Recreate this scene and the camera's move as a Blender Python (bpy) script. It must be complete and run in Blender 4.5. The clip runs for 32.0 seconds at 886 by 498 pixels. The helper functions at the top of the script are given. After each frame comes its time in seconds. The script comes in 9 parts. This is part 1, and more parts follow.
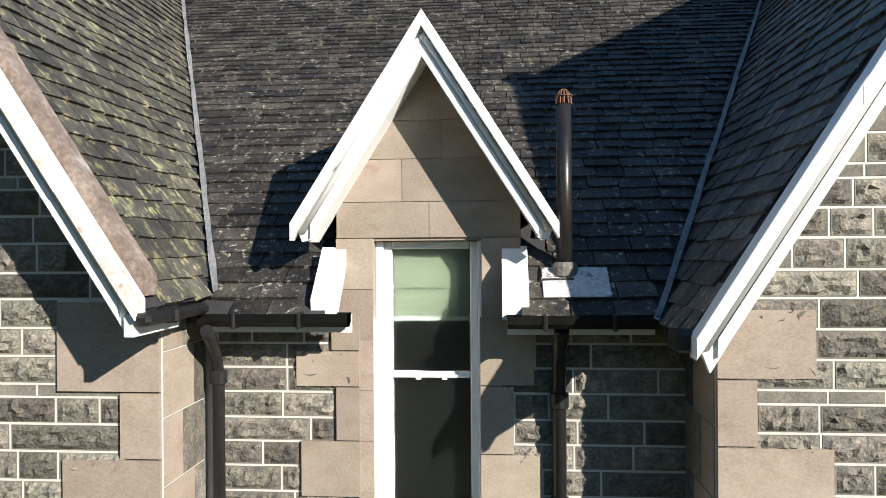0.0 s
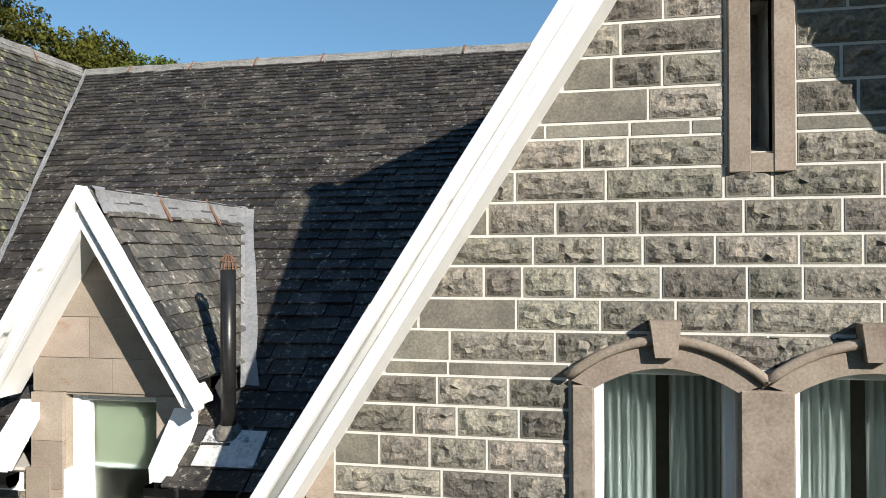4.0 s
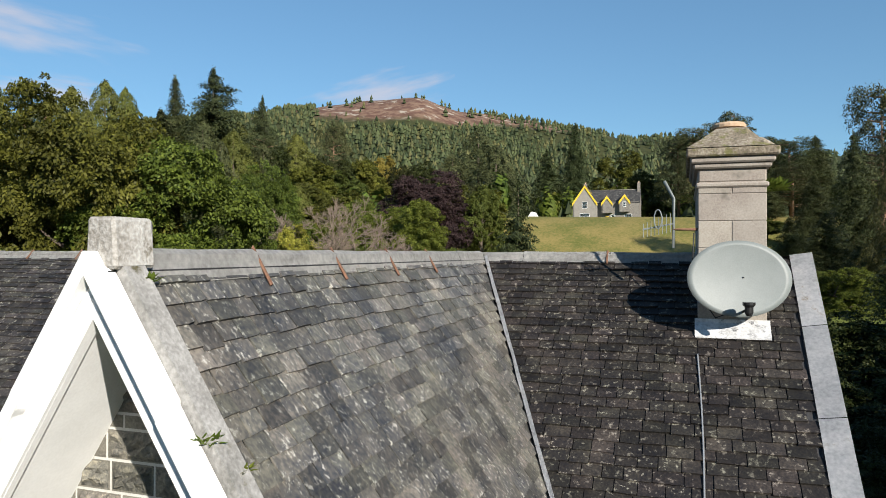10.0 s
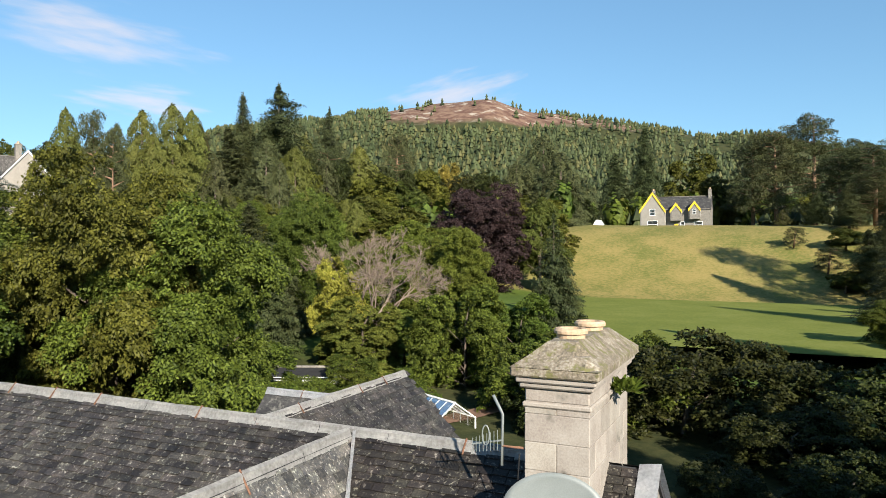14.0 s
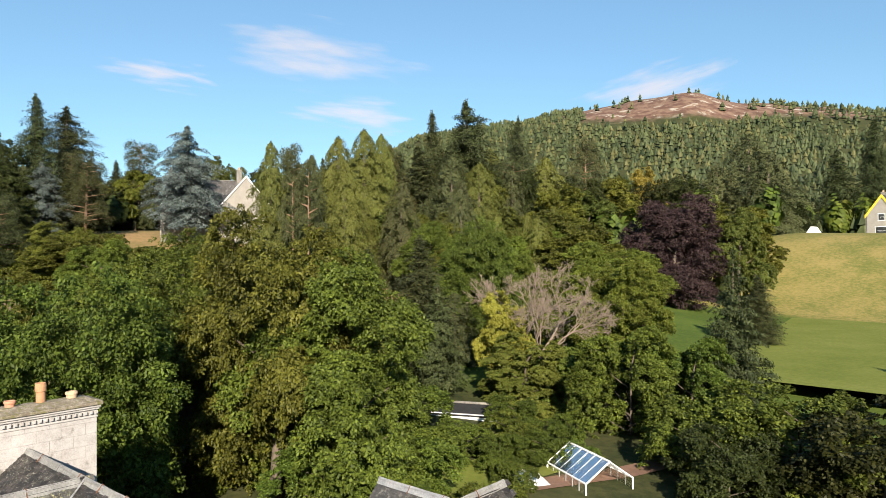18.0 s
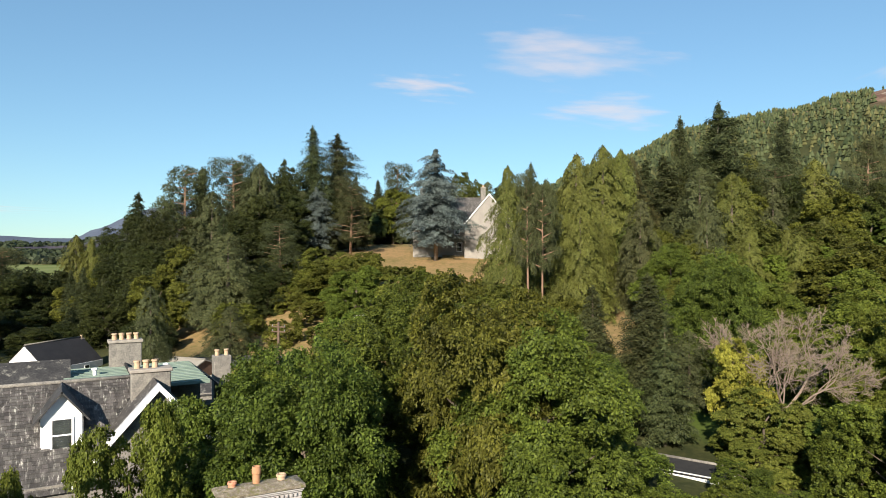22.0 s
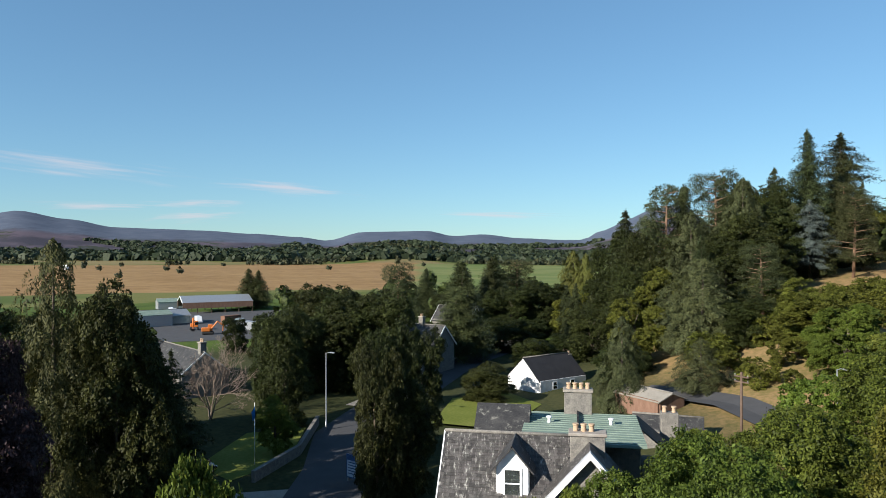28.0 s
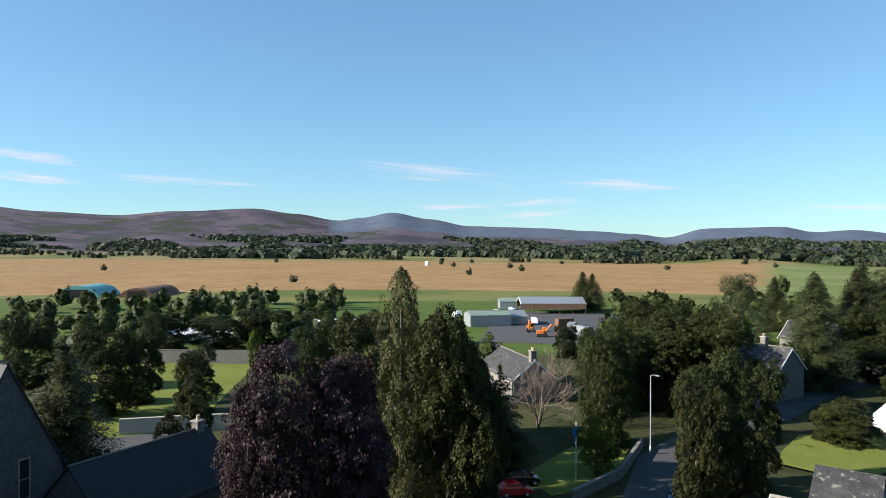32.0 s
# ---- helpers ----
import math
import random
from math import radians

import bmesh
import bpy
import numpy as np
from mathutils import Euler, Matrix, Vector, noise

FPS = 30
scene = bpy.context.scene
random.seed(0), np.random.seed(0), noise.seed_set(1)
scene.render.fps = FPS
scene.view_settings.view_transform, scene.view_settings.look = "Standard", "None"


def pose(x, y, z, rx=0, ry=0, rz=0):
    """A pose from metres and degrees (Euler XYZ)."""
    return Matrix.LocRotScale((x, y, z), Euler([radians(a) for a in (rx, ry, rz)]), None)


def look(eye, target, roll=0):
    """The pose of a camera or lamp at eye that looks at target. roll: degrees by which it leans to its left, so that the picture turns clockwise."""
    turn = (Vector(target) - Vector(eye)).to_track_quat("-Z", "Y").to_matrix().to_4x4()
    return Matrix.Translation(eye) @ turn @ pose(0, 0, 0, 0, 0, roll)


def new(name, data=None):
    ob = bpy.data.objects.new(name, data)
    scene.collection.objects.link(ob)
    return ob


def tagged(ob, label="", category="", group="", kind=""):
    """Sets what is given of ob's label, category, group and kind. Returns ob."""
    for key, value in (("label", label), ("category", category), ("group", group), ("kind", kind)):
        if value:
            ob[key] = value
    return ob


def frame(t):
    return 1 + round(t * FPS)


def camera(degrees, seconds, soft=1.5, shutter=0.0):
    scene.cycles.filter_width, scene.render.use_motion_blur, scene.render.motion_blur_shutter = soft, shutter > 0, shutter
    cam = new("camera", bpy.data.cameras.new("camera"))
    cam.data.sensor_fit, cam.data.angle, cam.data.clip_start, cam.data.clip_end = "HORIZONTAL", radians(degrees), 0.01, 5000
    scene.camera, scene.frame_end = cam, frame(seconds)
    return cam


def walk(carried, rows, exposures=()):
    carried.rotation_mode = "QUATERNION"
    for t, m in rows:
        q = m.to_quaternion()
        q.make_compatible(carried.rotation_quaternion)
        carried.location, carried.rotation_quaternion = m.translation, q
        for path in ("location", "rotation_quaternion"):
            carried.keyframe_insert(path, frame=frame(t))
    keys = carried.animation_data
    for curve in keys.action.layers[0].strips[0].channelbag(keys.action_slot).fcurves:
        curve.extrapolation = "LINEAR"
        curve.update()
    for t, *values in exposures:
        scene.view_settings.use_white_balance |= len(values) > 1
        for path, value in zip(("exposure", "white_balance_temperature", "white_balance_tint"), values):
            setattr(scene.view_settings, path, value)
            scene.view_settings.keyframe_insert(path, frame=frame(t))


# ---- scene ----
cam = camera(64.56, 32.0, soft=0.9)
PATH = [
    (0, (0.000, -0.000, 0.000), (-0.803, 9.968, -0.003), -0.42),
    (0.5, (0.479, 0.054, 0.141), (-0.460, 10.010, 0.155), -0.38),
    (1, (0.953, 0.108, 0.278), (-0.123, 10.050, 0.298), -0.42),
    (1.5, (1.444, 0.156, 0.428), (0.214, 10.080, 0.439), -0.44),
    (2, (1.912, 0.208, 0.590), (0.548, 10.115, 0.605), -0.40),
    (2.5, (2.364, 0.252, 0.784), (0.873, 10.140, 0.809), -0.36),
    (3, (2.791, 0.310, 0.977), (1.170, 10.177, 1.014), -0.32),
    (3.5, (3.189, 0.361, 1.170), (1.443, 10.207, 1.226), -0.28),
    (5.5, (4.650, 0.643, 2.123), (2.408, 10.389, 2.134), -0.16),
    (6, (5.002, 0.725, 2.410), (2.648, 10.444, 2.460), -0.07),
    (6.5, (5.384, 0.800, 2.743), (2.913, 10.490, 2.792), -0.03),
    (7, (5.745, 0.883, 3.075), (3.163, 10.544, 3.121), 0.00),
    (7.5, (6.107, 0.982, 3.398), (3.405, 10.610, 3.448), 0.03),
    (8, (6.482, 1.094, 3.718), (3.664, 10.689, 3.766), 0.06),
    (8.5, (6.870, 1.201, 4.026), (3.940, 10.762, 4.079), 0.07),
    (9, (7.259, 1.316, 4.360), (4.214, 10.841, 4.410), 0.10),
    (9.5, (7.636, 1.438, 4.688), (4.479, 10.926, 4.734), 0.13),
    (10, (8.032, 1.574, 5.031), (4.765, 11.025, 5.080), 0.17),
    (10.5, (8.433, 1.716, 5.382), (5.053, 11.127, 5.426), 0.25),
    (11, (8.819, 1.873, 5.734), (5.330, 11.245, 5.777), 0.20),
    (11.5, (9.218, 2.032, 6.084), (5.616, 11.361, 6.125), 0.19),
    (12, (9.614, 2.242, 6.421), (5.900, 11.527, 6.468), 0.20),
    (12.5, (9.999, 2.437, 6.794), (6.170, 11.675, 6.842), 0.12),
    (13, (10.350, 2.590, 7.158), (6.411, 11.781, 7.205), 0.15),
    (13.5, (10.698, 2.757, 7.523), (6.640, 11.896, 7.567), 0.14),
    (15.5, (12.063, 3.641, 8.909), (7.027, 12.280, 8.949), 0.21),
    (16, (12.337, 3.920, 9.270), (7.001, 12.377, 9.303), 0.22),
    (16.5, (12.544, 4.207, 9.678), (6.897, 12.460, 9.710), 0.15),
    (17, (12.698, 4.507, 10.074), (6.740, 12.538, 10.105), 0.17),
    (17.5, (12.869, 4.774, 10.470), (6.606, 12.569, 10.504), 0.10),
    (18, (13.072, 5.017, 10.882), (6.507, 12.559, 10.924), 0.00),
    (18.5, (13.280, 5.277, 11.370), (6.426, 12.558, 11.412), 0.00),
    (19, (13.466, 5.507, 11.840), (6.338, 12.520, 11.881), -0.01),
    (19.5, (13.643, 5.764, 12.324), (6.240, 12.487, 12.363), 0.01),
    (20, (13.816, 6.056, 12.805), (6.148, 12.475, 12.837), -0.00),
    (20.5, (14.008, 6.334, 13.242), (6.084, 12.434, 13.273), -0.04),
    (21, (14.220, 6.586, 13.677), (6.012, 12.298, 13.705), -0.03),
    (21.5, (14.481, 6.814, 14.125), (5.979, 12.079, 14.148), -0.00),
    (22, (14.762, 7.049, 14.572), (5.979, 11.831, 14.595), 0.03),
    (22.5, (15.022, 7.350, 15.030), (5.983, 11.627, 15.044), 0.00),
    (23, (15.265, 7.715, 15.429), (5.998, 11.473, 15.449), -0.08),
    (23.5, (15.388, 8.061, 15.779), (5.923, 11.290, 15.804), -0.17),
    (24, (15.379, 8.393, 16.158), (5.750, 11.092, 16.179), -0.26),
    (24.5, (15.306, 8.683, 16.498), (5.544, 10.850, 16.524), -0.22),
    (25, (15.237, 8.965, 16.837), (5.371, 10.593, 16.863), -0.25),
    (25.5, (15.177, 9.276, 17.182), (5.237, 10.370, 17.209), -0.27),
    (27.5, (15.048, 10.502, 18.588), (5.126, 9.259, 18.610), -0.15),
    (28, (14.999, 10.772, 18.929), (5.168, 8.944, 18.948), -0.13),
    (28.5, (14.970, 11.001, 19.279), (5.264, 8.597, 19.290), -0.05),
    (29, (14.937, 11.233, 19.659), (5.389, 8.260, 19.663), -0.03),
    (29.5, (14.906, 11.479, 20.032), (5.551, 7.947, 20.034), 0.01),
    (30, (14.863, 11.736, 20.405), (5.736, 7.651, 20.401), 0.02),
    (30.5, (14.821, 11.989, 20.801), (5.950, 7.372, 20.791), 0.00),
    (31, (14.720, 12.186, 21.185), (6.136, 7.056, 21.172), 0.06),
    (31.5, (14.574, 12.321, 21.510), (6.307, 6.695, 21.486), 0.13),
    (32, (14.412, 12.441, 21.833), (6.491, 6.337, 21.805), 0.11),
]
# stops and white balance, by the second
EXPOSURE = [(0, 0.95, 6450, 10), (4, 0.80, 6450, 10), (6, 0.66, 6500, 11), (8, 0.36, 6400, 10), (9.5, 0.66, 6400, 10), (13, 1.14, 6600, 9), (16, 1.22, 6700, 10), (19, 1.22, 7000, 11), (21, 1.12, 7000, 11), (23, 0.98, 6600, 10), (25, 0.86, 6450, 10), (28, 0.86, 6350, 10), (30, 1.02, 6350, 10), (32, 1.20, 6400, 10)]
walk(cam, [(t, look(eye, target, roll)) for t, eye, target, roll in PATH], EXPOSURE)

# ---------------------------------------------------------------- light
SUN_TO = Vector((4.75, -4.45, 3.0)).normalized()
world = bpy.data.worlds.new("sky")
scene.world = world
world.use_nodes = True
wn = world.node_tree
sky = wn.nodes.new("ShaderNodeTexSky")
sky.sky_type = "NISHITA"
sky.sun_disc = False
sky.sun_elevation = math.asin(SUN_TO.z)
sky.sun_rotation = math.atan2(SUN_TO.x, SUN_TO.y)
sky.altitude = 200
sky.air_density = 1.0
sky.dust_density = 0.0
sky.ozone_density = 2.2
wn.nodes["Background"].inputs["Strength"].default_value = 0.105
even = wn.nodes.new("ShaderNodeGamma")
even.inputs["Gamma"].default_value = 0.70
clear = wn.nodes.new("ShaderNodeMix")
clear.data_type, clear.blend_type = "RGBA", "MULTIPLY"
clear.inputs["Factor"].default_value = 1.0
clear.inputs["B"].default_value = (0.65, 0.955, 1.15, 1)
wn.links.new(sky.outputs["Color"], even.inputs["Color"])
wn.links.new(even.outputs["Color"], clear.inputs["A"])
wn.links.new(clear.outputs["Result"], wn.nodes["Background"].inputs["Color"])
sun = new("sun", bpy.data.lights.new("sun", "SUN"))
sun.data.energy = 5.0
sun.data.angle = radians(0.53)
sun.data.color = (1.0, 0.93, 0.82)
sun.matrix_world = look(SUN_TO * 100, (0, 0, 0))

# ---------------------------------------------------------------- helpers
rng = np.random.default_rng(7)


def mesh_from(name, verts, faces, mat=None, smooth=False):
    me = bpy.data.meshes.new(name)
    me.from_pydata([tuple(v) for v in verts], [], [tuple(f) for f in faces])
    if mat:
        me.materials.append(mat)
    if smooth:
        me.shade_smooth()
    me.update()
    return me


def part(name, bm, material, parent, label=""):
    """Links a bmesh, or a mesh that is ready, as one part under a thing or part."""
    if isinstance(bm, bmesh.types.BMesh):
        me = bpy.data.meshes.new(name)
        bm.normal_update()
        bm.to_mesh(me)
        bm.free()
        me.materials.append(material)
    else:
        me = bm
        if material and not me.materials:
            me.materials.append(material)
    ob = new(name, me)
    ob.parent = parent
    if label:
        tagged(ob, label)
    return ob


def thing(name, label, category, at=(0, 0, 0), group="", kind="", rz=0.0):
    ob = new(name)
    ob.matrix_basis = pose(at[0], at[1], at[2], 0, 0, rz)
    return tagged(ob, label, category, group, kind)


def solo(name, bm, material, label, category, group="", kind="", m=None):
    ob = part(name, bm, material, None)
    if m is not None:
        ob.matrix_basis = m
    return tagged(ob, label, category, group, kind)


def add_box(bm, x0, x1, y0, y1, z0, z1, bevel=0.0, m=None):
    r = bmesh.ops.create_cube(bm, size=1.0)
    vs = r["verts"]
    for v in vs:
        v.co = Vector((x0 + (v.co.x + 0.5) * (x1 - x0), y0 + (v.co.y + 0.5) * (y1 - y0), z0 + (v.co.z + 0.5) * (z1 - z0)))
    if bevel:
        es = list({e for v in vs for e in v.link_edges})
        r = bmesh.ops.bevel(bm, geom=es, offset=bevel, segments=1, affect="EDGES")
        vs = list({v for f in r["faces"] for v in f.verts} | {v for v in vs if v.is_valid})
    if m is not None:
        bmesh.ops.transform(bm, matrix=m, verts=vs)
    return bm


def box(x0, x1, y0, y1, z0, z1, bevel=0.0, m=None):
    return add_box(bmesh.new(), x0, x1, y0, y1, z0, z1, bevel, m)


def add_prism(bm, outline, depth, m=None):
    """An outline of (a, b) points in the xz plane at y 0, drawn out to y depth."""
    front = [bm.verts.new((a, 0, b)) for a, b in outline]
    back = [bm.verts.new((a, depth, b)) for a, b in outline]
    n = len(outline)
    fs = [bm.faces.new(front), bm.faces.new(back[::-1])]
    fs += [bm.faces.new((front[i], back[i], back[(i + 1) % n], front[(i + 1) % n])) for i in range(n)]
    bmesh.ops.recalc_face_normals(bm, faces=fs)
    if m is not None:
        bmesh.ops.transform(bm, matrix=m, verts=front + back)
    return bm


def prism(outline, depth, m=None):
    return add_prism(bmesh.new(), outline, depth, m)


def add_tube(bm, points, radii, sides=8, caps=True):
    """A tube along points; radii: one, or one a point."""
    radii = [radii] * len(points) if not hasattr(radii, "__len__") else radii
    rings = []
    pts = [Vector(p) for p in points]
    for i, p in enumerate(pts):
        d = (pts[min(i + 1, len(pts) - 1)] - pts[max(i - 1, 0)]).normalized()
        q = d.to_track_quat("Z", "Y")
        rings.append([bm.verts.new(p + q @ Vector((math.cos(a) * radii[i], math.sin(a) * radii[i], 0))) for a in (2 * math.pi * k / sides for k in range(sides))])
    for a, b in zip(rings, rings[1:]):
        for k in range(sides):
            f = bm.faces.new((a[k], a[(k + 1) % sides], b[(k + 1) % sides], b[k]))
            f.smooth = sides > 6
    if caps:
        bm.faces.new(rings[0][::-1])
        bm.faces.new(rings[-1])
    return bm


def tube(points, radii, sides=8):
    return add_tube(bmesh.new(), points, radii, sides)


def turned(profile, sides=16, at=(0, 0, 0)):
    bm = bmesh.new()
    rings = [[bm.verts.new((at[0] + r * math.cos(2 * math.pi * k / sides), at[1] + r * math.sin(2 * math.pi * k / sides), at[2] + z)) for k in range(sides)] for r, z in profile]
    for a, b in zip(rings, rings[1:]):
        for k in range(sides):
            bm.faces.new((a[k], a[(k + 1) % sides], b[(k + 1) % sides], b[k]))
    bm.faces.new(rings[0][::-1])
    bm.faces.new(rings[-1])
    bmesh.ops.recalc_face_normals(bm, faces=bm.faces[:])
    return bm


# ---------------------------------------------------------------- materials
def nodes_of(name):
    mat = bpy.data.materials.new(name)
    mat.use_nodes = True
    nt = mat.node_tree
    return mat, nt, nt.nodes["Principled BSDF"]


def surface(name, colors, rough=0.85, scale=3.0, fine=40.0, bump=0.3, bump_dist=0.01, metal=0.0, random=0.0, island=False, space="Object", stretch=(1, 1, 1),
            spots=None, spot_scale=6.0, spot_size=0.62, spec=0.4, detail=6.0):
    """A surface of two or three colours mixed at two scales, with fine relief. random: how far each piece differs in value. spots: a second growth or stain."""
    mat, nt, bs = nodes_of(name)
    N, L = nt.nodes.new, nt.links.new
    tc = N("ShaderNodeTexCoord")
    if space == "World":
        geo = N("ShaderNodeNewGeometry")
        src = geo.outputs["Position"]
    else:
        src = tc.outputs[space]
    mp = N("ShaderNodeMapping")
    mp.inputs["Scale"].default_value = stretch
    L(src, mp.inputs["Vector"])
    n1 = N("ShaderNodeTexNoise")
    n1.inputs["Scale"].default_value = scale
    n1.inputs["Detail"].default_value = detail
    n1.inputs["Roughness"].default_value = 0.62
    L(mp.outputs[0], n1.inputs["Vector"])
    n2 = N("ShaderNodeTexNoise")
    n2.inputs["Scale"].default_value = fine
    n2.inputs["Detail"].default_value = 5
    L(mp.outputs[0], n2.inputs["Vector"])
    mx = N("ShaderNodeMath")
    mx.operation = "MULTIPLY_ADD"
    mx.inputs[1].default_value = 0.45
    L(n2.outputs["Fac"], mx.inputs[0])
    sc = N("ShaderNodeMath")
    sc.operation = "MULTIPLY"
    sc.inputs[1].default_value = 0.55
    L(n1.outputs["Fac"], sc.inputs[0])
    L(sc.outputs[0], mx.inputs[2])
    rp = N("ShaderNodeValToRGB")
    els = rp.color_ramp.elements
    els[0].position, els[1].position = 0.36, 0.64
    els[0].color, els[1].color = (*colors[0], 1), (*colors[-1], 1)
    if len(colors) == 3:
        e = els.new(0.5)
        e.color = (*colors[1], 1)
    L(mx.outputs[0], rp.inputs["Fac"])
    col = rp.outputs["Color"]
    if spots:
        n3 = N("ShaderNodeTexNoise")
        n3.inputs["Scale"].default_value = spot_scale
        n3.inputs["Detail"].default_value = 8
        n3.inputs["Roughness"].default_value = 0.7
        L(mp.outputs[0], n3.inputs["Vector"])
        mr = N("ShaderNodeMapRange")
        mr.inputs["From Min"].default_value, mr.inputs["From Max"].default_value = spot_size - 0.04, spot_size + 0.05
        L(n3.outputs["Fac"], mr.inputs["Value"])
        mix = N("ShaderNodeMix")
        mix.data_type = "RGBA"
        L(mr.outputs[0], mix.inputs["Factor"])
        L(col, mix.inputs["A"])
        mix.inputs["B"].default_value = (*spots, 1)
        col = mix.outputs["Result"]
    if random:
        hv = N("ShaderNodeHueSaturation")
        if island:
            g2 = N("ShaderNodeNewGeometry")
            rs = g2.outputs["Random Per Island"]
        else:
            oi = N("ShaderNodeObjectInfo")
            rs = oi.outputs["Random"]
        r1 = N("ShaderNodeMapRange")
        r1.inputs["To Min"].default_value, r1.inputs["To Max"].default_value = 1 - random, 1 + random
        L(rs, r1.inputs["Value"])
        L(r1.outputs[0], hv.inputs["Value"])
        fr = N("ShaderNodeMath")
        fr.operation = "MULTIPLY"
        fr.inputs[1].default_value = 7.31
        L(rs, fr.inputs[0])
        fc = N("ShaderNodeMath")
        fc.operation = "FRACT"
        L(fr.outputs[0], fc.inputs[0])
        r2 = N("ShaderNodeMapRange")
        r2.inputs["To Min"].default_value, r2.inputs["To Max"].default_value = 0.5 - random * 0.06, 0.5 + random * 0.06
        L(fc.outputs[0], r2.inputs["Value"])
        L(r2.outputs[0], hv.inputs["Hue"])
        L(col, hv.inputs["Color"])
        col = hv.outputs["Color"]
    L(col, bs.inputs["Base Color"])
    bs.inputs["Roughness"].default_value = rough
    bs.inputs["Metallic"].default_value = metal
    bs.inputs["Specular IOR Level"].default_value = spec
    if bump:
        bp = N("ShaderNodeBump")
        bp.inputs["Strength"].default_value = bump
        bp.inputs["Distance"].default_value = bump_dist
        L(mx.outputs[0], bp.inputs["Height"])
        L(bp.outputs[0], bs.inputs["Normal"])
    return mat


def foliage(name, dark, light, random=0.35, thin=0.35, object_hue=0.02):
    """Leaves: light passes through them; each leaf and each tree differs a little."""
    mat, nt, bs = nodes_of(name)
    N, L = nt.nodes.new, nt.links.new
    g = N("ShaderNodeNewGeometry")
    rp = N("ShaderNodeValToRGB")
    rp.color_ramp.elements[0].color, rp.color_ramp.elements[1].color = (*dark, 1), (*light, 1)
    L(g.outputs["Random Per Island"], rp.inputs["Fac"])
    oi = N("ShaderNodeObjectInfo")
    hv = N("ShaderNodeHueSaturation")
    r1 = N("ShaderNodeMapRange")
    r1.inputs["To Min"].default_value, r1.inputs["To Max"].default_value = 0.5 - object_hue, 0.5 + object_hue
    L(oi.outputs["Random"], r1.inputs["Value"])
    L(r1.outputs[0], hv.inputs["Hue"])
    r2 = N("ShaderNodeMapRange")
    r2.inputs["To Min"].default_value, r2.inputs["To Max"].default_value = 1 - random * 0.6, 1 + random * 0.6
    mu = N("ShaderNodeMath")
    mu.operation = "MULTIPLY"
    mu.inputs[1].default_value = 5.77
    L(oi.outputs["Random"], mu.inputs[0])
    fc = N("ShaderNodeMath")
    fc.operation = "FRACT"
    L(mu.outputs[0], fc.inputs[0])
    L(fc.outputs[0], r2.inputs["Value"])
    L(r2.outputs[0], hv.inputs["Value"])
    nz = N("ShaderNodeTexNoise")
    nz.inputs["Scale"].default_value = 0.35
    nz.inputs["Detail"].default_value = 3
    tc = N("ShaderNodeTexCoord")
    L(tc.outputs["Object"], nz.inputs["Vector"])
    r3 = N("ShaderNodeMapRange")
    r3.inputs["From Min"].default_value, r3.inputs["From Max"].default_value = 0.3, 0.7
    r3.inputs["To Min"].default_value, r3.inputs["To Max"].default_value = 1 - random, 1 + random
    L(nz.outputs["Fac"], r3.inputs["Value"])
    hv2 = N("ShaderNodeHueSaturation")
    L(r3.outputs[0], hv2.inputs["Value"])
    L(rp.outputs[0], hv.inputs["Color"])
    L(hv.outputs[0], hv2.inputs["Color"])
    L(hv2.outputs[0], bs.inputs["Base Color"])
    bs.inputs["Roughness"].default_value = 0.6
    bs.inputs["Specular IOR Level"].default_value = 0.18
    tr = N("ShaderNodeBsdfTranslucent")
    L(hv2.outputs[0], tr.inputs["Color"])
    ms = N("ShaderNodeMixShader")
    ms.inputs[0].default_value = thin
    L(bs.outputs[0], ms.inputs[1])
    L(tr.outputs[0], ms.inputs[2])
    L(ms.outputs[0], nt.nodes["Material Output"].inputs["Surface"])
    return mat


def glass_pane(name, tint=(0.8, 0.9, 0.9), rough=0.03):
    mat, nt, bs = nodes_of(name)
    bs.inputs["Base Color"].default_value = (*tint, 1)
    bs.inputs["Transmission Weight"].default_value = 1.0
    bs.inputs["Roughness"].default_value = rough
    bs.inputs["IOR"].default_value = 1.45
    return mat


M_slate = surface("slate", [(0.012, 0.012, 0.013), (0.032, 0.028, 0.026), (0.072, 0.064, 0.053)], rough=0.6, spec=0.35, scale=2.6, fine=34, bump=0.6, bump_dist=0.008, random=0.50, island=True, space="World",
                  spots=(0.27, 0.26, 0.22), spot_scale=15, spot_size=0.605)
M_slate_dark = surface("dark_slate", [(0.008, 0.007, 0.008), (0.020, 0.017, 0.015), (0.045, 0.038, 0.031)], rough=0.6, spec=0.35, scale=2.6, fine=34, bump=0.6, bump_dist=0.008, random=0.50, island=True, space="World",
                  spots=(0.200, 0.182, 0.149), spot_scale=15, spot_size=0.605)
M_slate_moss = surface("lichened_slate", [(0.029, 0.031, 0.038), (0.078, 0.074, 0.066), (0.168, 0.152, 0.124)], rough=0.55, scale=1.5, fine=30, bump=0.7, bump_dist=0.008, random=0.45, island=True, space="World",
                       spots=(0.34, 0.33, 0.29), spot_scale=22, spot_size=0.60, stretch=(1, 1, 0.6))
M_slate_green = surface("green_lichened_slate", [(0.027, 0.026, 0.027), (0.053, 0.050, 0.045), (0.100, 0.094, 0.074)], rough=0.7, scale=2.0, fine=30, bump=0.7, bump_dist=0.008, random=0.40, island=True, space="World",
                        spots=(0.25, 0.24, 0.13), spot_scale=10, spot_size=0.575, stretch=(1, 1, 0.6))
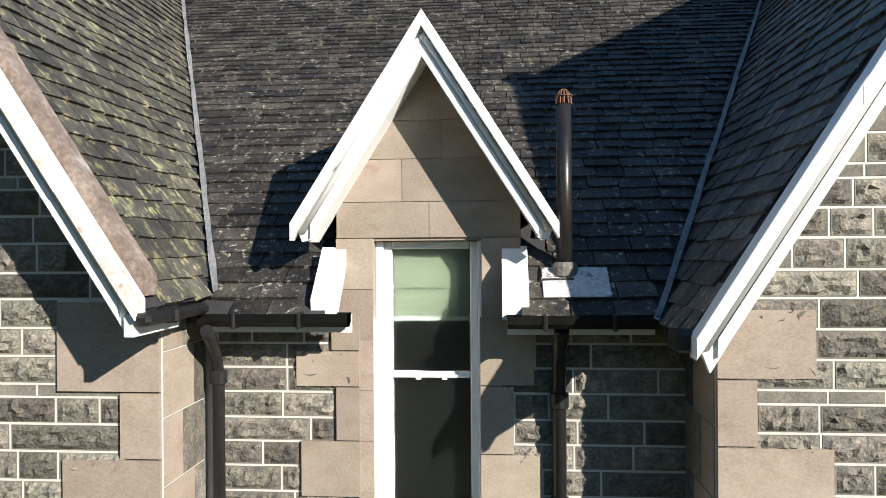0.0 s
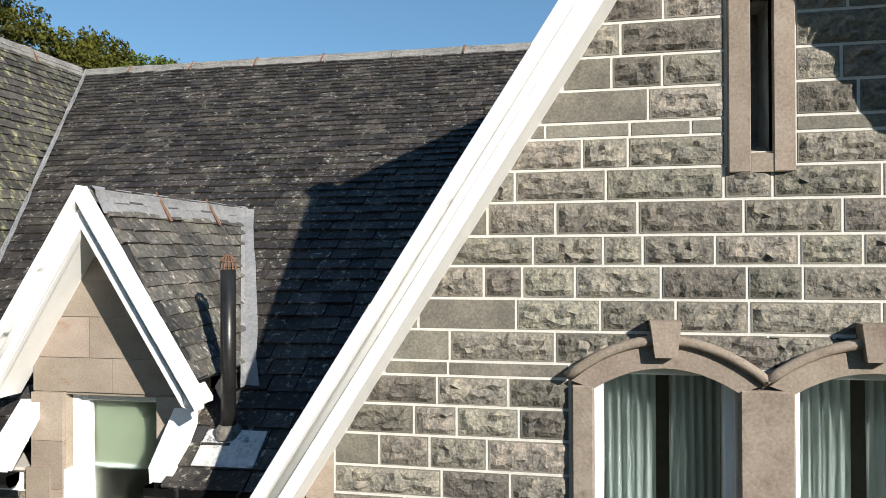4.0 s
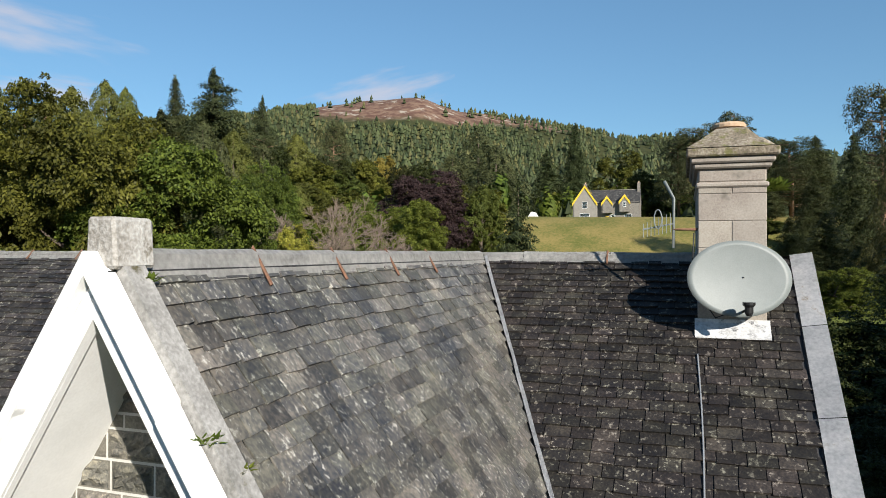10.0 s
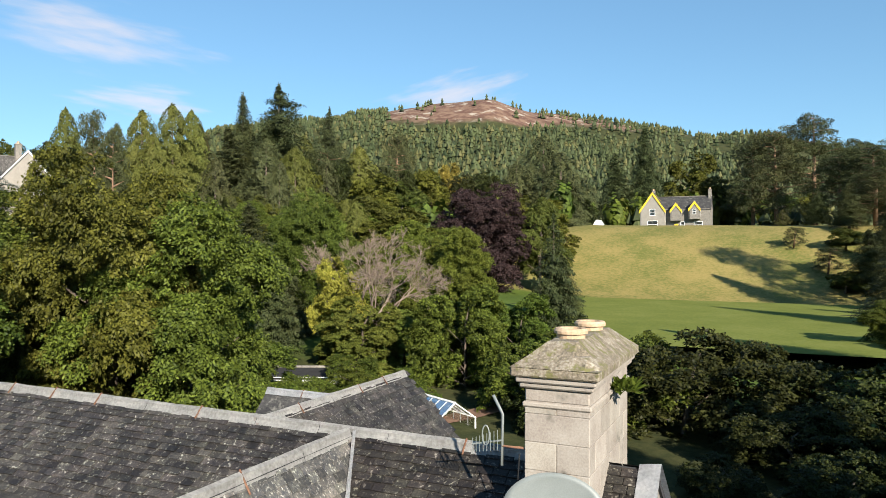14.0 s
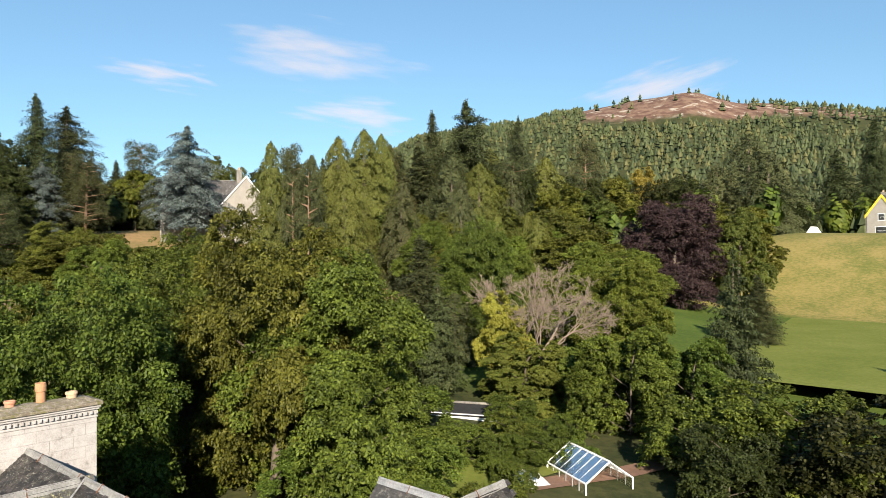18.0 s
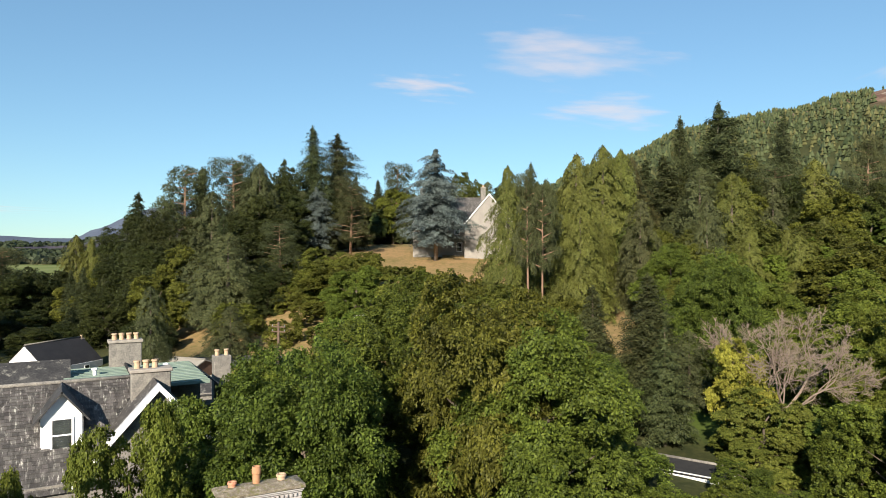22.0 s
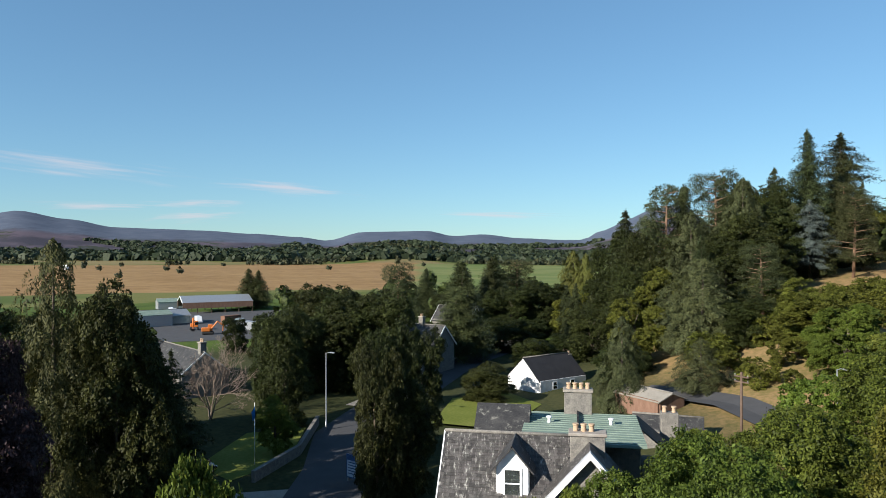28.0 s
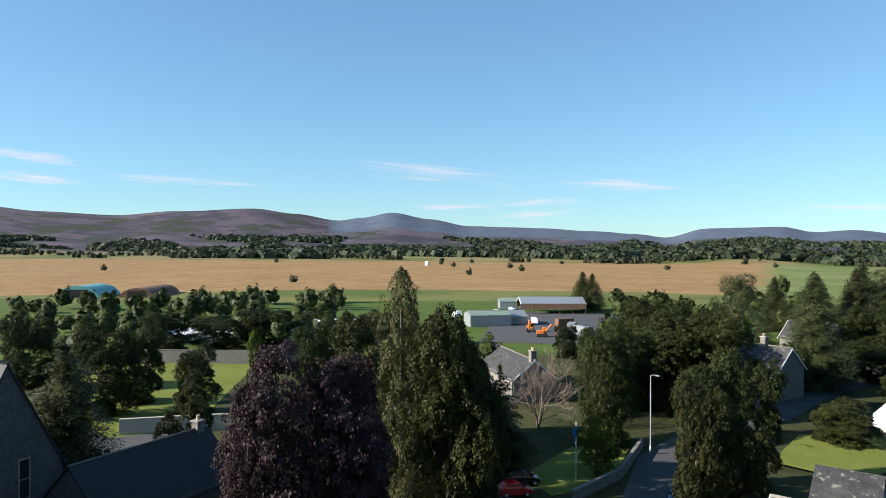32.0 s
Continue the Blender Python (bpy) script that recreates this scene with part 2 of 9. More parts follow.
M_under = surface("roof_felt", [(0.02, 0.02, 0.022), (0.04, 0.04, 0.042)], rough=0.9)
M_lead = surface("lead", [(0.327, 0.335, 0.353), (0.456, 0.464, 0.482), (0.585, 0.585, 0.593)], rough=0.55, scale=3, fine=25, bump=0.4, metal=0.1, spots=(0.284, 0.241, 0.189), spot_scale=3, spot_size=0.66)
M_lead_dull = surface("zinc_ridge", [(0.284, 0.275, 0.258), (0.396, 0.387, 0.370), (0.516, 0.499, 0.473)], rough=0.6, scale=2.5, fine=20, bump=0.3, spots=(0.258, 0.172, 0.120), spot_scale=2.2, spot_size=0.68)
M_white = surface("white_paint", [(0.72, 0.72, 0.71), (0.82, 0.82, 0.81)], rough=0.45, scale=4, fine=60, bump=0.15, bump_dist=0.004, spots=(0.60, 0.58, 0.54), spot_scale=9, spot_size=0.72)
M_weathered = surface("weathered_paint", [(0.361, 0.344, 0.327), (0.499, 0.482, 0.456), (0.602, 0.593, 0.576)], rough=0.7, scale=3, fine=30, bump=0.4, spots=(0.258, 0.146, 0.086), spot_scale=3.5, spot_size=0.64)
M_upvc = surface("window_frame_white", [(0.78, 0.78, 0.78), (0.83, 0.83, 0.83)], rough=0.3, scale=8, bump=0.05)
M_cap = surface("rust_stained_paint", [(0.50, 0.44, 0.40), (0.66, 0.63, 0.60), (0.76, 0.75, 0.73)], rough=0.6, scale=2.2, fine=30, bump=0.3, spots=(0.36, 0.20, 0.12), spot_scale=2.6, spot_size=0.58)
M_brownlead = surface("brown_lead", [(0.10, 0.075, 0.06), (0.18, 0.14, 0.12), (0.30, 0.25, 0.22)], rough=0.6, scale=2.5, fine=25, bump=0.4, spots=(0.34, 0.32, 0.31), spot_scale=2, spot_size=0.62)
M_cement = surface("mossy_cement", [(0.152, 0.148, 0.136), (0.240, 0.232, 0.220), (0.352, 0.344, 0.328)], rough=0.9, scale=3.5, fine=40, bump=0.6, bump_dist=0.015, spots=(0.080, 0.072, 0.040), spot_scale=5, spot_size=0.64)
M_palestone = surface("lichened_stone", [(0.208, 0.192, 0.168), (0.336, 0.320, 0.296), (0.448, 0.440, 0.416)], rough=0.9, scale=5, fine=40, bump=0.7, bump_dist=0.02, spots=(0.120, 0.104, 0.072), spot_scale=6, spot_size=0.62)
M_stainlead = surface("stained_lead", [(0.344, 0.344, 0.344), (0.516, 0.516, 0.516), (0.636, 0.636, 0.636)], rough=0.6, scale=6, fine=30, bump=0.3, spots=(0.138, 0.138, 0.146), spot_scale=7, spot_size=0.58)
M_whin = surface("whinstone", [(0.076, 0.074, 0.069), (0.148, 0.138, 0.118), (0.256, 0.228, 0.180)], rough=0.9, scale=9, fine=40, bump=1.0, bump_dist=0.035, random=0.42, space="World", spots=(0.320, 0.288, 0.224), spot_scale=16, spot_size=0.66)
M_margin = surface("stone_margin", [(0.096, 0.092, 0.080), (0.152, 0.142, 0.120), (0.224, 0.208, 0.172)], rough=0.92, scale=4, fine=60, bump=0.25, bump_dist=0.006, random=0.22, space="World", spots=(0.320, 0.232, 0.160), spot_scale=3, spot_size=0.68)
M_mortar = surface("lime_mortar", [(0.476, 0.463, 0.427), (0.578, 0.563, 0.527)], rough=0.95, scale=6, fine=60, bump=0.4)
M_sand = surface("sandstone", [(0.234, 0.187, 0.147), (0.287, 0.238, 0.194), (0.332, 0.282, 0.234)], rough=0.9, scale=2.6, fine=45, bump=0.35, bump_dist=0.008, random=0.13, space="World", spots=(0.257, 0.168, 0.117), spot_scale=2.8, spot_size=0.65, stretch=(1, 1, 1.6))
M_surround = surface("brown_sandstone", [(0.165, 0.130, 0.102), (0.225, 0.185, 0.150), (0.275, 0.235, 0.195)], rough=0.9, scale=4, fine=50, bump=0.5, bump_dist=0.008, random=0.12, space="World", spots=(0.14, 0.11, 0.09), spot_scale=5, spot_size=0.64)
M_render = surface("weathered_render", [(0.266, 0.244, 0.229), (0.355, 0.333, 0.318), (0.414, 0.392, 0.377)], rough=0.9, scale=2.0, fine=30, bump=0.3, space="World", spots=(0.185, 0.163, 0.148), spot_scale=2.2, spot_size=0.64)
M_ashlar = surface("chimney_ashlar", [(0.210, 0.178, 0.153), (0.279, 0.249, 0.214), (0.335, 0.307, 0.267)], rough=0.92, scale=2.2, fine=40, bump=0.35, random=0.12, space="World", spots=(0.140, 0.128, 0.107), spot_scale=2.5, spot_size=0.63)
M_mossy = surface("mossy_cope", [(0.080, 0.068, 0.048), (0.184, 0.152, 0.112), (0.320, 0.288, 0.232)], rough=0.95, scale=5, fine=30, bump=1.0, bump_dist=0.03, spots=(0.128, 0.120, 0.048), spot_scale=6, spot_size=0.55)
M_iron = surface("black_iron", [(0.008, 0.008, 0.009), (0.02, 0.02, 0.02)], rough=0.35, scale=6, fine=50, bump=0.15, spots=(0.05, 0.04, 0.035), spot_scale=8, spot_size=0.72)
M_rust = surface("rusty_iron", [(0.10, 0.05, 0.03), (0.20, 0.10, 0.06)], rough=0.8, scale=12, bump=0.5)
M_terra = surface("terracotta", [(0.36, 0.16, 0.09), (0.46, 0.24, 0.14)], rough=0.8, scale=5, fine=40, bump=0.2, random=0.15)
M_buffpot = surface("buff_clay", [(0.36, 0.24, 0.15), (0.50, 0.37, 0.25)], rough=0.85, scale=5, fine=30, bump=0.3)
M_dish = surface("dish_grey", [(0.150, 0.169, 0.165), (0.188, 0.206, 0.203)], rough=0.5, scale=3, fine=70, bump=0.05)
M_steel = surface("galvanised_steel", [(0.32, 0.33, 0.34), (0.46, 0.47, 0.48)], rough=0.45, scale=12, bump=0.1, metal=0.6)
# near-black: plain dark parts, and sheets that stand for unlit rooms
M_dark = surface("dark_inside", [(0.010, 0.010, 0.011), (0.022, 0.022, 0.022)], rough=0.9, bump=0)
M_curtain = surface("curtain_cloth", [(0.30, 0.34, 0.33), (0.40, 0.44, 0.43)], rough=0.95, scale=3, fine=80, bump=0.2)
M_blind = surface("pale_blind", [(0.11, 0.13, 0.095), (0.15, 0.175, 0.13)], rough=0.9, scale=2, bump=0.05)
M_glass = glass_pane("window_glass")
M_dusty_glass = glass_pane("dusty_glass", (0.82, 0.84, 0.78), 0.22)
M_obscure = glass_pane("obscured_glass", (0.8, 0.88, 0.84), 0.32)
M_copper = surface("green_copper", [(0.130, 0.180, 0.145), (0.175, 0.230, 0.188), (0.235, 0.290, 0.240)], rough=0.7, scale=0.8, fine=20, bump=0.15, space="World", stretch=(1, 1, 1))
M_rock = surface("grey_rubble", [(0.105, 0.098, 0.092), (0.177, 0.164, 0.144), (0.249, 0.230, 0.197)], rough=0.92, scale=2.5, fine=14, bump=0.8, bump_dist=0.04, space="World")
M_harl = surface("white_harl", [(0.544, 0.544, 0.536), (0.640, 0.640, 0.632)], rough=0.9, scale=1.5, fine=40, bump=0.3, space="World")
M_cream = surface("cream_render", [(0.400, 0.352, 0.280), (0.496, 0.448, 0.360)], rough=0.9, scale=1.5, fine=20, bump=0.2, space="World")
M_yellow = surface("yellow_paint", [(0.62, 0.42, 0.03), (0.72, 0.50, 0.04)], rough=0.5, scale=3, bump=0.05)
M_farslate = surface("distant_slate", [(0.014, 0.014, 0.015), (0.034, 0.033, 0.033), (0.062, 0.059, 0.056)], rough=0.7, spots=(0.162, 0.156, 0.137), spot_scale=1.6, spot_size=0.60, scale=0.9, fine=9, bump=0.7, bump_dist=0.03, space="World", stretch=(1, 1, 1.5))
M_asphalt = surface("asphalt", [(0.045, 0.045, 0.048), (0.065, 0.065, 0.068)], rough=0.92, scale=0.4, fine=12, bump=0.2, space="World")
M_gravel = surface("pale_gravel", [(0.216, 0.192, 0.160), (0.304, 0.280, 0.240)], rough=0.95, scale=0.6, fine=9, bump=0.3, space="World")
M_bark = surface("bark", [(0.07, 0.055, 0.04), (0.14, 0.11, 0.085)], rough=0.95, scale=3, fine=18, bump=0.8, bump_dist=0.03, stretch=(1, 1, 0.25))
M_pinebark = surface("pine_bark", [(0.15, 0.09, 0.06), (0.27, 0.17, 0.11)], rough=0.95, scale=3, fine=14, bump=0.8, bump_dist=0.03, stretch=(1, 1, 0.3))
M_deadwood = surface("dead_wood", [(0.14, 0.105, 0.080), (0.24, 0.185, 0.145)], rough=0.95, scale=4, fine=20, bump=0.4, stretch=(1, 1, 0.3))
M_palebark = surface("pale_bark", [(0.20, 0.15, 0.11), (0.33, 0.26, 0.20)], rough=0.95, scale=3, fine=14, bump=0.6, stretch=(1, 1, 0.3))
M_wood = surface("brown_boards", [(0.13, 0.07, 0.045), (0.22, 0.13, 0.09)], rough=0.85, scale=2, fine=20, bump=0.3, stretch=(1, 1, 0.2))
M_pole = surface("weathered_pole", [(0.084, 0.054, 0.036), (0.132, 0.090, 0.066)], rough=0.9, scale=2, bump=0.3)

L_broad = foliage("broad_leaves", (0.031, 0.048, 0.008), (0.120, 0.154, 0.023), 0.32, 0.30)
L_bright = foliage("bright_leaves", (0.062, 0.088, 0.011), (0.155, 0.185, 0.030), 0.26, 0.32)
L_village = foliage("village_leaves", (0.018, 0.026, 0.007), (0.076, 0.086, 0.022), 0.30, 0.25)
L_valley = foliage("valley_leaves", (0.018, 0.025, 0.013), (0.050, 0.060, 0.030), 0.30, 0.2)
L_moorside = foliage("scrub_leaves", (0.040, 0.045, 0.022), (0.094, 0.095, 0.044), 0.30, 0.2)
L_mid = foliage("woodland_leaves", (0.043, 0.056, 0.010), (0.111, 0.121, 0.025), 0.28, 0.28)
L_fir = foliage("fir_needles", (0.027, 0.030, 0.009), (0.081, 0.074, 0.024), 0.30, 0.15)
# darkest leaf green; on shrub1 it puts garden shade into the colour
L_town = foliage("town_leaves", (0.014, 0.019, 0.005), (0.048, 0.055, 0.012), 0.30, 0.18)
L_olive = foliage("olive_leaves", (0.042, 0.049, 0.008), (0.134, 0.140, 0.022), 0.34, 0.26, 0.012)
L_yellow = foliage("yellowing_leaves", (0.153, 0.144, 0.022), (0.324, 0.271, 0.054), 0.30, 0.35)
L_creeper = foliage("creeper_leaves", (0.077, 0.101, 0.016), (0.170, 0.185, 0.036), 0.26, 0.3)
L_beech = foliage("copper_leaves", (0.021, 0.012, 0.013), (0.061, 0.036, 0.036), 0.30, 0.2)
L_spruce = foliage("spruce_needles", (0.022, 0.031, 0.012), (0.070, 0.080, 0.028), 0.25, 0.12)
L_blue = foliage("blue_needles", (0.059, 0.079, 0.072), (0.126, 0.151, 0.139), 0.22, 0.1)
L_cypress = foliage("cypress_fronds", (0.062, 0.072, 0.015), (0.140, 0.145, 0.032), 0.22, 0.2, 0.01)
L_pine = foliage("pine_needles", (0.030, 0.038, 0.014), (0.084, 0.090, 0.034), 0.25, 0.12)
L_plant = foliage("plantation_needles", (0.024, 0.035, 0.015), (0.076, 0.091, 0.037), 0.30, 0.2)
L_larch = foliage("larch_needles", (0.063, 0.070, 0.026), (0.135, 0.131, 0.050), 0.25, 0.2)

# ---------------------------------------------------------------- the lie of the land
def sstep(a, b, v):
    t = min(1.0, max(0.0, (v - a) / (b - a)))
    return t * t * (3 - 2 * t)


# skyline by bearing (degrees to the left of north): height over the valley as a slope
RIDGE_N = [(-120, 0.02), (-60, 0.06), (-30, 0.09), (-9, 0.118), (1.8, 0.151), (8.5, 0.172), (12.4, 0.181), (16.5, 0.197), (20.6, 0.217), (24.3, 0.209), (27.5, 0.206), (31, 0.199), (34, 0.184), (41, 0.166), (47, 0.132), (54, 0.09), (62, 0.05), (75, 0.02), (90, 0.0), (240, 0.02)]
RIDGE_W = [(60, 0.012), (78, 0.02), (82, 0.062), (84, 0.056), (85.4, 0.0453), (87.5, 0.0305), (89.2, 0.0177), (90.5, 0.0178), (94, 0.0204), (97.2, 0.0261), (99.5, 0.0238), (101.8, 0.0311), (104.1, 0.0303), (106.9, 0.0295), (109.9, 0.0176), (112, 0.0223),
           (115.5, 0.0264), (119.6, 0.0305), (122.3, 0.0320), (125.5, 0.0335), (128.7, 0.0430), (131.8, 0.0520), (134.2, 0.0445), (136.1, 0.0402), (139.6, 0.0490), (142.7, 0.0552), (148.5, 0.0497), (152.8, 0.0430), (157.9, 0.0459), (160.5, 0.05), (170, 0.05), (190, 0.04), (240, 0.02)]


def along(table, a):
    if a <= table[0][0]:
        return table[0][1]
    for (a0, v0), (a1, v1) in zip(table, table[1:]):
        if a <= a1:
            return v0 + (v1 - v0) * sstep(a0, a1, a)
    return table[-1][1]


def land(x, y):
    """The ground's height."""
    r = math.hypot(x, y)
    az = math.degrees(math.atan2(-x, y))
    if az < -120:
        az += 360
    h = -4.8
    # the knoll to the north-west, and the bank beyond the playing field
    d = math.hypot(x + 172, y - 98)
    h += 21.5 * math.exp(-((d / 108) ** 2)) * sstep(-6, 46, y + 0.12 * (x + 60))
    north = sstep(140, 212, y + 0.25 * max(0, -x - 40)) * sstep(-75, -35, x) * (1 - sstep(150, 400, x))
    h += 19.5 * north * (1 - sstep(330, 600, r) * 0.8)
    h += 16 * sstep(110, 260, y) * (1 - sstep(-75, -35, x)) * sstep(-400, -200, x) * (1 - sstep(400, 800, r))
    e = along(RIDGE_N, az)
    h += e * 1080 * sstep(230, 1060, r) ** 1.25 * (1 - 0.35 * sstep(1100, 2400, r))
    w = along(RIDGE_W, az)
    if w > 0:
        n = noise.noise((x / 420, y / 420, 1.3))
        h += (w * 4100 + 8) * sstep(2100, 4050, r) ** 1.5
        h += sstep(950, 1700, r) * (1 - sstep(2300, 3500, r)) * (10 + 16 * n) * sstep(95, 112, az)
        h += 26 * math.exp(-(((az - 104) / 5.0) ** 2) - ((r - 1500) / 320) ** 2)
    if r > 60:
        h += (0.4 + 0.5 * sstep(60, 300, r)) * noise.noise((x / 38, y / 38, 0.2)) * sstep(60, 140, r) * (0.3 if az > 80 else 1)
    if r > 500 and az < 80:
        h += 9 * sstep(500, 900, r) * noise.noise((x / 130, y / 130, 4.2)) * min(1, e * 8)
    return h


def land_mesh():
    radii = [0, 12, 24, 36, 48, 58, 68, 78, 88, 98, 108, 118, 128, 138, 148, 158, 168, 178, 190, 202, 214, 226, 240, 255, 270, 290, 310, 335, 365, 400, 440, 480, 530, 580, 640, 700, 760, 820, 880, 940, 990, 1030, 1070, 1120, 1200,
             1300, 1400, 1550, 1700, 1900, 2150, 2450, 2800, 3100, 3400, 3650, 3850, 4000, 4100, 4250, 4500]
    nseg = 540
    vs, fs = [(0, 0, land(0, 0))], []
    for r in radii[1:]:
        for k in range(nseg):
            a = 2 * math.pi * k / nseg
            x, y = r * math.cos(a), r * math.sin(a)
            vs.append((x, y, land(x, y)))
    for k in range(nseg):
        fs.append((0, 1 + k, 1 + (k + 1) % nseg))
    for i in range(len(radii) - 2):
        b0, b1 = 1 + i * nseg, 1 + (i + 1) * nseg
        for k in range(nseg):
            fs.append((b0 + k, b1 + k, b1 + (k + 1) % nseg, b0 + (k + 1) % nseg))
    return mesh_from("ground", vs, fs, smooth=True)


def land_material():
    """Grass by the houses, ripe fields on the valley floor, woodland floor and heather on the hills: by place. The
    distant hills have haze in their colour.
    """
    mat, nt, bs = nodes_of("land")
    N, L = nt.nodes.new, nt.links.new
    geo = N("ShaderNodeNewGeometry")
    sep = N("ShaderNodeSeparateXYZ")
    L(geo.outputs["Position"], sep.inputs[0])
    X, Y, Z = sep.outputs

    def math_node(op, a, b=None, c=None, clamp=False):
        n = N("ShaderNodeMath")
        n.operation = op
        n.use_clamp = clamp
        for i, v in enumerate((a, b, c)):
            if v is None:
                continue
            if isinstance(v, (int, float)):
                n.inputs[i].default_value = v
            else:
                L(v, n.inputs[i])
        return n.outputs[0]

    def noise_node(scale, detail=6, seed=0.0):
        n = N("ShaderNodeTexNoise")
        n.inputs["Scale"].default_value = scale
        n.inputs["Detail"].default_value = detail
        n.inputs["Roughness"].default_value = 0.65
        m = N("ShaderNodeMapping")
        m.inputs["Location"].default_value = (seed, seed * 2, 0)
        L(geo.outputs["Position"], m.inputs[0])
        L(m.outputs[0], n.inputs["Vector"])
        return n.outputs["Fac"]

    def ramp(v, lo, hi):
        n = N("ShaderNodeMapRange")
        n.interpolation_type = "SMOOTHSTEP"
        n.inputs["From Min"].default_value, n.inputs["From Max"].default_value = lo, hi
        L(v, n.inputs["Value"])
        return n.outputs[0]

    def tint(fac, a, b):
        n = N("ShaderNodeMix")
        n.data_type = "RGBA"
        L(fac, n.inputs["Factor"])
        for k, v in (("A", a), ("B", b)):
            if isinstance(v, tuple):
                n.inputs[k].default_value = (*v, 1)
            else:
                L(v, n.inputs[k])
        return n.outputs["Result"]

    big, mid, small = noise_node(0.012), noise_node(0.09, 8, 3.0), noise_node(1.4, 6, 9.0)
    vary = math_node("MULTIPLY_ADD", small, 0.5, math_node("MULTIPLY", mid, 0.5))
    lawn = tint(ramp(vary, 0.3, 0.7), (0.040, 0.068, 0.010), (0.084, 0.120, 0.020))
    rank = tint(ramp(vary, 0.36, 0.62), (0.108, 0.118, 0.028), (0.245, 0.190, 0.066))
    ochre = tint(ramp(vary, 0.36, 0.62), (0.136, 0.116, 0.040), (0.288, 0.184, 0.088))
    gold = tint(ramp(math_node("MULTIPLY_ADD", mid, 0.6, math_node("MULTIPLY", big, 0.4)), 0.35, 0.65), (0.208, 0.120, 0.048), (0.304, 0.192, 0.084))
    field = tint(ramp(big, 0.4, 0.6), (0.068, 0.096, 0.020), (0.136, 0.136, 0.040))
    floor_ = tint(ramp(vary, 0.35, 0.65), (0.022, 0.030, 0.010), (0.060, 0.060, 0.022))
    heath = tint(ramp(mid, 0.40, 0.60), (0.104, 0.056, 0.042), (0.188, 0.120, 0.084))
    heath = tint(ramp(noise_node(0.05, 9, 21.0), 0.56, 0.62), heath, (0.336, 0.288, 0.232))
    wide = noise_node(0.0045, 7, 5.0)
    # heather purple, pulled towards blue by painted haze
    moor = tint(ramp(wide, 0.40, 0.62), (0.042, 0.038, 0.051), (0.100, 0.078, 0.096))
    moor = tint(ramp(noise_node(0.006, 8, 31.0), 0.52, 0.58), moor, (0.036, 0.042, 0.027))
    # blue-grey of distance: haze painted into the ground's colour
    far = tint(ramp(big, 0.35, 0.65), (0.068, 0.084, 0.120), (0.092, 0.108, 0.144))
    r = math_node("SQRT", math_node("ADD", math_node("MULTIPLY", X, X), math_node("MULTIPLY", Y, Y)))
    wob = math_node("MULTIPLY_ADD", big, 60.0, -30.0)
    # distance to the north and to the west
    col = tint(ramp(math_node("ADD", Y, math_node("MULTIPLY", wob, 0.2)), 52, 60), floor_, lawn)
    bank = math_node("MULTIPLY", ramp(Y, 146, 151), math_node("SUBTRACT", 1.0, ramp(Y, 222, 226)))
    col = tint(bank, col, rank)
    knoll = math_node("MULTIPLY", ramp(Z, -2.5, 0.5), math_node("MULTIPLY", ramp(math_node("MULTIPLY", X, -1.0), 48, 56), math_node("SUBTRACT", 1.0, ramp(Y, 100, 120))))
    col = tint(knoll, col, ochre)
    col = tint(ramp(Y, 236, 250), col, floor_)
    top = math_node("MULTIPLY", ramp(math_node("ADD", Z, math_node("MULTIPLY", wob, 0.9)), 150, 166), ramp(Y, 600, 700))
    col = tint(top, col, heath)
    # the valley to the west
    west = math_node("MULTIPLY", X, -1.0)
    valley = math_node("MULTIPLY", ramp(r, 150, 165), math_node("LESS_THAN", math_node("ADD", Y, math_node("MULTIPLY", X, 0.30)), -30.0))
    v1 = tint(ramp(math_node("ADD", r, wob), 330, 335), lawn, field)
    green = tint(ramp(big, 0.4, 0.6), (0.115, 0.150, 0.040), (0.165, 0.180, 0.062))
    north = ramp(math_node("ADD", math_node("ADD", Y, math_node("MULTIPLY", X, -0.20)), math_node("MULTIPLY", wob, 1.5)), -20.0, 0.0)
    v2 = tint(ramp(math_node("ADD", r, math_node("MULTIPLY", wob, 0.5)), 410, 416), v1, tint(north, gold, green))
    patch = noise_node(0.0055, 2, 14.0)
    v3 = tint(ramp(math_node("ADD", r, math_node("MULTIPLY", wob, 2.0)), 1060, 1075), v2, tint(ramp(patch, 0.50, 0.53), field, (0.19, 0.15, 0.065)))
    croft = math_node("MULTIPLY", ramp(noise_node(0.0042, 3, 44.0), 0.54, 0.57), math_node("SUBTRACT", 1.0, ramp(r, 2100, 2500)))
    hillside = tint(croft, moor, tint(ramp(noise_node(0.009, 2, 51.0), 0.48, 0.52), (0.105, 0.125, 0.040), (0.175, 0.135, 0.060)))
    v4 = tint(ramp(math_node("ADD", r, math_node("MULTIPLY", wob, 4.0)), 1500, 1700), v3, hillside)
    # the haze colour takes over beyond about 3 km
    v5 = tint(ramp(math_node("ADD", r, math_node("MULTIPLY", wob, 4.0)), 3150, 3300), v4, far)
    nearmoor = math_node("MULTIPLY", ramp(math_node("SUBTRACT", math_node("MULTIPLY", Y, -1.0), math_node("MULTIPLY", west, 1.06)), 0.0, 40.0), ramp(r, 1500, 1800))
    v5 = tint(nearmoor, v5, moor)
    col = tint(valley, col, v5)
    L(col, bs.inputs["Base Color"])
    bs.inputs["Roughness"].default_value = 0.95
    bs.inputs["Specular IOR Level"].default_value = 0.15
    bp = N("ShaderNodeBump")
    bp.inputs["Strength"].default_value = 0.6
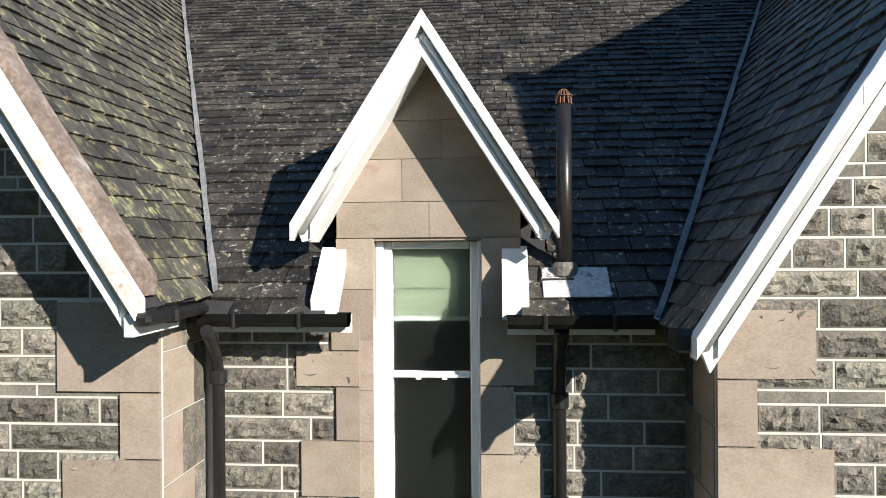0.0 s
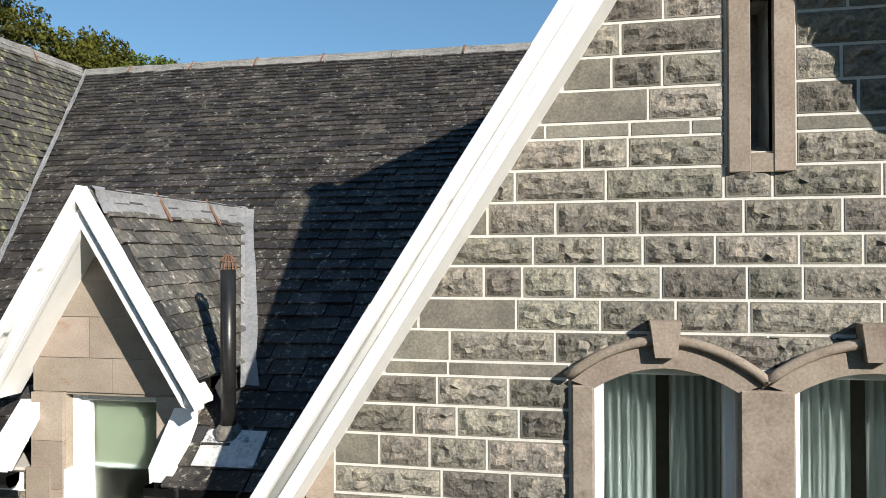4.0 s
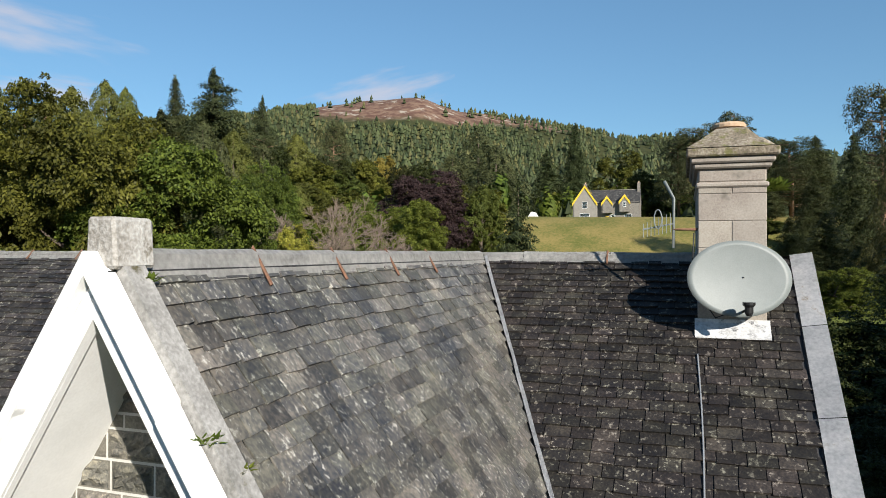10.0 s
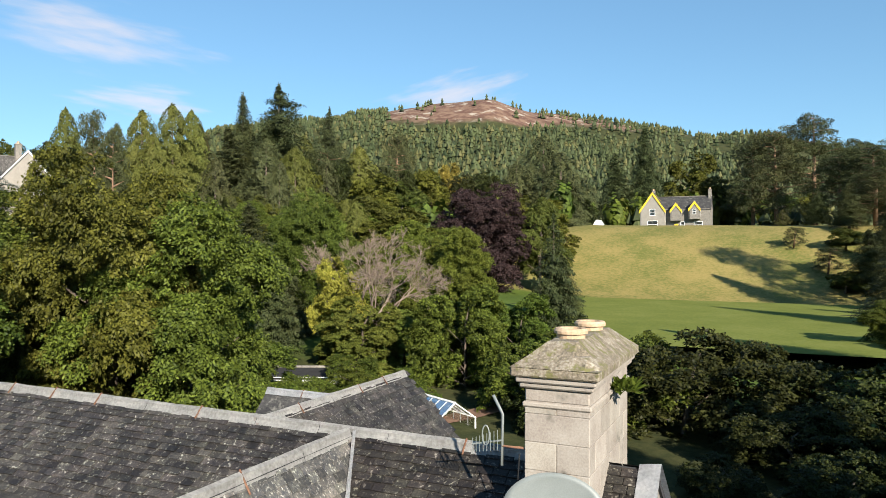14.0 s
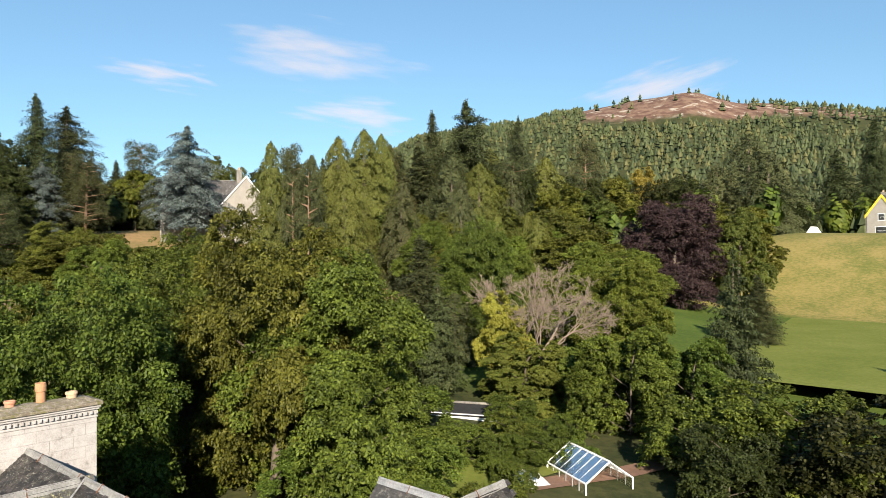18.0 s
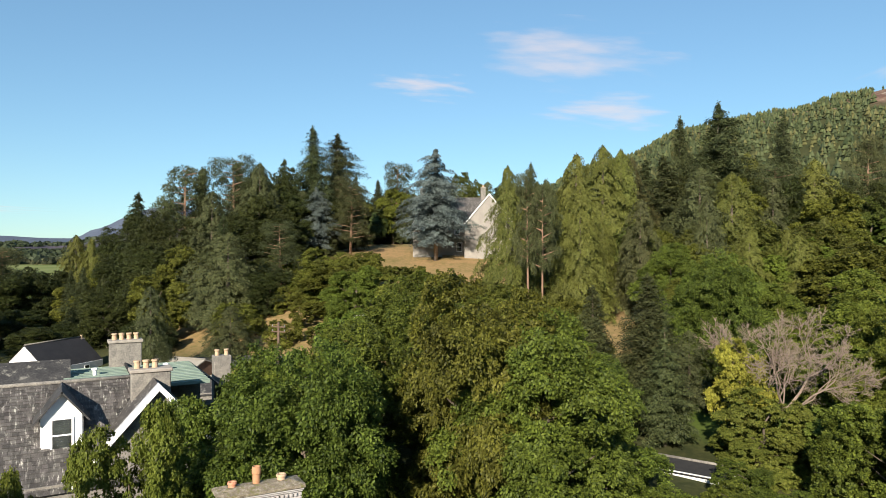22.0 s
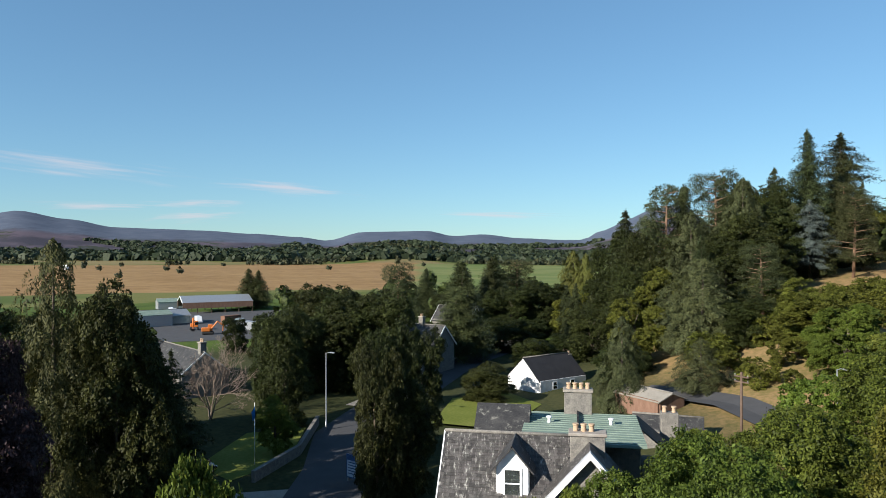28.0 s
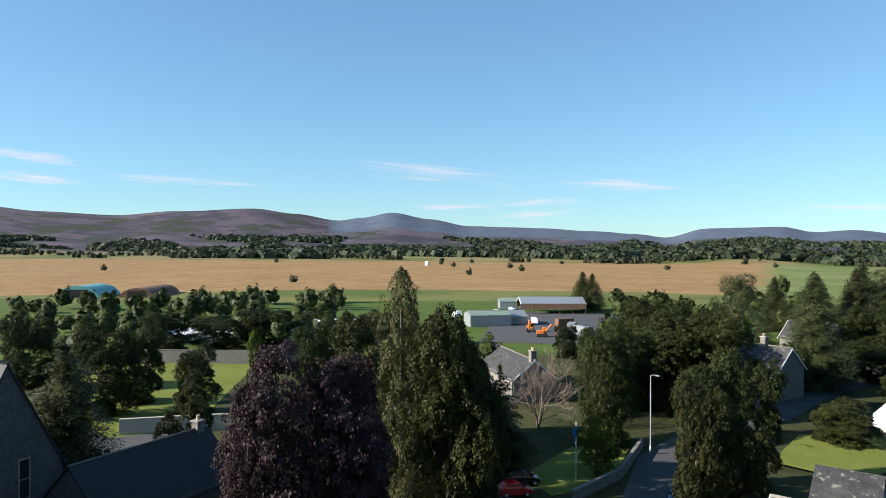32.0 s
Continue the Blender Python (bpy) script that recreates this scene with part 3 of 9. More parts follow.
    bp.inputs["Distance"].default_value = 0.25
    L(vary, bp.inputs["Height"])
    L(bp.outputs[0], bs.inputs["Normal"])
    return mat


M_land = land_material()
ground = tagged(part("ground", land_mesh(), M_land, None), "grass, ripe fields and heather hills of a wide valley, haze-tinted far off", "ground", kind="structure")

# ---------------------------------------------------------------- the stone house
house = thing("stone_house", "grey stone villa with slate roofs, white gable boards and tall chimneys", "house", (0, 0, -4.8))


def hpart(name, bm, mat, parent=None, label=""):
    """A part of the house, built in world places."""
    ob = part(name, bm, mat, parent or house, label)
    if ob.parent is house:
        ob.matrix_parent_inverse = Matrix.Translation((0, 0, 4.8))
    return ob


def clip_poly(poly, lines):
    """Keeps of a polygon what lies where a*x + b*z <= c for each line."""
    for a, b, c in lines:
        out = []
        for i, p in enumerate(poly):
            q = poly[(i + 1) % len(poly)]
            dp, dq = a * p[0] + b * p[1] - c, a * q[0] + b * q[1] - c
            if dp <= 0:
                out.append(p)
            if dp * dq < 0:
                t = dp / (dp - dq)
                out.append((p[0] + (q[0] - p[0]) * t, p[1] + (q[1] - p[1]) * t))
        poly = out
        if len(poly) < 3:
            return []
    return poly


def stone_mesh(poly, proud=0.006, inset=0.009, rough=0.0, plain=True):
    """A dressed stone in the xz plane facing -y, from a convex outline: a flat margin, and inside it a level or rock-hewn face."""
    cx = sum(p[0] for p in poly) / len(poly)
    cz = sum(p[1] for p in poly) / len(poly)
    n = len(poly)
    vs = [(x, 0.012, z) for x, z in poly] + [(x, -proud, z) for x, z in poly]
    fs = [(i, (i + 1) % n, n + (i + 1) % n, n + i) for i in range(n)]
    mats = [0] * n
    hw, hh = max(p[0] for p in poly) - cx, max(p[1] for p in poly) - cz
    if plain or n != 4 or hw < 0.07 or hh < 0.06:
        fs.append(tuple(range(n, 2 * n)))
        mats.append(0)
        return mesh_from("stone", vs, fs), mats
    inset = min(inset * random.uniform(0.7, 1.3), hw * 0.4, hh * 0.4)
    nx, nz = max(4, min(14, round(hw * 2 / 0.05))), 5
    x0, x1, z0, z1 = cx - hw + inset, cx + hw - inset, cz - hh + inset, cz + hh - inset
    ring = [(x0, z0), (x1, z0), (x1, z1), (x0, z1)]
    vs += [(x, -proud, z) for x, z in ring]
    fs += [(n + i, n + (i + 1) % n, 2 * n + (i + 1) % n, 2 * n + i) for i in range(n)]
    mats += [0] * n
    b = len(vs)
    for j in range(nz + 1):
        for i in range(nx + 1):
            edge = i in (0, nx) or j in (0, nz)
            u, v = i / nx, j / nz
            jx, jz = (0, 0) if edge else (random.uniform(-0.3, 0.3) / nx, random.uniform(-0.3, 0.3) / nz)
            y = -proud + (0.0 if edge else -random.uniform(0.002, 0.040))
            vs.append((x0 + (x1 - x0) * (u + jx), y, z0 + (z1 - z0) * (v + jz)))
    for j in range(nz):
        for i in range(nx):
            p = b + j * (nx + 1) + i
            fs.append((p, p + 1, p + nx + 2, p + nx + 1))
            mats.append(1)
    return mesh_from("stone", vs, fs), mats


def stone_ob(name, poly, mat, parent, label="", m=None, proud=0.006, plain=True):
    me, mats = stone_mesh(poly, proud, plain=plain)
    if plain:
        me.materials.append(mat)
    else:
        me.materials.append(M_margin)
        me.materials.append(mat)
        me.polygons.foreach_set("material_index", mats)
    ob = hpart(name, me, None, parent, label)
    if m is not None:
        ob.matrix_basis = m
    return ob


def lay(parent, y, x0, x1, z0, z1, bands, mat, lines=(), holes=(), widths=(0.26, 0.86), joint=0.021, m=None, name="stone", proud=0.005):
    """Courses of stones on a wall that faces -y: bands are course heights, holes (x0, x1, z0, z1) are left free."""
    z, k = z0, 0
    while z < z1 - 0.03:
        h = min(bands[k % len(bands)], z1 - z)
        k += 1
        spans = [(x0, x1)]
        for hx0, hx1, hz0, hz1 in holes:
            if hz0 < z + h * 0.1 and hz1 > z + h * 0.9:
                spans = [s for a, b in spans for s in ((a, min(b, hx0)), (max(a, hx1), b)) if s[1] - s[0] > 0.04]
        for a, b in spans:
            x = a
            while x < b - 0.02:
                w = random.uniform(*widths)
                if b - x - w < widths[0] * 0.6:
                    w = b - x
                poly = clip_poly([(x + joint / 2, z + joint / 2), (x + w - joint / 2, z + joint / 2), (x + w - joint / 2, z + h - joint / 2), (x + joint / 2, z + h - joint / 2)], lines)
                if len(poly) > 2:
                    xs, zs = [p[0] for p in poly], [p[1] for p in poly]
                    if max(xs) - min(xs) > 0.05 and max(zs) - min(zs) > 0.04:
                        stone_ob(name, poly, mat, parent, "", (m or Matrix()) @ pose(0, y, 0), proud, plain=False)
                x += w
        z += h


MAIN_K, MAIN_RY, MAIN_RZ, EAVE_Y = 0.788, 12.7, 4.96, 5.72
WING_K, WING_RZ = 1.553, 4.97
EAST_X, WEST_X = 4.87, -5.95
X0, X1 = -11.5, 9.68


def main_z(y):
    return MAIN_RZ - MAIN_K * abs(MAIN_RY - y)


def wing_z(x, cx):
    return WING_RZ - WING_K * abs(x - cx)


SLATE_SHAPES = []
for i in range(14):
    w, l = 1.0, 1.0
    j = [random.uniform(-0.04, 0.04) for _ in range(4)]
    chip = random.uniform(0.0, 0.10) if i % 3 == 0 else 0.0
    # width and length 1, lifted by its thickness at the lower edge
    vs = [(0.0, j[0], 1.0), (0.72, j[1] + chip * 0.4, 1.0), (1.0, j[1] + chip, 1.0), (1.0, 1.0, 0.15), (0.0, 1.0, 0.15), (0.0, j[0], 0.0), (0.72, j[1] + chip * 0.4, 0.0), (1.0, j[1] + chip, 0.0)]
    fs = [(0, 1, 2, 3, 4), (5, 6, 1, 0), (6, 7, 2, 1), (5, 0, 4), (7, 3, 2)]
    SLATE_SHAPES.append((vs, fs))


def piece_material(base, name):
    mat = base.copy()
    mat.name = name
    nt = mat.node_tree
    oi = nt.nodes.new("ShaderNodeObjectInfo")
    for link in list(nt.links):
        if link.from_socket.name == "Random Per Island":
            nt.links.new(oi.outputs["Random"], link.to_socket)
    return mat


M_slate_piece = piece_material(M_slate, "slate_piece")
M_dark_piece = piece_material(M_slate_dark, "dark_slate_piece")
M_moss_piece = piece_material(M_slate_moss, "lichened_slate_piece")
SLATE_MESHES = {}


def slates(roof, origin, u, v, length, rise, inside, mat, piece_mat, c0=0.19, c1=0.13, w0=0.31, w1=0.22, single=None, thick=0.017):
    """Slates in courses that lessen towards the ridge. inside(point) says which belong to the slope; single(point) which are pieces of their own."""
    o, u, v = Vector(origin), Vector(u).normalized(), Vector(v).normalized()
    n = u.cross(v)
    vs, fs = [], []
    s, row = 0.0, 0
    while s < rise - 0.04:
        k = s / rise
        c, w = c0 + (c1 - c0) * k, w0 + (w1 - w0) * k
        a = -random.uniform(0, w)
        while a < length:
            ww = w * random.uniform(0.78, 1.22)
            p = o + u * (a + ww / 2) + v * (s + c / 2)
            if a > -0.02 and inside(p):
                i = random.randrange(len(SLATE_SHAPES))
                t = thick * random.uniform(0.7, 1.5)
                lo = s + random.uniform(-0.008, 0.008)
                if random.random() < 0.02:
                    lo -= random.uniform(0.01, 0.04)
                tilt = random.uniform(-0.012, 0.012)
                if single and single(p):
                    if (i, piece_mat.name) not in SLATE_MESHES:
                        SLATE_MESHES[i, piece_mat.name] = mesh_from("slate", *SLATE_SHAPES[i], piece_mat)
                    ob = hpart("slate", SLATE_MESHES[i, piece_mat.name], None, roof)
                    q = o + u * a + v * lo
                    m = Matrix((u, v, n)).transposed().to_4x4()
                    m.translation = q
                    ob.matrix_basis = m @ Matrix.Rotation(tilt, 4, "Z") @ Matrix.Diagonal((ww - 0.011, c * 1.2, t * 1.6, 1))
                else:
                    b = len(vs)
                    sv, sf = SLATE_SHAPES[i]
                    for x, y, z in sv:
                        q = o + u * (a + x * (ww - 0.011) - tilt * y * c) + v * (lo + y * c * 1.2 + tilt * x * ww) + n * (z * t * 1.6)
                        vs.append(q[:])
                    fs += [tuple(b + e for e in f) for f in sf]
            a += ww
        s += c
        row += 1
    if fs:
        ob = hpart("slate_courses", mesh_from("slate_courses", vs, fs, mat), None, roof)
        tagged(ob, "courses of small grey slates", kind="stuff")
        return ob


def deck(corners, down=0.10):
    """A sloping roof board under the slates, from its four corners."""
    bm = bmesh.new()
    a = [Vector(c) for c in corners]
    n = (a[1] - a[0]).cross(a[2] - a[0]).normalized()
    if n.z < 0:
        n = -n
    top = [bm.verts.new(c - n * 0.006) for c in a]
    low = [bm.verts.new(c - n * down) for c in a]
    k = len(a)
    fs = [bm.faces.new(top), bm.faces.new(low[::-1])] + [bm.faces.new((top[i], low[i], low[(i + 1) % k], top[(i + 1) % k])) for i in range(k)]
    bmesh.ops.recalc_face_normals(bm, faces=fs)
    return bm


DORM_X, DORM_Z, DORM_K = -0.63, 1.90, 1.57


def ms(x, y):
    return (x, y, main_z(y))


# main roof: the front slope in three boards, so that the dormer's window stays free
roof_front = hpart("main_roof", deck([ms(X0, EAVE_Y), ms(-1.46, EAVE_Y), ms(-1.46, MAIN_RY), ms(X0, MAIN_RY)]), M_under, None, "steep slate roof slope with lichen")
hpart("roof_board", deck([ms(0.19, EAVE_Y), ms(X1, EAVE_Y), ms(X1, MAIN_RY), ms(0.19, MAIN_RY)]), M_under, roof_front)
hpart("roof_board", deck([ms(-1.46, 6.75), ms(0.19, 6.75), ms(0.19, MAIN_RY), ms(-1.46, MAIN_RY)]), M_under, roof_front)
roof_back = hpart("rear_roof", deck([ms(X0, 19.7), ms(X0, MAIN_RY), ms(X1, MAIN_RY), ms(X1, 19.7)]), M_under, None, "rear slate roof slope")
ct, st = math.cos(math.atan(MAIN_K)), math.sin(math.atan(MAIN_K))


def on_front(p):
    if wing_z(p.x, EAST_X) > p.z - 0.03 or wing_z(p.x, WEST_X) > p.z - 0.03:
        return False
    if abs(p.x - DORM_X) < min((DORM_Z - p.z) / DORM_K, 0.88):
        return False
    return X0 + 0.2 < p.x < X1 - 0.22


slates(roof_front, ms(X0, EAVE_Y - 0.03), (1, 0, 0), (0, ct, st), EAST_X - X0, (MAIN_RY - EAVE_Y) / ct - 0.05, on_front, M_slate, M_slate_piece, c0=0.215, w0=0.36,
       single=lambda p: p.x < 1.2 and p.x > -2.4 and p.z < 0.55)
slates(roof_front, ms(EAST_X, EAVE_Y - 0.03), (1, 0, 0), (0, ct, st), X1 - EAST_X, (MAIN_RY - EAVE_Y) / ct - 0.05, on_front, M_slate_dark, M_dark_piece, c0=0.225, w0=0.34,
       single=lambda p: 6.9 < p.x < 9.4 and 2.9 < p.z < 3.9)
slates(roof_back, ms(X1, 19.72), (-1, 0, 0), (0, -ct, st), X1 - X0, (19.7 - MAIN_RY) / ct - 0.05, lambda p: X0 + 0.2 < p.x < X1 - 0.22 and p.z > 1.2, M_slate, M_slate_piece, c0=0.22, c1=0.15, w0=0.3, w1=0.24)

cw, sw = math.cos(math.atan(WING_K)), math.sin(math.atan(WING_K))
WING_Y0, WING_E = 4.70, 3.62
for cx, ends in ((EAST_X, 3.60), (WEST_X, 3.46)):
    for side in (-1, 1):
        ex = cx + side * ends
        ez = wing_z(ex, cx)
        r = hpart("wing_roof", deck([(ex, WING_Y0, ez), (cx, WING_Y0, WING_RZ), (cx, MAIN_RY, WING_RZ), (ex, MAIN_RY, ez)]), M_under, None, "steep lichened slate slope of the front wing")
        seen = cx == EAST_X or side == 1
        start = (ex, WING_Y0 + 0.02, ez) if side > 0 else (ex, MAIN_RY, ez)
        slates(r, start, (0, side, 0), (-side * cw, 0, sw), MAIN_RY - WING_Y0, ends / cw - 0.04, lambda p, cx=cx: main_z(p.y) < p.z + 0.02 and p.y > WING_Y0 + 0.20,
               (M_slate_moss if cx == EAST_X else M_slate_green) if seen else M_slate, M_moss_piece, c0=0.20, c1=0.15, w0=0.29, w1=0.22,
               single=(lambda p: p.z > 2.9 and p.y < 7.6) if cx == EAST_X and side == 1 else None)
    # valleys in lead
    for side in (-1, 1):
        nm, nw = Vector((0, -st, ct)), Vector((side * sw, 0, cw))
        top_ = Vector((cx, MAIN_RY - (MAIN_RZ - WING_RZ) / MAIN_K, WING_RZ))
        foot_x = cx + side * ends
        foot_z = wing_z(foot_x, cx)
        foot_ = Vector((foot_x, MAIN_RY - (MAIN_RZ - foot_z) / MAIN_K, foot_z))
        d = (foot_ - top_).normalized()
        pm = nm.cross(d)
        pm = pm if pm.x * side > 0 else -pm
        pw = nw.cross(d)
        pw = pw if pw.y < 0 else -pw
        bm = bmesh.new()
        rows = []
        for i in range(25):
            p = top_.lerp(foot_, i / 24)
            lap = 0.012 * (i % 6 == 0)
            wm, ww = 0.075 + 0.006 * random.uniform(-1, 1), 0.055 + 0.006 * random.uniform(-1, 1)
            rows.append([bm.verts.new(q) for q in (p + pm * wm + nm * (0.048 + lap), p + (nm + nw).normalized() * (0.045 + lap), p + pw * ww + nw * (0.048 + lap))])
        for a, b in zip(rows, rows[1:]):
            for k in range(2):
                bm.faces.new((a[k], b[k], b[k + 1], a[k + 1]))
        bmesh.ops.solidify(bm, geom=bm.faces[:], thickness=0.012)
        hpart("valley_flashing", bm, M_lead, None, "strip of pale grey lead in the roof valley")


def ridge_cap(a, b, seg=1.35, r=0.065, mat=None, wing=0.13, slope=0.8, name="ridge_cap"):
    """Lead ridge pieces laid end to end, each a roll with two wings."""
    a, b = Vector(a), Vector(b)
    d = b - a
    n = max(1, round(d.length / seg))
    d.normalize()
    side = d.cross(Vector((0, 0, 1))).normalized()
    total = (b - a).length
    for k in range(n):
        s0, s1 = total * k / n + 0.004, total * (k + 1) / n - 0.004
        bm = bmesh.new()
        lift = random.uniform(-0.006, 0.008)
        prof = [(-wing, -wing * slope + 0.02), (-r * 0.95, 0.0), (-r * 0.8, 0.05), (0, 0.085), (r * 0.8, 0.05), (r * 0.95, 0.0), (wing, -wing * slope + 0.02)]
        rows = []
        for s in (s0, (s0 + s1) / 2, s1):
            sag = -0.008 if s0 < s < s1 else 0
            rows.append([bm.verts.new(a + d * s + side * p + Vector((0, 0, q + lift + sag))) for p, q in prof])
        for p, q in zip(rows, rows[1:]):
            for i in range(len(prof) - 1):
                bm.faces.new((p[i], p[i + 1], q[i + 1], q[i]))
        bmesh.ops.solidify(bm, geom=bm.faces[:], thickness=0.01)
        hpart(name, bm, mat or M_lead_dull)
        if k and random.random() < 0.75:
            q = a + d * s0
            hpart("ridge_clip", add_tube(bmesh.new(), [q - side * 0.17 + Vector((0, 0, -0.17 * slope + 0.045)), q + Vector((0, 0, 0.10 + lift)), q + side * 0.17 + Vector((0, 0, -0.17 * slope + 0.045))], 0.016, 6), M_rust)


ridge_cap((X0, MAIN_RY, MAIN_RZ), (8.2, MAIN_RY, MAIN_RZ))
ridge_cap((EAST_X, WING_Y0 + 0.25, WING_RZ), (EAST_X, MAIN_RY - 0.15, WING_RZ), slope=1.4, wing=0.105)
ridge_cap((WEST_X, WING_Y0 + 0.25, WING_RZ), (WEST_X, MAIN_RY - 0.15, WING_RZ), slope=1.4, wing=0.105)

# verge skews of the end gables
for x in (X0, X1):
    s = -1 if x < 0 else 1
    for sgn in (-1, 1):
        y1 = MAIN_RY + sgn * 6.98
        for k in range(6):
            bm = bmesh.new()
            ya, yb = MAIN_RY + (y1 - MAIN_RY) * k / 6, MAIN_RY + (y1 - MAIN_RY) * (k + 1) / 6 - 0.01 * sgn
            pts = [(x - s * 0.24, ya, main_z(ya) + 0.05), (x - s * 0.24, yb, main_z(yb) + 0.05), (x + s * 0.05, yb, main_z(yb) + 0.09), (x + s * 0.05, ya, main_z(ya) + 0.09)]
            f = bm.faces.new([bm.verts.new(p) for p in pts])
            bmesh.ops.solidify(bm, geom=bm.faces[:], thickness=0.13)
            bmesh.ops.recalc_face_normals(bm, faces=bm.faces[:])
            hpart("skew_flashing", bm, M_lead, None, "pale lead-covered skew along the roof verge")
    gw = [(MAIN_RY - 6.5, -4.8), (MAIN_RY + 6.5, -4.8), (MAIN_RY + 6.5, main_z(MAIN_RY + 6.5) - 0.1), (MAIN_RY, MAIN_RZ - 0.12), (MAIN_RY - 6.5, main_z(MAIN_RY - 6.5) - 0.1)]
    hpart("end_gable_wall", prism(gw, 0.5, Matrix.Translation((x - (0.04 if s > 0 else -0.54), 0, 0)) @ Matrix.Rotation(math.pi / 2, 4, "Z")), M_rock, None, "rubble stone end gable")

# ---------------------------------------------------------------- front walls
BANDS = [0.225, 0.23, 0.21, 0.235, 0.22, 0.215, 0.105, 0.225]


def gable_line(cx, top):
    """Half-planes under the two slopes that meet at (cx, top)."""
    return [(WING_K, 1, top + WING_K * cx), (-WING_K, 1, top - WING_K * cx)]


def wing_front(cx, full):
    y = 5.36
    out = [(cx - 3.28, -4.8), (cx + 3.28, -4.8), (cx + 3.28, wing_z(cx + 3.28, cx) - 0.2), (cx, WING_RZ - 0.2), (cx - 3.28, wing_z(cx - 3.28, cx) - 0.2)]
    openings = []
    if full:
        openings = [(cx - 1.19, cx - 0.27, -1.75, 0.62), (cx + 0.10, cx + 1.02, -1.75, 0.62), (4.70, 4.84, 2.04, 3.06)]
    # the backing wall in pieces round its openings
    xs = sorted({cx - 3.28, cx + 3.28, *[o[0] for o in openings], *[o[1] for o in openings]})
    wall = None
    lines = gable_line(cx, WING_RZ - 0.2)
    for a, b in zip(xs, xs[1:]):
        cuts = [(-4.8, 6.0)]
        for o in openings:
            if o[0] <= a + 1e-6 and o[1] >= b - 1e-6:
                cuts = [s for p, q in cuts for s in ((p, min(q, o[2])), (max(p, o[3]), q)) if s[1] - s[0] > 0.01]
        for p, q in cuts:
            poly = clip_poly([(a, p), (b, p), (b, q), (a, q)], lines)
            if len(poly) > 2:
                ob = hpart("gable_wall" if wall is None else "wall_backing", prism(poly, 0.5, Matrix.Translation((0, y, 0))), M_mortar, wall or house,
                           "coursed whinstone gable wall with pale raised pointing" if wall is None else "")
                wall = wall or ob
    for side in (-1, 1):
        xa, xb = (cx - 3.28, cx - 2.78) if side < 0 else (cx + 2.78, cx + 3.28)
        hpart("wing_side_wall", box(xa, xb, y + 0.5, 7.2, -4.8, -0.35), M_mortar)
    return wall


wall_e = wing_front(EAST_X, True)
wall_w = wing_front(WEST_X, False)
hx0, hx1 = EAST_X - 3.28, WEST_X + 3.28
QUOINS_E = [(hx0, hx0 + 0.72, -0.98, -0.46), (hx0, hx0 + 0.30, -1.48, -0.98), (hx0, hx0 + 0.84, -2.0, -1.48), (hx0, hx0 + 0.32, -2.5, -2.0), (hx0, hx0 + 0.22, -0.46, 0.1)]
SURROUND = (3.52, 6.08, -1.9, 0.78)
lay(wall_e, 5.36, hx0, EAST_X + 3.28, -2.5, 4.75, BANDS, M_whin, gable_line(EAST_X, WING_RZ - 0.22), holes=QUOINS_E + [SURROUND, (4.55, 4.985, 1.88, 3.19)])
for q in QUOINS_E:
    poly = clip_poly([(q[0] + 0.008, q[2] + 0.008), (q[1] - 0.008, q[2] + 0.008), (q[1] - 0.008, q[3] - 0.008), (q[0] + 0.008, q[3] - 0.008)], gable_line(EAST_X, WING_RZ - 0.22))
    if len(poly) > 2:
        stone_ob("quoin", poly, M_sand, wall_e, "smooth buff sandstone corner block", pose(0, 5.36, 0), 0.038)
QUOINS_W = [(hx1 - 0.86, hx1, -1.12, -0.40), (hx1 - 0.34, hx1, -1.65, -1.12), (hx1 - 0.82, hx1, -2.3, -1.65)]
lay(wall_w, 5.36, WEST_X - 0.8, hx1, -2.5, 1.7, BANDS, M_whin, gable_line(WEST_X, WING_RZ - 0.22), holes=QUOINS_W)
for q in QUOINS_W:
    poly = [(q[0] + 0.008, q[2] + 0.008), (q[1] - 0.008, q[2] + 0.008), (q[1] - 0.008, q[3] - 0.008), (q[0] + 0.008, q[3] - 0.008)]
    poly = clip_poly(poly, gable_line(WEST_X, WING_RZ - 0.22))
    if len(poly) > 2:
        stone_ob("quoin", poly, M_sand, wall_w, "smooth buff sandstone corner block", pose(0, 5.36, 0), 0.038)
# the return of the west wing, which faces east, and of the east wing, which faces west
ret = Matrix.Translation((hx1 + 0.0, 0, 0)) @ Matrix.Rotation(math.pi / 2, 4, "Z")
z = -2.5
for k, h in enumerate([0.62, 0.55, 0.53, 0.60]):
    w = 0.34 if k % 2 else 0.56
    for a, b, mat in ((0.0, w, M_sand), (w, 0.80, M_whin)):
        poly = [(5.36 + a + 0.008, z + 0.008), (5.36 + b - 0.008, z + 0.008), (5.36 + b - 0.008, z + h - 0.008), (5.36 + a + 0.008, z + h - 0.008)]
        stone_ob("return_stone", poly, mat, wall_w, "", ret, 0.012)
        stone_ob("return_stone", [(-p, q) for p, q in poly[::-1]], mat, wall_e, "", Matrix.Translation((hx0, 0, 0)) @ Matrix.Rotation(-math.pi / 2, 4, "Z"), 0.012)
    z += h

# narrow blind slit with its surround
sl = hpart("slit_surround", box(4.56, 4.70, 5.318, 5.45, 1.90, 3.175, 0.006), M_surround, wall_e, "tooled sandstone margin of a narrow slit")
hpart("margin", box(4.84, 4.975, 5.318, 5.45, 1.90, 3.175, 0.006), M_surround, wall_e)
hpart("margin", box(4.702, 4.838, 5.318, 5.45, 3.06, 3.175, 0.006), M_surround, wall_e)
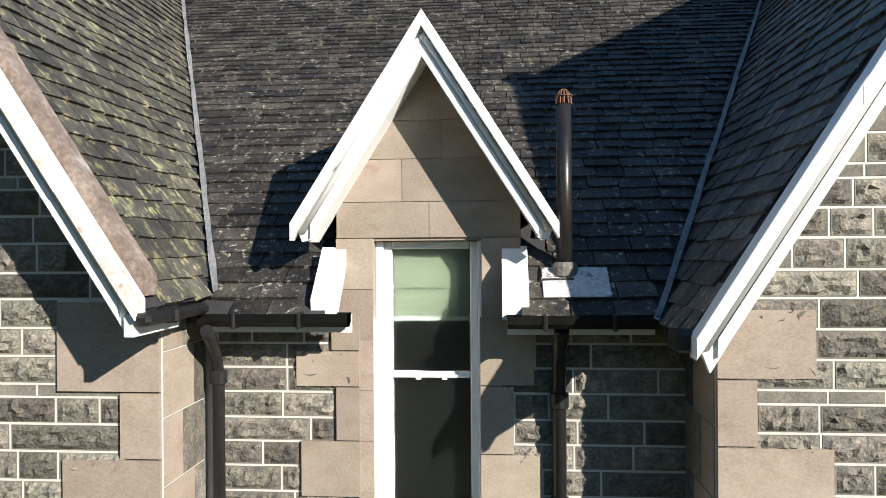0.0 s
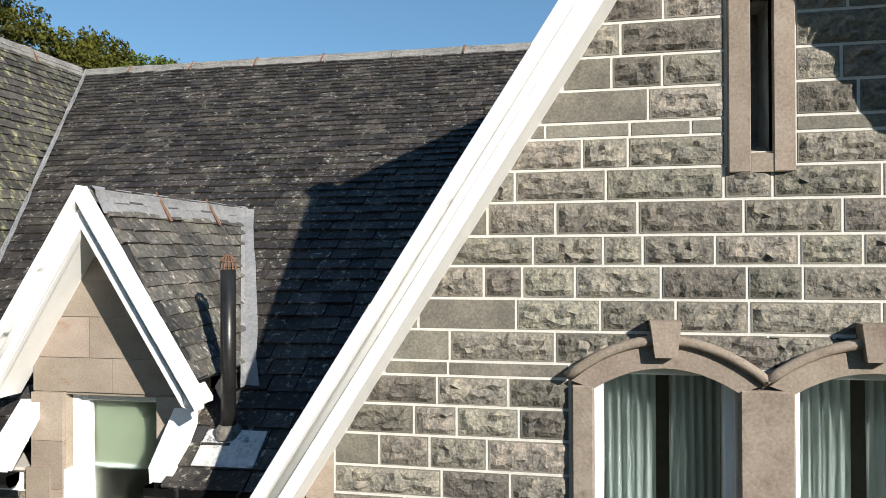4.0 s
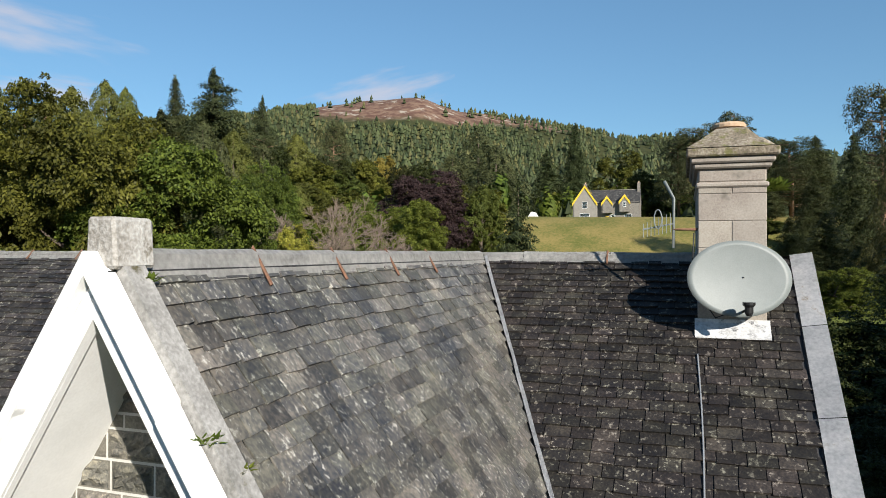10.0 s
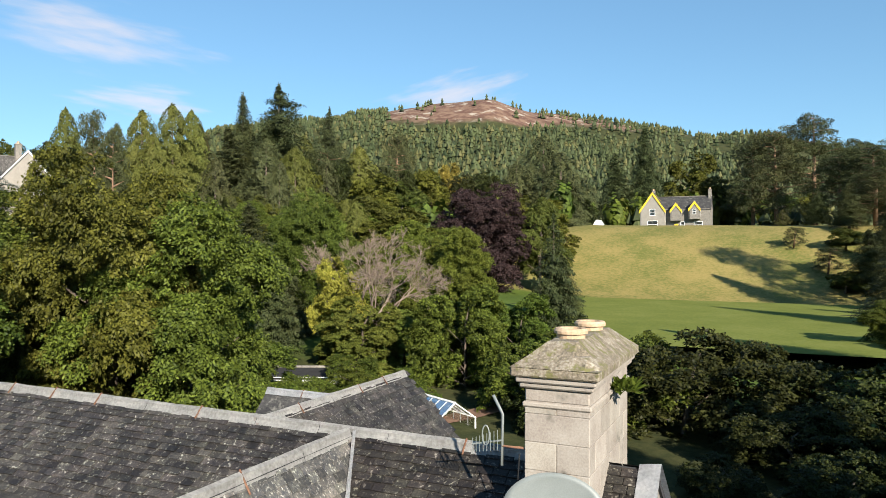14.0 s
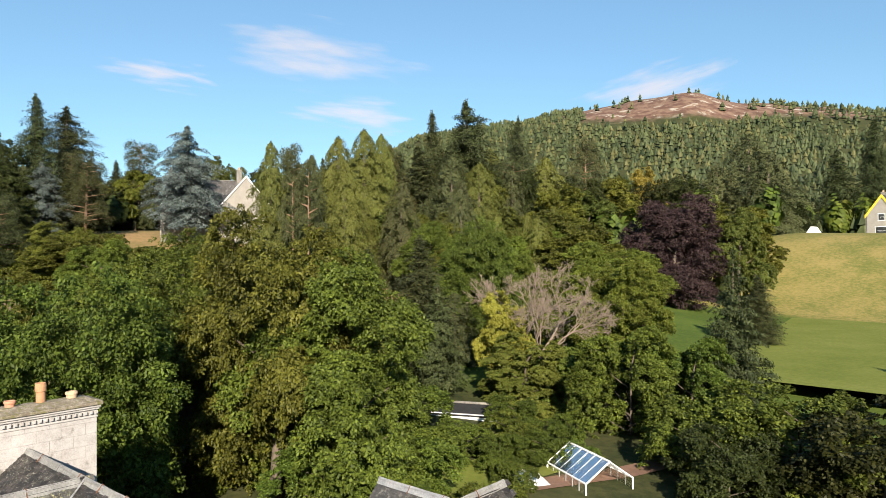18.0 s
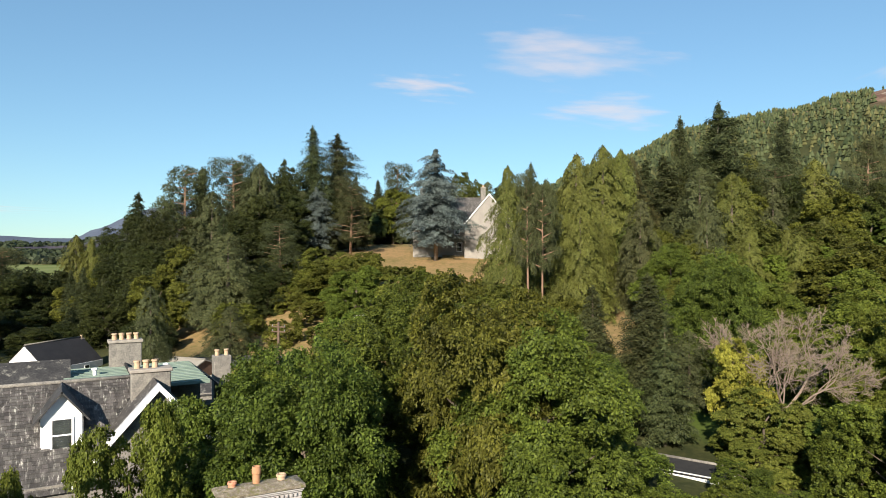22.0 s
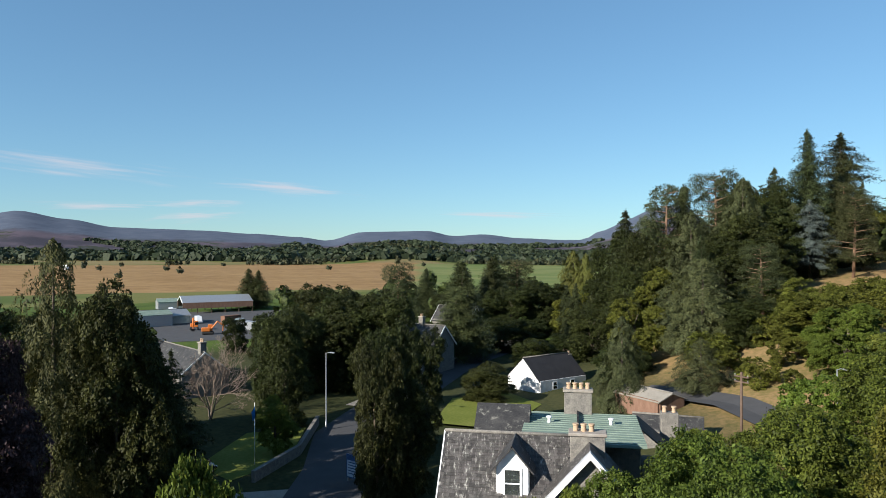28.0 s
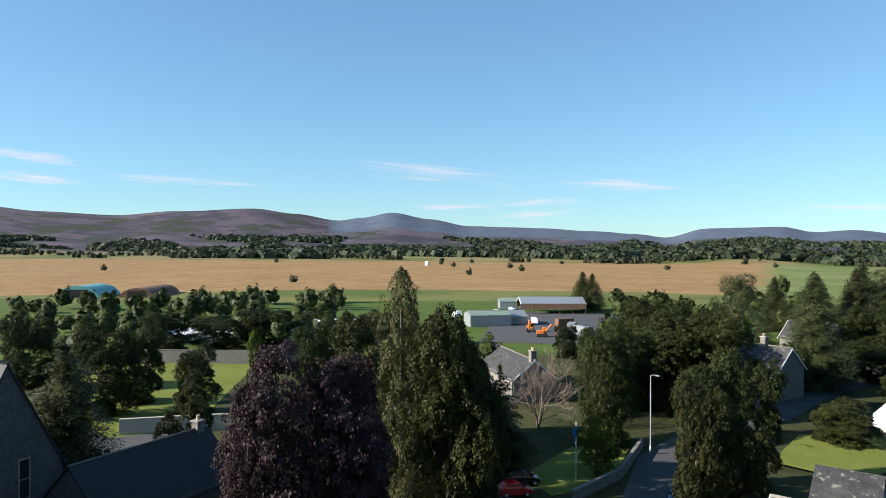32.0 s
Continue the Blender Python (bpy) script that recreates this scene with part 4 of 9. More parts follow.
hpart("slit_sill", prism([(5.325, 1.90), (5.70, 1.90), (5.70, 2.16), (5.325, 2.02)], 0.136, Matrix.Translation((4.838, 0, 0)) @ Matrix.Rotation(math.pi / 2, 4, "Z")), M_surround, wall_e)
hpart("slit_back", box(4.69, 4.85, 5.72, 5.80, 1.95, 3.2), M_surround, wall_e)


# ---------------------------------------------------------------- windows
def sash_window(x0, x1, z0, z1, y, rail, parent, back, back_mat, glass=None):
    """A white sash window: frame, meeting rail, two panes, and a near-black sheet for the unlit room."""
    fr = 0.07
    frame_ = hpart("window", box(x0, x0 + fr, y, y + 0.09, z0, z1, 0.008), M_upvc, parent, "white framed sash window")
    hpart("frame_side", box(x1 - fr, x1, y, y + 0.09, z0, z1, 0.008), M_upvc, parent)
    hpart("frame_head", box(x0 + fr + 0.002, x1 - fr - 0.002, y, y + 0.09, z1 - fr, z1, 0.008), M_upvc, parent)
    hpart("frame_sill", box(x0 + fr + 0.002, x1 - fr - 0.002, y - 0.03, y + 0.09, z0, z0 + fr, 0.008), M_upvc, parent)
    hpart("meeting_rail", box(x0 + fr + 0.002, x1 - fr - 0.002, y + 0.01, y + 0.07, rail - 0.03, rail + 0.03, 0.006), M_upvc, parent)
    for k in range(2):
        hx = x0 + (x1 - x0) * (0.36 if k else 0.64)
        hpart("sash_lift", box(hx - 0.025, hx + 0.025, y - 0.01, y + 0.008, rail - 0.045, rail - 0.015, 0.004), M_upvc, parent)
    for a, b in ((z0 + fr, rail - 0.03), (rail + 0.03, z1 - fr)):
        p = hpart("pane", box(x0 + fr, x1 - fr, y + 0.035, y + 0.043, a, b), glass or M_glass, parent)
        p.visible_shadow = False
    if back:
        # flat sheet behind the glass; the room's shade is its colour
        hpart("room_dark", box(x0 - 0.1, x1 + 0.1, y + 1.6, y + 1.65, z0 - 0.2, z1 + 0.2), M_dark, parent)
    return frame_


DW = (-1.12, -0.16)
# window surround of the pair in the east gable, with arched heads
sur = hpart("window_surround", box(3.53, 3.68, 5.29, 5.46, -1.9, 0.47, 0.012), M_surround, wall_e, "moulded sandstone surround of paired arched windows")
hpart("mullion", box(4.615, 4.955, 5.29, 5.46, -1.9, 0.47, 0.012), M_surround, wall_e)
hpart("jamb", box(5.90, 6.05, 5.29, 5.46, -1.9, 0.47, 0.012), M_surround, wall_e)
for a, b in ((3.53, 4.76), (4.80, 6.05)):
    c = (a + b) / 2
    hw = (b - a) / 2
    up, lo = [], []
    for k in range(13):
        t = -1 + k / 6
        up.append((c + t * hw, 0.76 - 0.26 * t * t + (0.02 if abs(t) < 0.05 else 0)))
        lo.append((c + t * (hw - 0.15), 0.60 - 0.15 * t * t))
    hpart("arch_head", prism(up + lo[::-1], 0.15, Matrix.Translation((0, 5.30, 0))), M_surround, wall_e)
    hood = [(c + (hw + 0.03) * (-1 + k / 8), 5.285, 0.79 - 0.26 * (-1 + k / 8) ** 2) for k in range(17)]
    hpart("hood_mould", tube(hood, 0.035, 8), M_surround, wall_e)
    hpart("keystone", prism([(c - 0.07, 0.68), (c + 0.07, 0.68), (c + 0.10, 0.92), (c - 0.10, 0.92)], 0.16, Matrix.Translation((0, 5.22, 0))), M_surround, wall_e, "projecting keystone")
# spandrel stones between the arches and the coursed wall
lay(wall_e, 5.36, 3.52, 6.08, 0.36, 0.82, [0.23], M_whin, holes=[(3.60, 4.66, 0.30, 0.62), (4.92, 5.98, 0.30, 0.62)], widths=(0.3, 0.55))
for a, b in ((3.68, 4.615), (4.955, 5.90)):
    sash_window(a, b, -1.75, 0.60, 5.45, -0.62, wall_e, True, M_dark)
    # curtains, gathered in folds
    for lo_, hi_ in ((a + 0.06, a + 0.44), (b - 0.40, b - 0.06)):
        bm = bmesh.new()
        rows = []
        for zc in (-1.7, -0.6, 0.52):
            rows.append([bm.verts.new((lo_ + (hi_ - lo_) * k / 24, 5.66 + 0.028 * math.sin(k * 1.5 + zc), zc)) for k in range(25)])
        for p, q in zip(rows, rows[1:]):
            for k in range(24):
                bm.faces.new((p[k], p[k + 1], q[k + 1], q[k])).smooth = True
        bmesh.ops.solidify(bm, geom=bm.faces[:], thickness=0.006)
        hpart("curtain", bm, M_curtain, wall_e, "pale grey-green curtain behind the glass")
# wider near-black sheet, standing for shade behind both gable windows
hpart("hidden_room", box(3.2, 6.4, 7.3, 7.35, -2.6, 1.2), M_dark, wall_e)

# ---------------------------------------------------------------- main wall and dormer
WY = 6.17
mw = hpart("main_wall", box(hx1, DW[0], WY, WY + 0.45, -4.8, -0.62), M_mortar, None, "coursed whinstone wall under the eaves gutter")
hpart("wall_backing", box(DW[1], hx0, WY, WY + 0.45, -4.8, -0.62), M_mortar, mw)
hpart("wall_backing", box(DW[0], DW[1], WY, WY + 0.45, -4.8, -2.80), M_mortar, mw)
holes = [(-1.26, 0.0, -2.8, 0), (-1.82, -1.24, -1.22, -0.9), (-1.5, -1.24, -0.9, -0.6), (-1.46, -1.24, -1.7, -1.22), (-1.78, -1.24, -2.2, -1.7), (-0.18, 0.30, -1.2, -0.6), (-0.18, 0.12, -1.8, -1.2), (-0.18, 0.36, -2.4, -1.8)]
lay(mw, WY, hx1 + 0.12, hx0, -2.6, -0.64, [0.22, 0.215, 0.23], M_whin, holes=holes)
for a, b, c, d in holes[1:]:
    stone_ob("dressing", [(a + 0.006, c + 0.006), (b - 0.006, c + 0.006), (b - 0.006, d - 0.006), (a + 0.006, d - 0.006)], M_sand, mw, "buff sandstone block beside the window", pose(0, WY, 0), 0.038)
# dormer front in ashlar
dl = [(DORM_K, 1, 1.66 + DORM_K * DORM_X), (-DORM_K, 1, 1.66 - DORM_K * DORM_X)]
dorm = hpart("dormer", prism(clip_poly([(-1.455, 0.10), (0.185, 0.10), (0.185, 1.8), (-1.455, 1.8)], dl), 0.3, Matrix.Translation((0, 6.19, 0))), M_sand, None, "gabled stone dormer with white boards and a tall sash window")
for zz0, zz1, cuts in ((0.10, 0.42, [-1.455, -0.62, 0.185]), (0.42, 0.80, [-1.455, -0.86, 0.185]), (0.80, 1.14, [-1.455, -0.5, 0.185]), (1.14, 1.66, [-1.455, 0.185])):
    for a, b in zip(cuts, cuts[1:]):
        poly = clip_poly([(a + 0.003, zz0 + 0.003), (b - 0.003, zz0 + 0.003), (b - 0.003, zz1 - 0.003), (a + 0.003, zz1 - 0.003)], dl)
        if len(poly) > 2:
            stone_ob("ashlar_block", poly, M_sand, dorm, "", pose(0, 6.185, 0), 0.006)
for a, b in ((-1.455, DW[0]), (DW[1], 0.185)):
    hpart("cheek_block", box(a, b, 6.19, 6.6, -0.62, 0.097), M_sand, dorm)
    zz = 0.097
    while zz > -2.8:
        aa, bb = (b - 0.14, b) if a < -1 else (a, a + 0.14)
        if zz > -0.4:
            aa, bb = a, b
        poly = [(aa + 0.003, zz - 0.45), (bb - 0.003, zz - 0.45), (bb - 0.003, zz - 0.004), (aa + 0.003, zz - 0.004)]
        stone_ob("jamb_stone", poly, M_sand, dorm, "", pose(0, WY + 0.01, 0), 0.03)
        zz -= 0.45
hpart("lintel", box(DW[0] + 0.002, DW[1] - 0.002, 6.20, 6.48, 0.075, 0.10), M_sand, dorm)
hpart("window_lining", box(DW[0], DW[0] + 0.07, 6.28, 6.42, -2.75, 0.074, 0.006), M_upvc, dorm)
hpart("window_lining", box(DW[1] - 0.035, DW[1], 6.22, 6.42, -2.75, 0.074, 0.006), M_upvc, dorm)
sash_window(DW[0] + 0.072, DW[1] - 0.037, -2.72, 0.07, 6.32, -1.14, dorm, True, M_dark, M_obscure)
hpart("blind_bar", box(-0.98, -0.27, 6.435, 6.46, -0.66, -0.622), M_curtain, dorm)
hpart("blind_valance", box(-0.97, -0.28, 6.425, 6.435, -0.36, 0.0), M_blind, dorm)
hpart("roller_blind", box(-0.97, -0.28, 6.44, 6.455, -0.62, 0.0), M_blind, dorm, "pale green roller blind drawn part way")
# dormer slopes
for side in (-1, 1):
    ex = DORM_X + side * 1.02
    ez = DORM_Z - DORM_K * 1.02
    back = MAIN_RY - (MAIN_RZ - DORM_Z) / MAIN_K
    cwd, swd = math.cos(math.atan(DORM_K)), math.sin(math.atan(DORM_K))
    r = hpart("dormer_roof", deck([(ex, 5.84, ez), (DORM_X, 5.84, DORM_Z), (DORM_X, back, DORM_Z), (ex, MAIN_RY - (MAIN_RZ - ez) / MAIN_K, ez)], 0.05), M_under, dorm, "small lichened slate slope")
    start = (ex, 5.86, ez) if side > 0 else (ex, back, ez)
    slates(dorm, start, (0, side, 0), (-side * cwd, 0, swd), back - 5.84, 1.02 / cwd - 0.03, lambda p: main_z(p.y) < p.z + 0.02 and p.y > 5.95, M_slate_moss, M_moss_piece, c0=0.16, c1=0.14, w0=0.22, w1=0.2)
    # lead side flashing where the slope meets the main roof
    bm = bmesh.new()
    rows = []
    for k in range(9):
        x = DORM_X + side * 1.15 * k / 8
        zc = DORM_Z - DORM_K * 1.15 * k / 8
        yy = MAIN_RY - (MAIN_RZ - zc) / MAIN_K
        j = random.uniform(-0.02, 0.02)
        rows.append([bm.verts.new((x, yy - 0.10, zc + 0.045)), bm.verts.new((x, yy, zc + 0.055)), bm.verts.new((x + side * (0.13 + j), yy + 0.0, main_z(yy) + 0.05))])
    for p, q in zip(rows, rows[1:]):
        for k in range(2):
            bm.faces.new((p[k], q[k], q[k + 1], p[k + 1]))
    bmesh.ops.solidify(bm, geom=bm.faces[:], thickness=0.01)
    hpart("dormer_flashing", bm, M_lead, dorm)
    # white boarded foot at each cheek
    xa = -1.60 if side < 0 else 0.02
    outl = [(5.76, -0.42), (6.17, 0.02), (6.17, -0.13), (5.78, -0.59)]
    hpart("cheek_board", prism([(p - 0.0, q) for p, q in outl], 0.22, Matrix.Translation((xa + (0.24 if side < 0 else 0.22), 0, 0)) @ Matrix.Rotation(math.pi / 2, 4, "Z")), M_white, dorm, "white painted board at the dormer cheek")
ridge_cap((DORM_X, 5.9, DORM_Z), (DORM_X, 8.85, DORM_Z), seg=0.9, r=0.05, wing=0.13, slope=1.4, mat=M_lead)


# ---------------------------------------------------------------- barge boards
def barge(cx, top, k, half, y, drop, foot, soffit, parent, group_label, thick=0.055, mould=True):
    """The two white boards of a gable, with cap strip, moulding, soffit boarding and cut foot."""
    for side in (-1, 1):
        o = [(0.0, top), (half, top - k * half), (half - foot * 0.35, top - k * half - foot * 0.95), (half - foot * 0.85, top - k * (half - foot * 0.85) - drop - 0.02), (0.0, top - drop)]
        o = [(cx + side * a, b) for a, b in o]
        hpart("barge_board", prism(o, thick, Matrix.Translation((0, y, 0))), M_white, parent, group_label)
        # projecting cap, laid in lengths and thick with old paint
        cap, n = drop * 0.34, max(3, round(half / 0.55))
        for i in range(n):
            a0, a1 = half * i / n - 0.012 * (i > 0), half * (i + 1) / n + 0.022
            l0, l1 = random.uniform(-0.008, 0.008), random.uniform(-0.008, 0.008)
            o = [(a0, top - k * a0 + 0.02 + l0), (a1, top - k * a1 + 0.02 + l1), (a1, top - k * a1 - cap), (a0, top - k * a0 - cap)]
            bm = prism([(cx + side * p, q) for p, q in o], drop * 0.28 + thick, Matrix.Translation((0, y - drop * 0.28 + random.uniform(-0.005, 0.005), 0)))
            bmesh.ops.bevel(bm, geom=bm.edges[:], offset=0.005, segments=1, affect="EDGES")
            hpart("cap_board", bm, M_cap if side > 0 and cx == WEST_X else M_white, parent)
        hpart("cove", tube([(cx + side * 0.0, y - 0.004, top - cap - drop * 0.16), (cx + side * (half - 0.06), y - 0.004, top - k * (half - 0.06) - cap - drop * 0.16)], drop * 0.085, 8), M_white, parent)
        lo = [(0.0, top - drop * 0.66), (half - 0.14, top - k * (half - 0.14) - drop * 0.66), (half - 0.14, top - k * (half - 0.14) - drop), (0.0, top - drop)]
        hpart("lower_board", prism([(cx + side * a, b) for a, b in lo], 0.03, Matrix.Translation((0, y - 0.026, 0))), M_white, parent)
        # plain painted soffit
        inner0, far = top - drop + 0.03, half - 0.10
        bm = prism([(cx, inner0), (cx + side * far, inner0 - k * far), (cx + side * far, inner0 - k * far + 0.04), (cx, inner0 + 0.04)], soffit, Matrix.Translation((0, y + thick + 0.002, 0)))
        hpart("soffit", bm, M_white, parent)


barge(EAST_X, 5.02, WING_K, 3.60, 4.70, 0.37, 0.27, 0.60, wall_e, "white painted barge board of the wing gable")
barge(WEST_X, 5.02, WING_K, 3.44, 4.70, 0.37, 0.27, 0.60, wall_w, "white painted barge board of the wing gable")
barge(DORM_X, 1.95, 1.58, 1.09, 5.80, 0.35, 0.17, 0.36, dorm, "white painted barge board of the dormer")
# weathered lead and paint along the west wing's verge
hpart("verge_strip", prism([(0, 0), (3.38, -3.38 * WING_K), (3.38, -3.38 * WING_K + 0.15), (0, 0.15)], 0.20, Matrix.Translation((WEST_X + 0.06, 4.76, 4.93))), M_brownlead, wall_w, "brown weathered lead verge strip")
hpart("verge_strip", prism([(0, 0), (3.45, -3.45 * WING_K), (3.45, -3.45 * WING_K + 0.14), (0, 0.14)], 0.17, Matrix.Translation((EAST_X + 0.06, 4.76, 4.92))), M_cement, wall_e, "grey mossy cement verge strip")
# stump of the gable finial
for cx in (EAST_X, WEST_X):
    bm = box(-0.115, 0.115, -0.02, 0.30, -0.14, 0.16, 0.02)
    for v in bm.verts:
        if v.co.z > 0.1:
            v.co.x *= 0.85
            v.co.y += random.uniform(-0.01, 0.01)
    bmesh.ops.transform(bm, matrix=Matrix.Translation((cx + 0.02, 4.72, 5.07)), verts=bm.verts)
    hpart("finial_stump", bm, M_palestone, None, "broken stone finial stump at the gable apex")


# ---------------------------------------------------------------- chimneys
def chimney(x0, x1, y0, y1, z0, z1, pots, label, flaunch=0.30, block=0.36, stone=None):
    stone = stone or M_ashlar
    body = hpart("chimney", box(x0 + 0.012, x1 - 0.012, y0 + 0.012, y1 - 0.012, z0, z1 - 0.1), stone, None, label)
    z, k = z0, 0
    while z < z1 - 0.52:
        h = min(block, z1 - 0.50 - z)
        for a, b, c, d in ((x0, x1, y0, y0), (x1, x1, y0, y1), (x0, x1, y1, y1), (x0, x0, y0, y1)):
            length = (b - a) + (d - c)
            n = max(1, round(length / 0.7))
            off = 0.5 if k % 2 else 0.0
            edges = [0.0] + [length * (i + off) / n for i in range(1 if not off else 0, n) if 0.12 < length * (i + off) / n < length - 0.12] + [length]
            for p, q in zip(edges, edges[1:]):
                if c == d:
                    yy = (y0, y0 + 0.10) if c == y0 else (y1 - 0.10, y1)
                    bm = box(x0 + p + 0.004, x0 + q - 0.004, yy[0], yy[1], z + 0.004, z + h - 0.004, 0.006)
                else:
                    xx = (x0, x0 + 0.10) if a == x0 else (x1 - 0.10, x1)
                    bm = box(xx[0] - 0.001, xx[1] + 0.001, y0 + p + 0.004, y0 + q - 0.004, z + 0.004, z + h - 0.004, 0.006)
                hpart("chimney_block", bm, stone, body)
        z += h
        k += 1
    for e, a, b in ((0.03, -0.52, -0.45), (0.0, -0.45, -0.27), (0.06, -0.27, -0.20), (0.10, -0.20, -0.12), (0.15, -0.12, 0.0)):
        hpart("cope_course", box(x0 - e, x1 + e, y0 - e, y1 + e, z1 + a + 0.002, z1 + b, 0.02), stone if b < -0.1 else M_mossy, body)
    bm = bmesh.new()
    nx, ny = 7, 15
    grid = []
    for i in range(nx):
        row = []
        for j in range(ny):
            u, v = i / (nx - 1), j / (ny - 1)
            e = min(u, 1 - u) * (x1 - x0 + 0.3), min(v, 1 - v) * (y1 - y0 + 0.3)
            hh = flaunch * sstep(0, 0.42, min(e)) if min(e) > 0 else 0
            row.append(bm.verts.new((x0 - 0.15 + u * (x1 - x0 + 0.3), y0 - 0.15 + v * (y1 - y0 + 0.3), z1 + 0.003 + hh + random.uniform(0, 0.02) * (min(e) > 0))))
        grid.append(row)
    for i in range(nx - 1):
        for j in range(ny - 1):
            bm.faces.new((grid[i][j], grid[i + 1][j], grid[i + 1][j + 1], grid[i][j + 1]))
    hpart("flaunching", bm, M_mossy, body, "mossy mortar flaunching")
    for px, py, r, h, mat in pots:
        zt = z1 + flaunch * 0.9
        hpart("chimney_pot", turned([(r * 0.9, 0), (r * 0.92, h * 0.55), (r * 1.08, h * 0.6), (r * 1.1, h * 0.82), (r * 0.98, h), (r * 0.7, h), (r * 0.68, h * 0.5)], 20, (px, py, zt)), mat, body, "round clay chimney pot")
    return body


ch_e = chimney(8.19, 9.03, 11.55, 14.05, 3.3, 6.42, [(8.61, 12.25, 0.21, 0.17, M_buffpot), (8.61, 13.35, 0.21, 0.17, M_buffpot)], "tall sandstone ashlar chimney stack with mossy top")
ch_w = chimney(-10.95, -10.05, 11.9, 14.7, 3.3, 6.12, [(-10.5, 12.35, 0.15, 0.2, M_terra), (-10.5, 13.2, 0.15, 0.62, M_terra), (-10.5, 14.1, 0.17, 0.22, M_buffpot)], "rendered stone chimney stack with three pots", flaunch=0.12, stone=M_render)
for k in range(17):
    hpart("dentil", box(-10.045, -9.975, 11.98 + k * 0.165, 12.07 + k * 0.165, 5.72, 5.83, 0.01), M_render, ch_w)
for k in range(5):
    hpart("dentil", box(-10.86 + k * 0.165, -10.77 + k * 0.165, 11.825, 11.895, 5.72, 5.83, 0.01), M_render, ch_w)
hpart("chimney_apron", prism([(11.34, main_z(11.34) + 0.04), (11.56, main_z(11.56) + 0.05), (11.56, 4.16), (11.53, 4.16), (11.52, main_z(11.5) + 0.10), (11.34, main_z(11.34) + 0.06)], 0.92, Matrix.Translation((9.07, 0, 0)) @ Matrix.Rotation(math.pi / 2, 4, "Z")), M_stainlead, ch_e, "white stained lead apron at the chimney foot")

hpart("roof_vent", box(-0.13, 0.13, -0.09, 0.09, 0.0, 0.045, 0.01, Matrix(((1, 0, 0, 7.8), (0, ct, -st, 8.6), (0, st, ct, main_z(8.6) + 0.02), (0, 0, 0, 1)))), M_under, None, "dark slate ventilator set into the slope")
hpart("vent_apron", box(-0.12, 0.12, -0.27, -0.095, 0.0, 0.014, 0.003, Matrix(((1, 0, 0, 7.8), (0, ct, -st, 8.6), (0, st, ct, main_z(8.6) + 0.03), (0, 0, 0, 1)))), M_brownlead)

# rear wing
RX, RZ_, RK = 1.2, 4.3, 1.0
for side in (-1, 1):
    ex, ez = RX + side * 3.6, RZ_ - RK * 3.6
    r = hpart("rear_wing_roof", deck([(ex, 12.9, ez), (RX, 12.9, RZ_), (RX, 21.3, RZ_), (ex, 21.3, ez)]), M_under, None, "slate roof of the rear wing")
    start = (ex, 12.9, ez) if side > 0 else (ex, 21.3, ez)
    slates(r, start, (0, side, 0), (-side * 0.7071, 0, 0.7071), 8.4, 3.6 * 1.414 - 0.05, lambda p: main_z(p.y) < p.z + 0.02, M_slate, M_slate_piece, c0=0.22, c1=0.16, w0=0.3, w1=0.24)
ridge_cap((RX, 13.6, RZ_), (RX, 21.3, RZ_), slope=0.95)
hpart("rear_gable_wall", prism([(RX - 3.4, -4.8), (RX + 3.4, -4.8), (RX + 3.4, 0.75), (RX, RZ_ - 0.12), (RX - 3.4, 0.75)], 0.4, Matrix.Translation((0, 20.8, 0))), M_rock)
r = hpart("rear_cross_roof", deck([(-3.6, 19.0, 1.4), (RX, 19.0, 1.4), (RX, 21.0, 3.45), (-3.6, 21.0, 3.45)]), M_farslate, None, "small cross gable roof")
hpart("rear_cross_roof", deck([(-3.6, 23.0, 1.4), (RX, 23.0, 1.4), (RX, 21.0, 3.45), (-3.6, 21.0, 3.45)]), M_farslate)
ridge_cap((-3.6, 21.0, 3.45), (RX - 0.6, 21.0, 3.45), slope=1.0, mat=M_lead)
hpart("cross_gable_wall", prism([(19.2, -4.8), (22.8, -4.8), (22.8, 1.5), (21.0, 3.3), (19.2, 1.5)], 0.4, Matrix.Translation((-3.1, 0, 0)) @ Matrix.Rotation(math.pi / 2, 4, "Z")), M_rock)
hpart("rear_wall", box(X0 + 0.5, X1 - 0.5, 19.2, 19.6, -4.8, -0.6), M_rock)

# ---------------------------------------------------------------- gutters, pipes
def gutter(x0, x1, y, z, name="gutter"):
    bm = bmesh.new()
    prof = [(-0.075, 0.02), (-0.07, -0.05), (-0.035, -0.09), (0.035, -0.09), (0.07, -0.05), (0.075, 0.02)]
    rows = [[bm.verts.new((x, y + p, z + q)) for p, q in prof] for x in np.linspace(x0, x1, 5)]
    for a, b in zip(rows, rows[1:]):
        for k in range(len(prof) - 1):
            bm.faces.new((a[k], b[k], b[k + 1], a[k + 1]))
    bm.faces.new(rows[0])
    bm.faces.new(rows[-1][::-1])
    bmesh.ops.solidify(bm, geom=bm.faces[:], thickness=0.008)
    g = hpart(name, bm, M_iron, None, "black cast-iron half-round gutter")
    x = x0 + 0.3
    while x < x1:
        hpart("gutter_joint", box(x - 0.02, x + 0.02, y - 0.088, y + 0.088, z - 0.105, z + 0.03, 0.012), M_iron, g)
        x += 0.55
    hpart("fascia", box(x0, x1, y + 0.09, y + 0.12, z - 0.15, z + 0.0), M_white, g, "white painted fascia board")


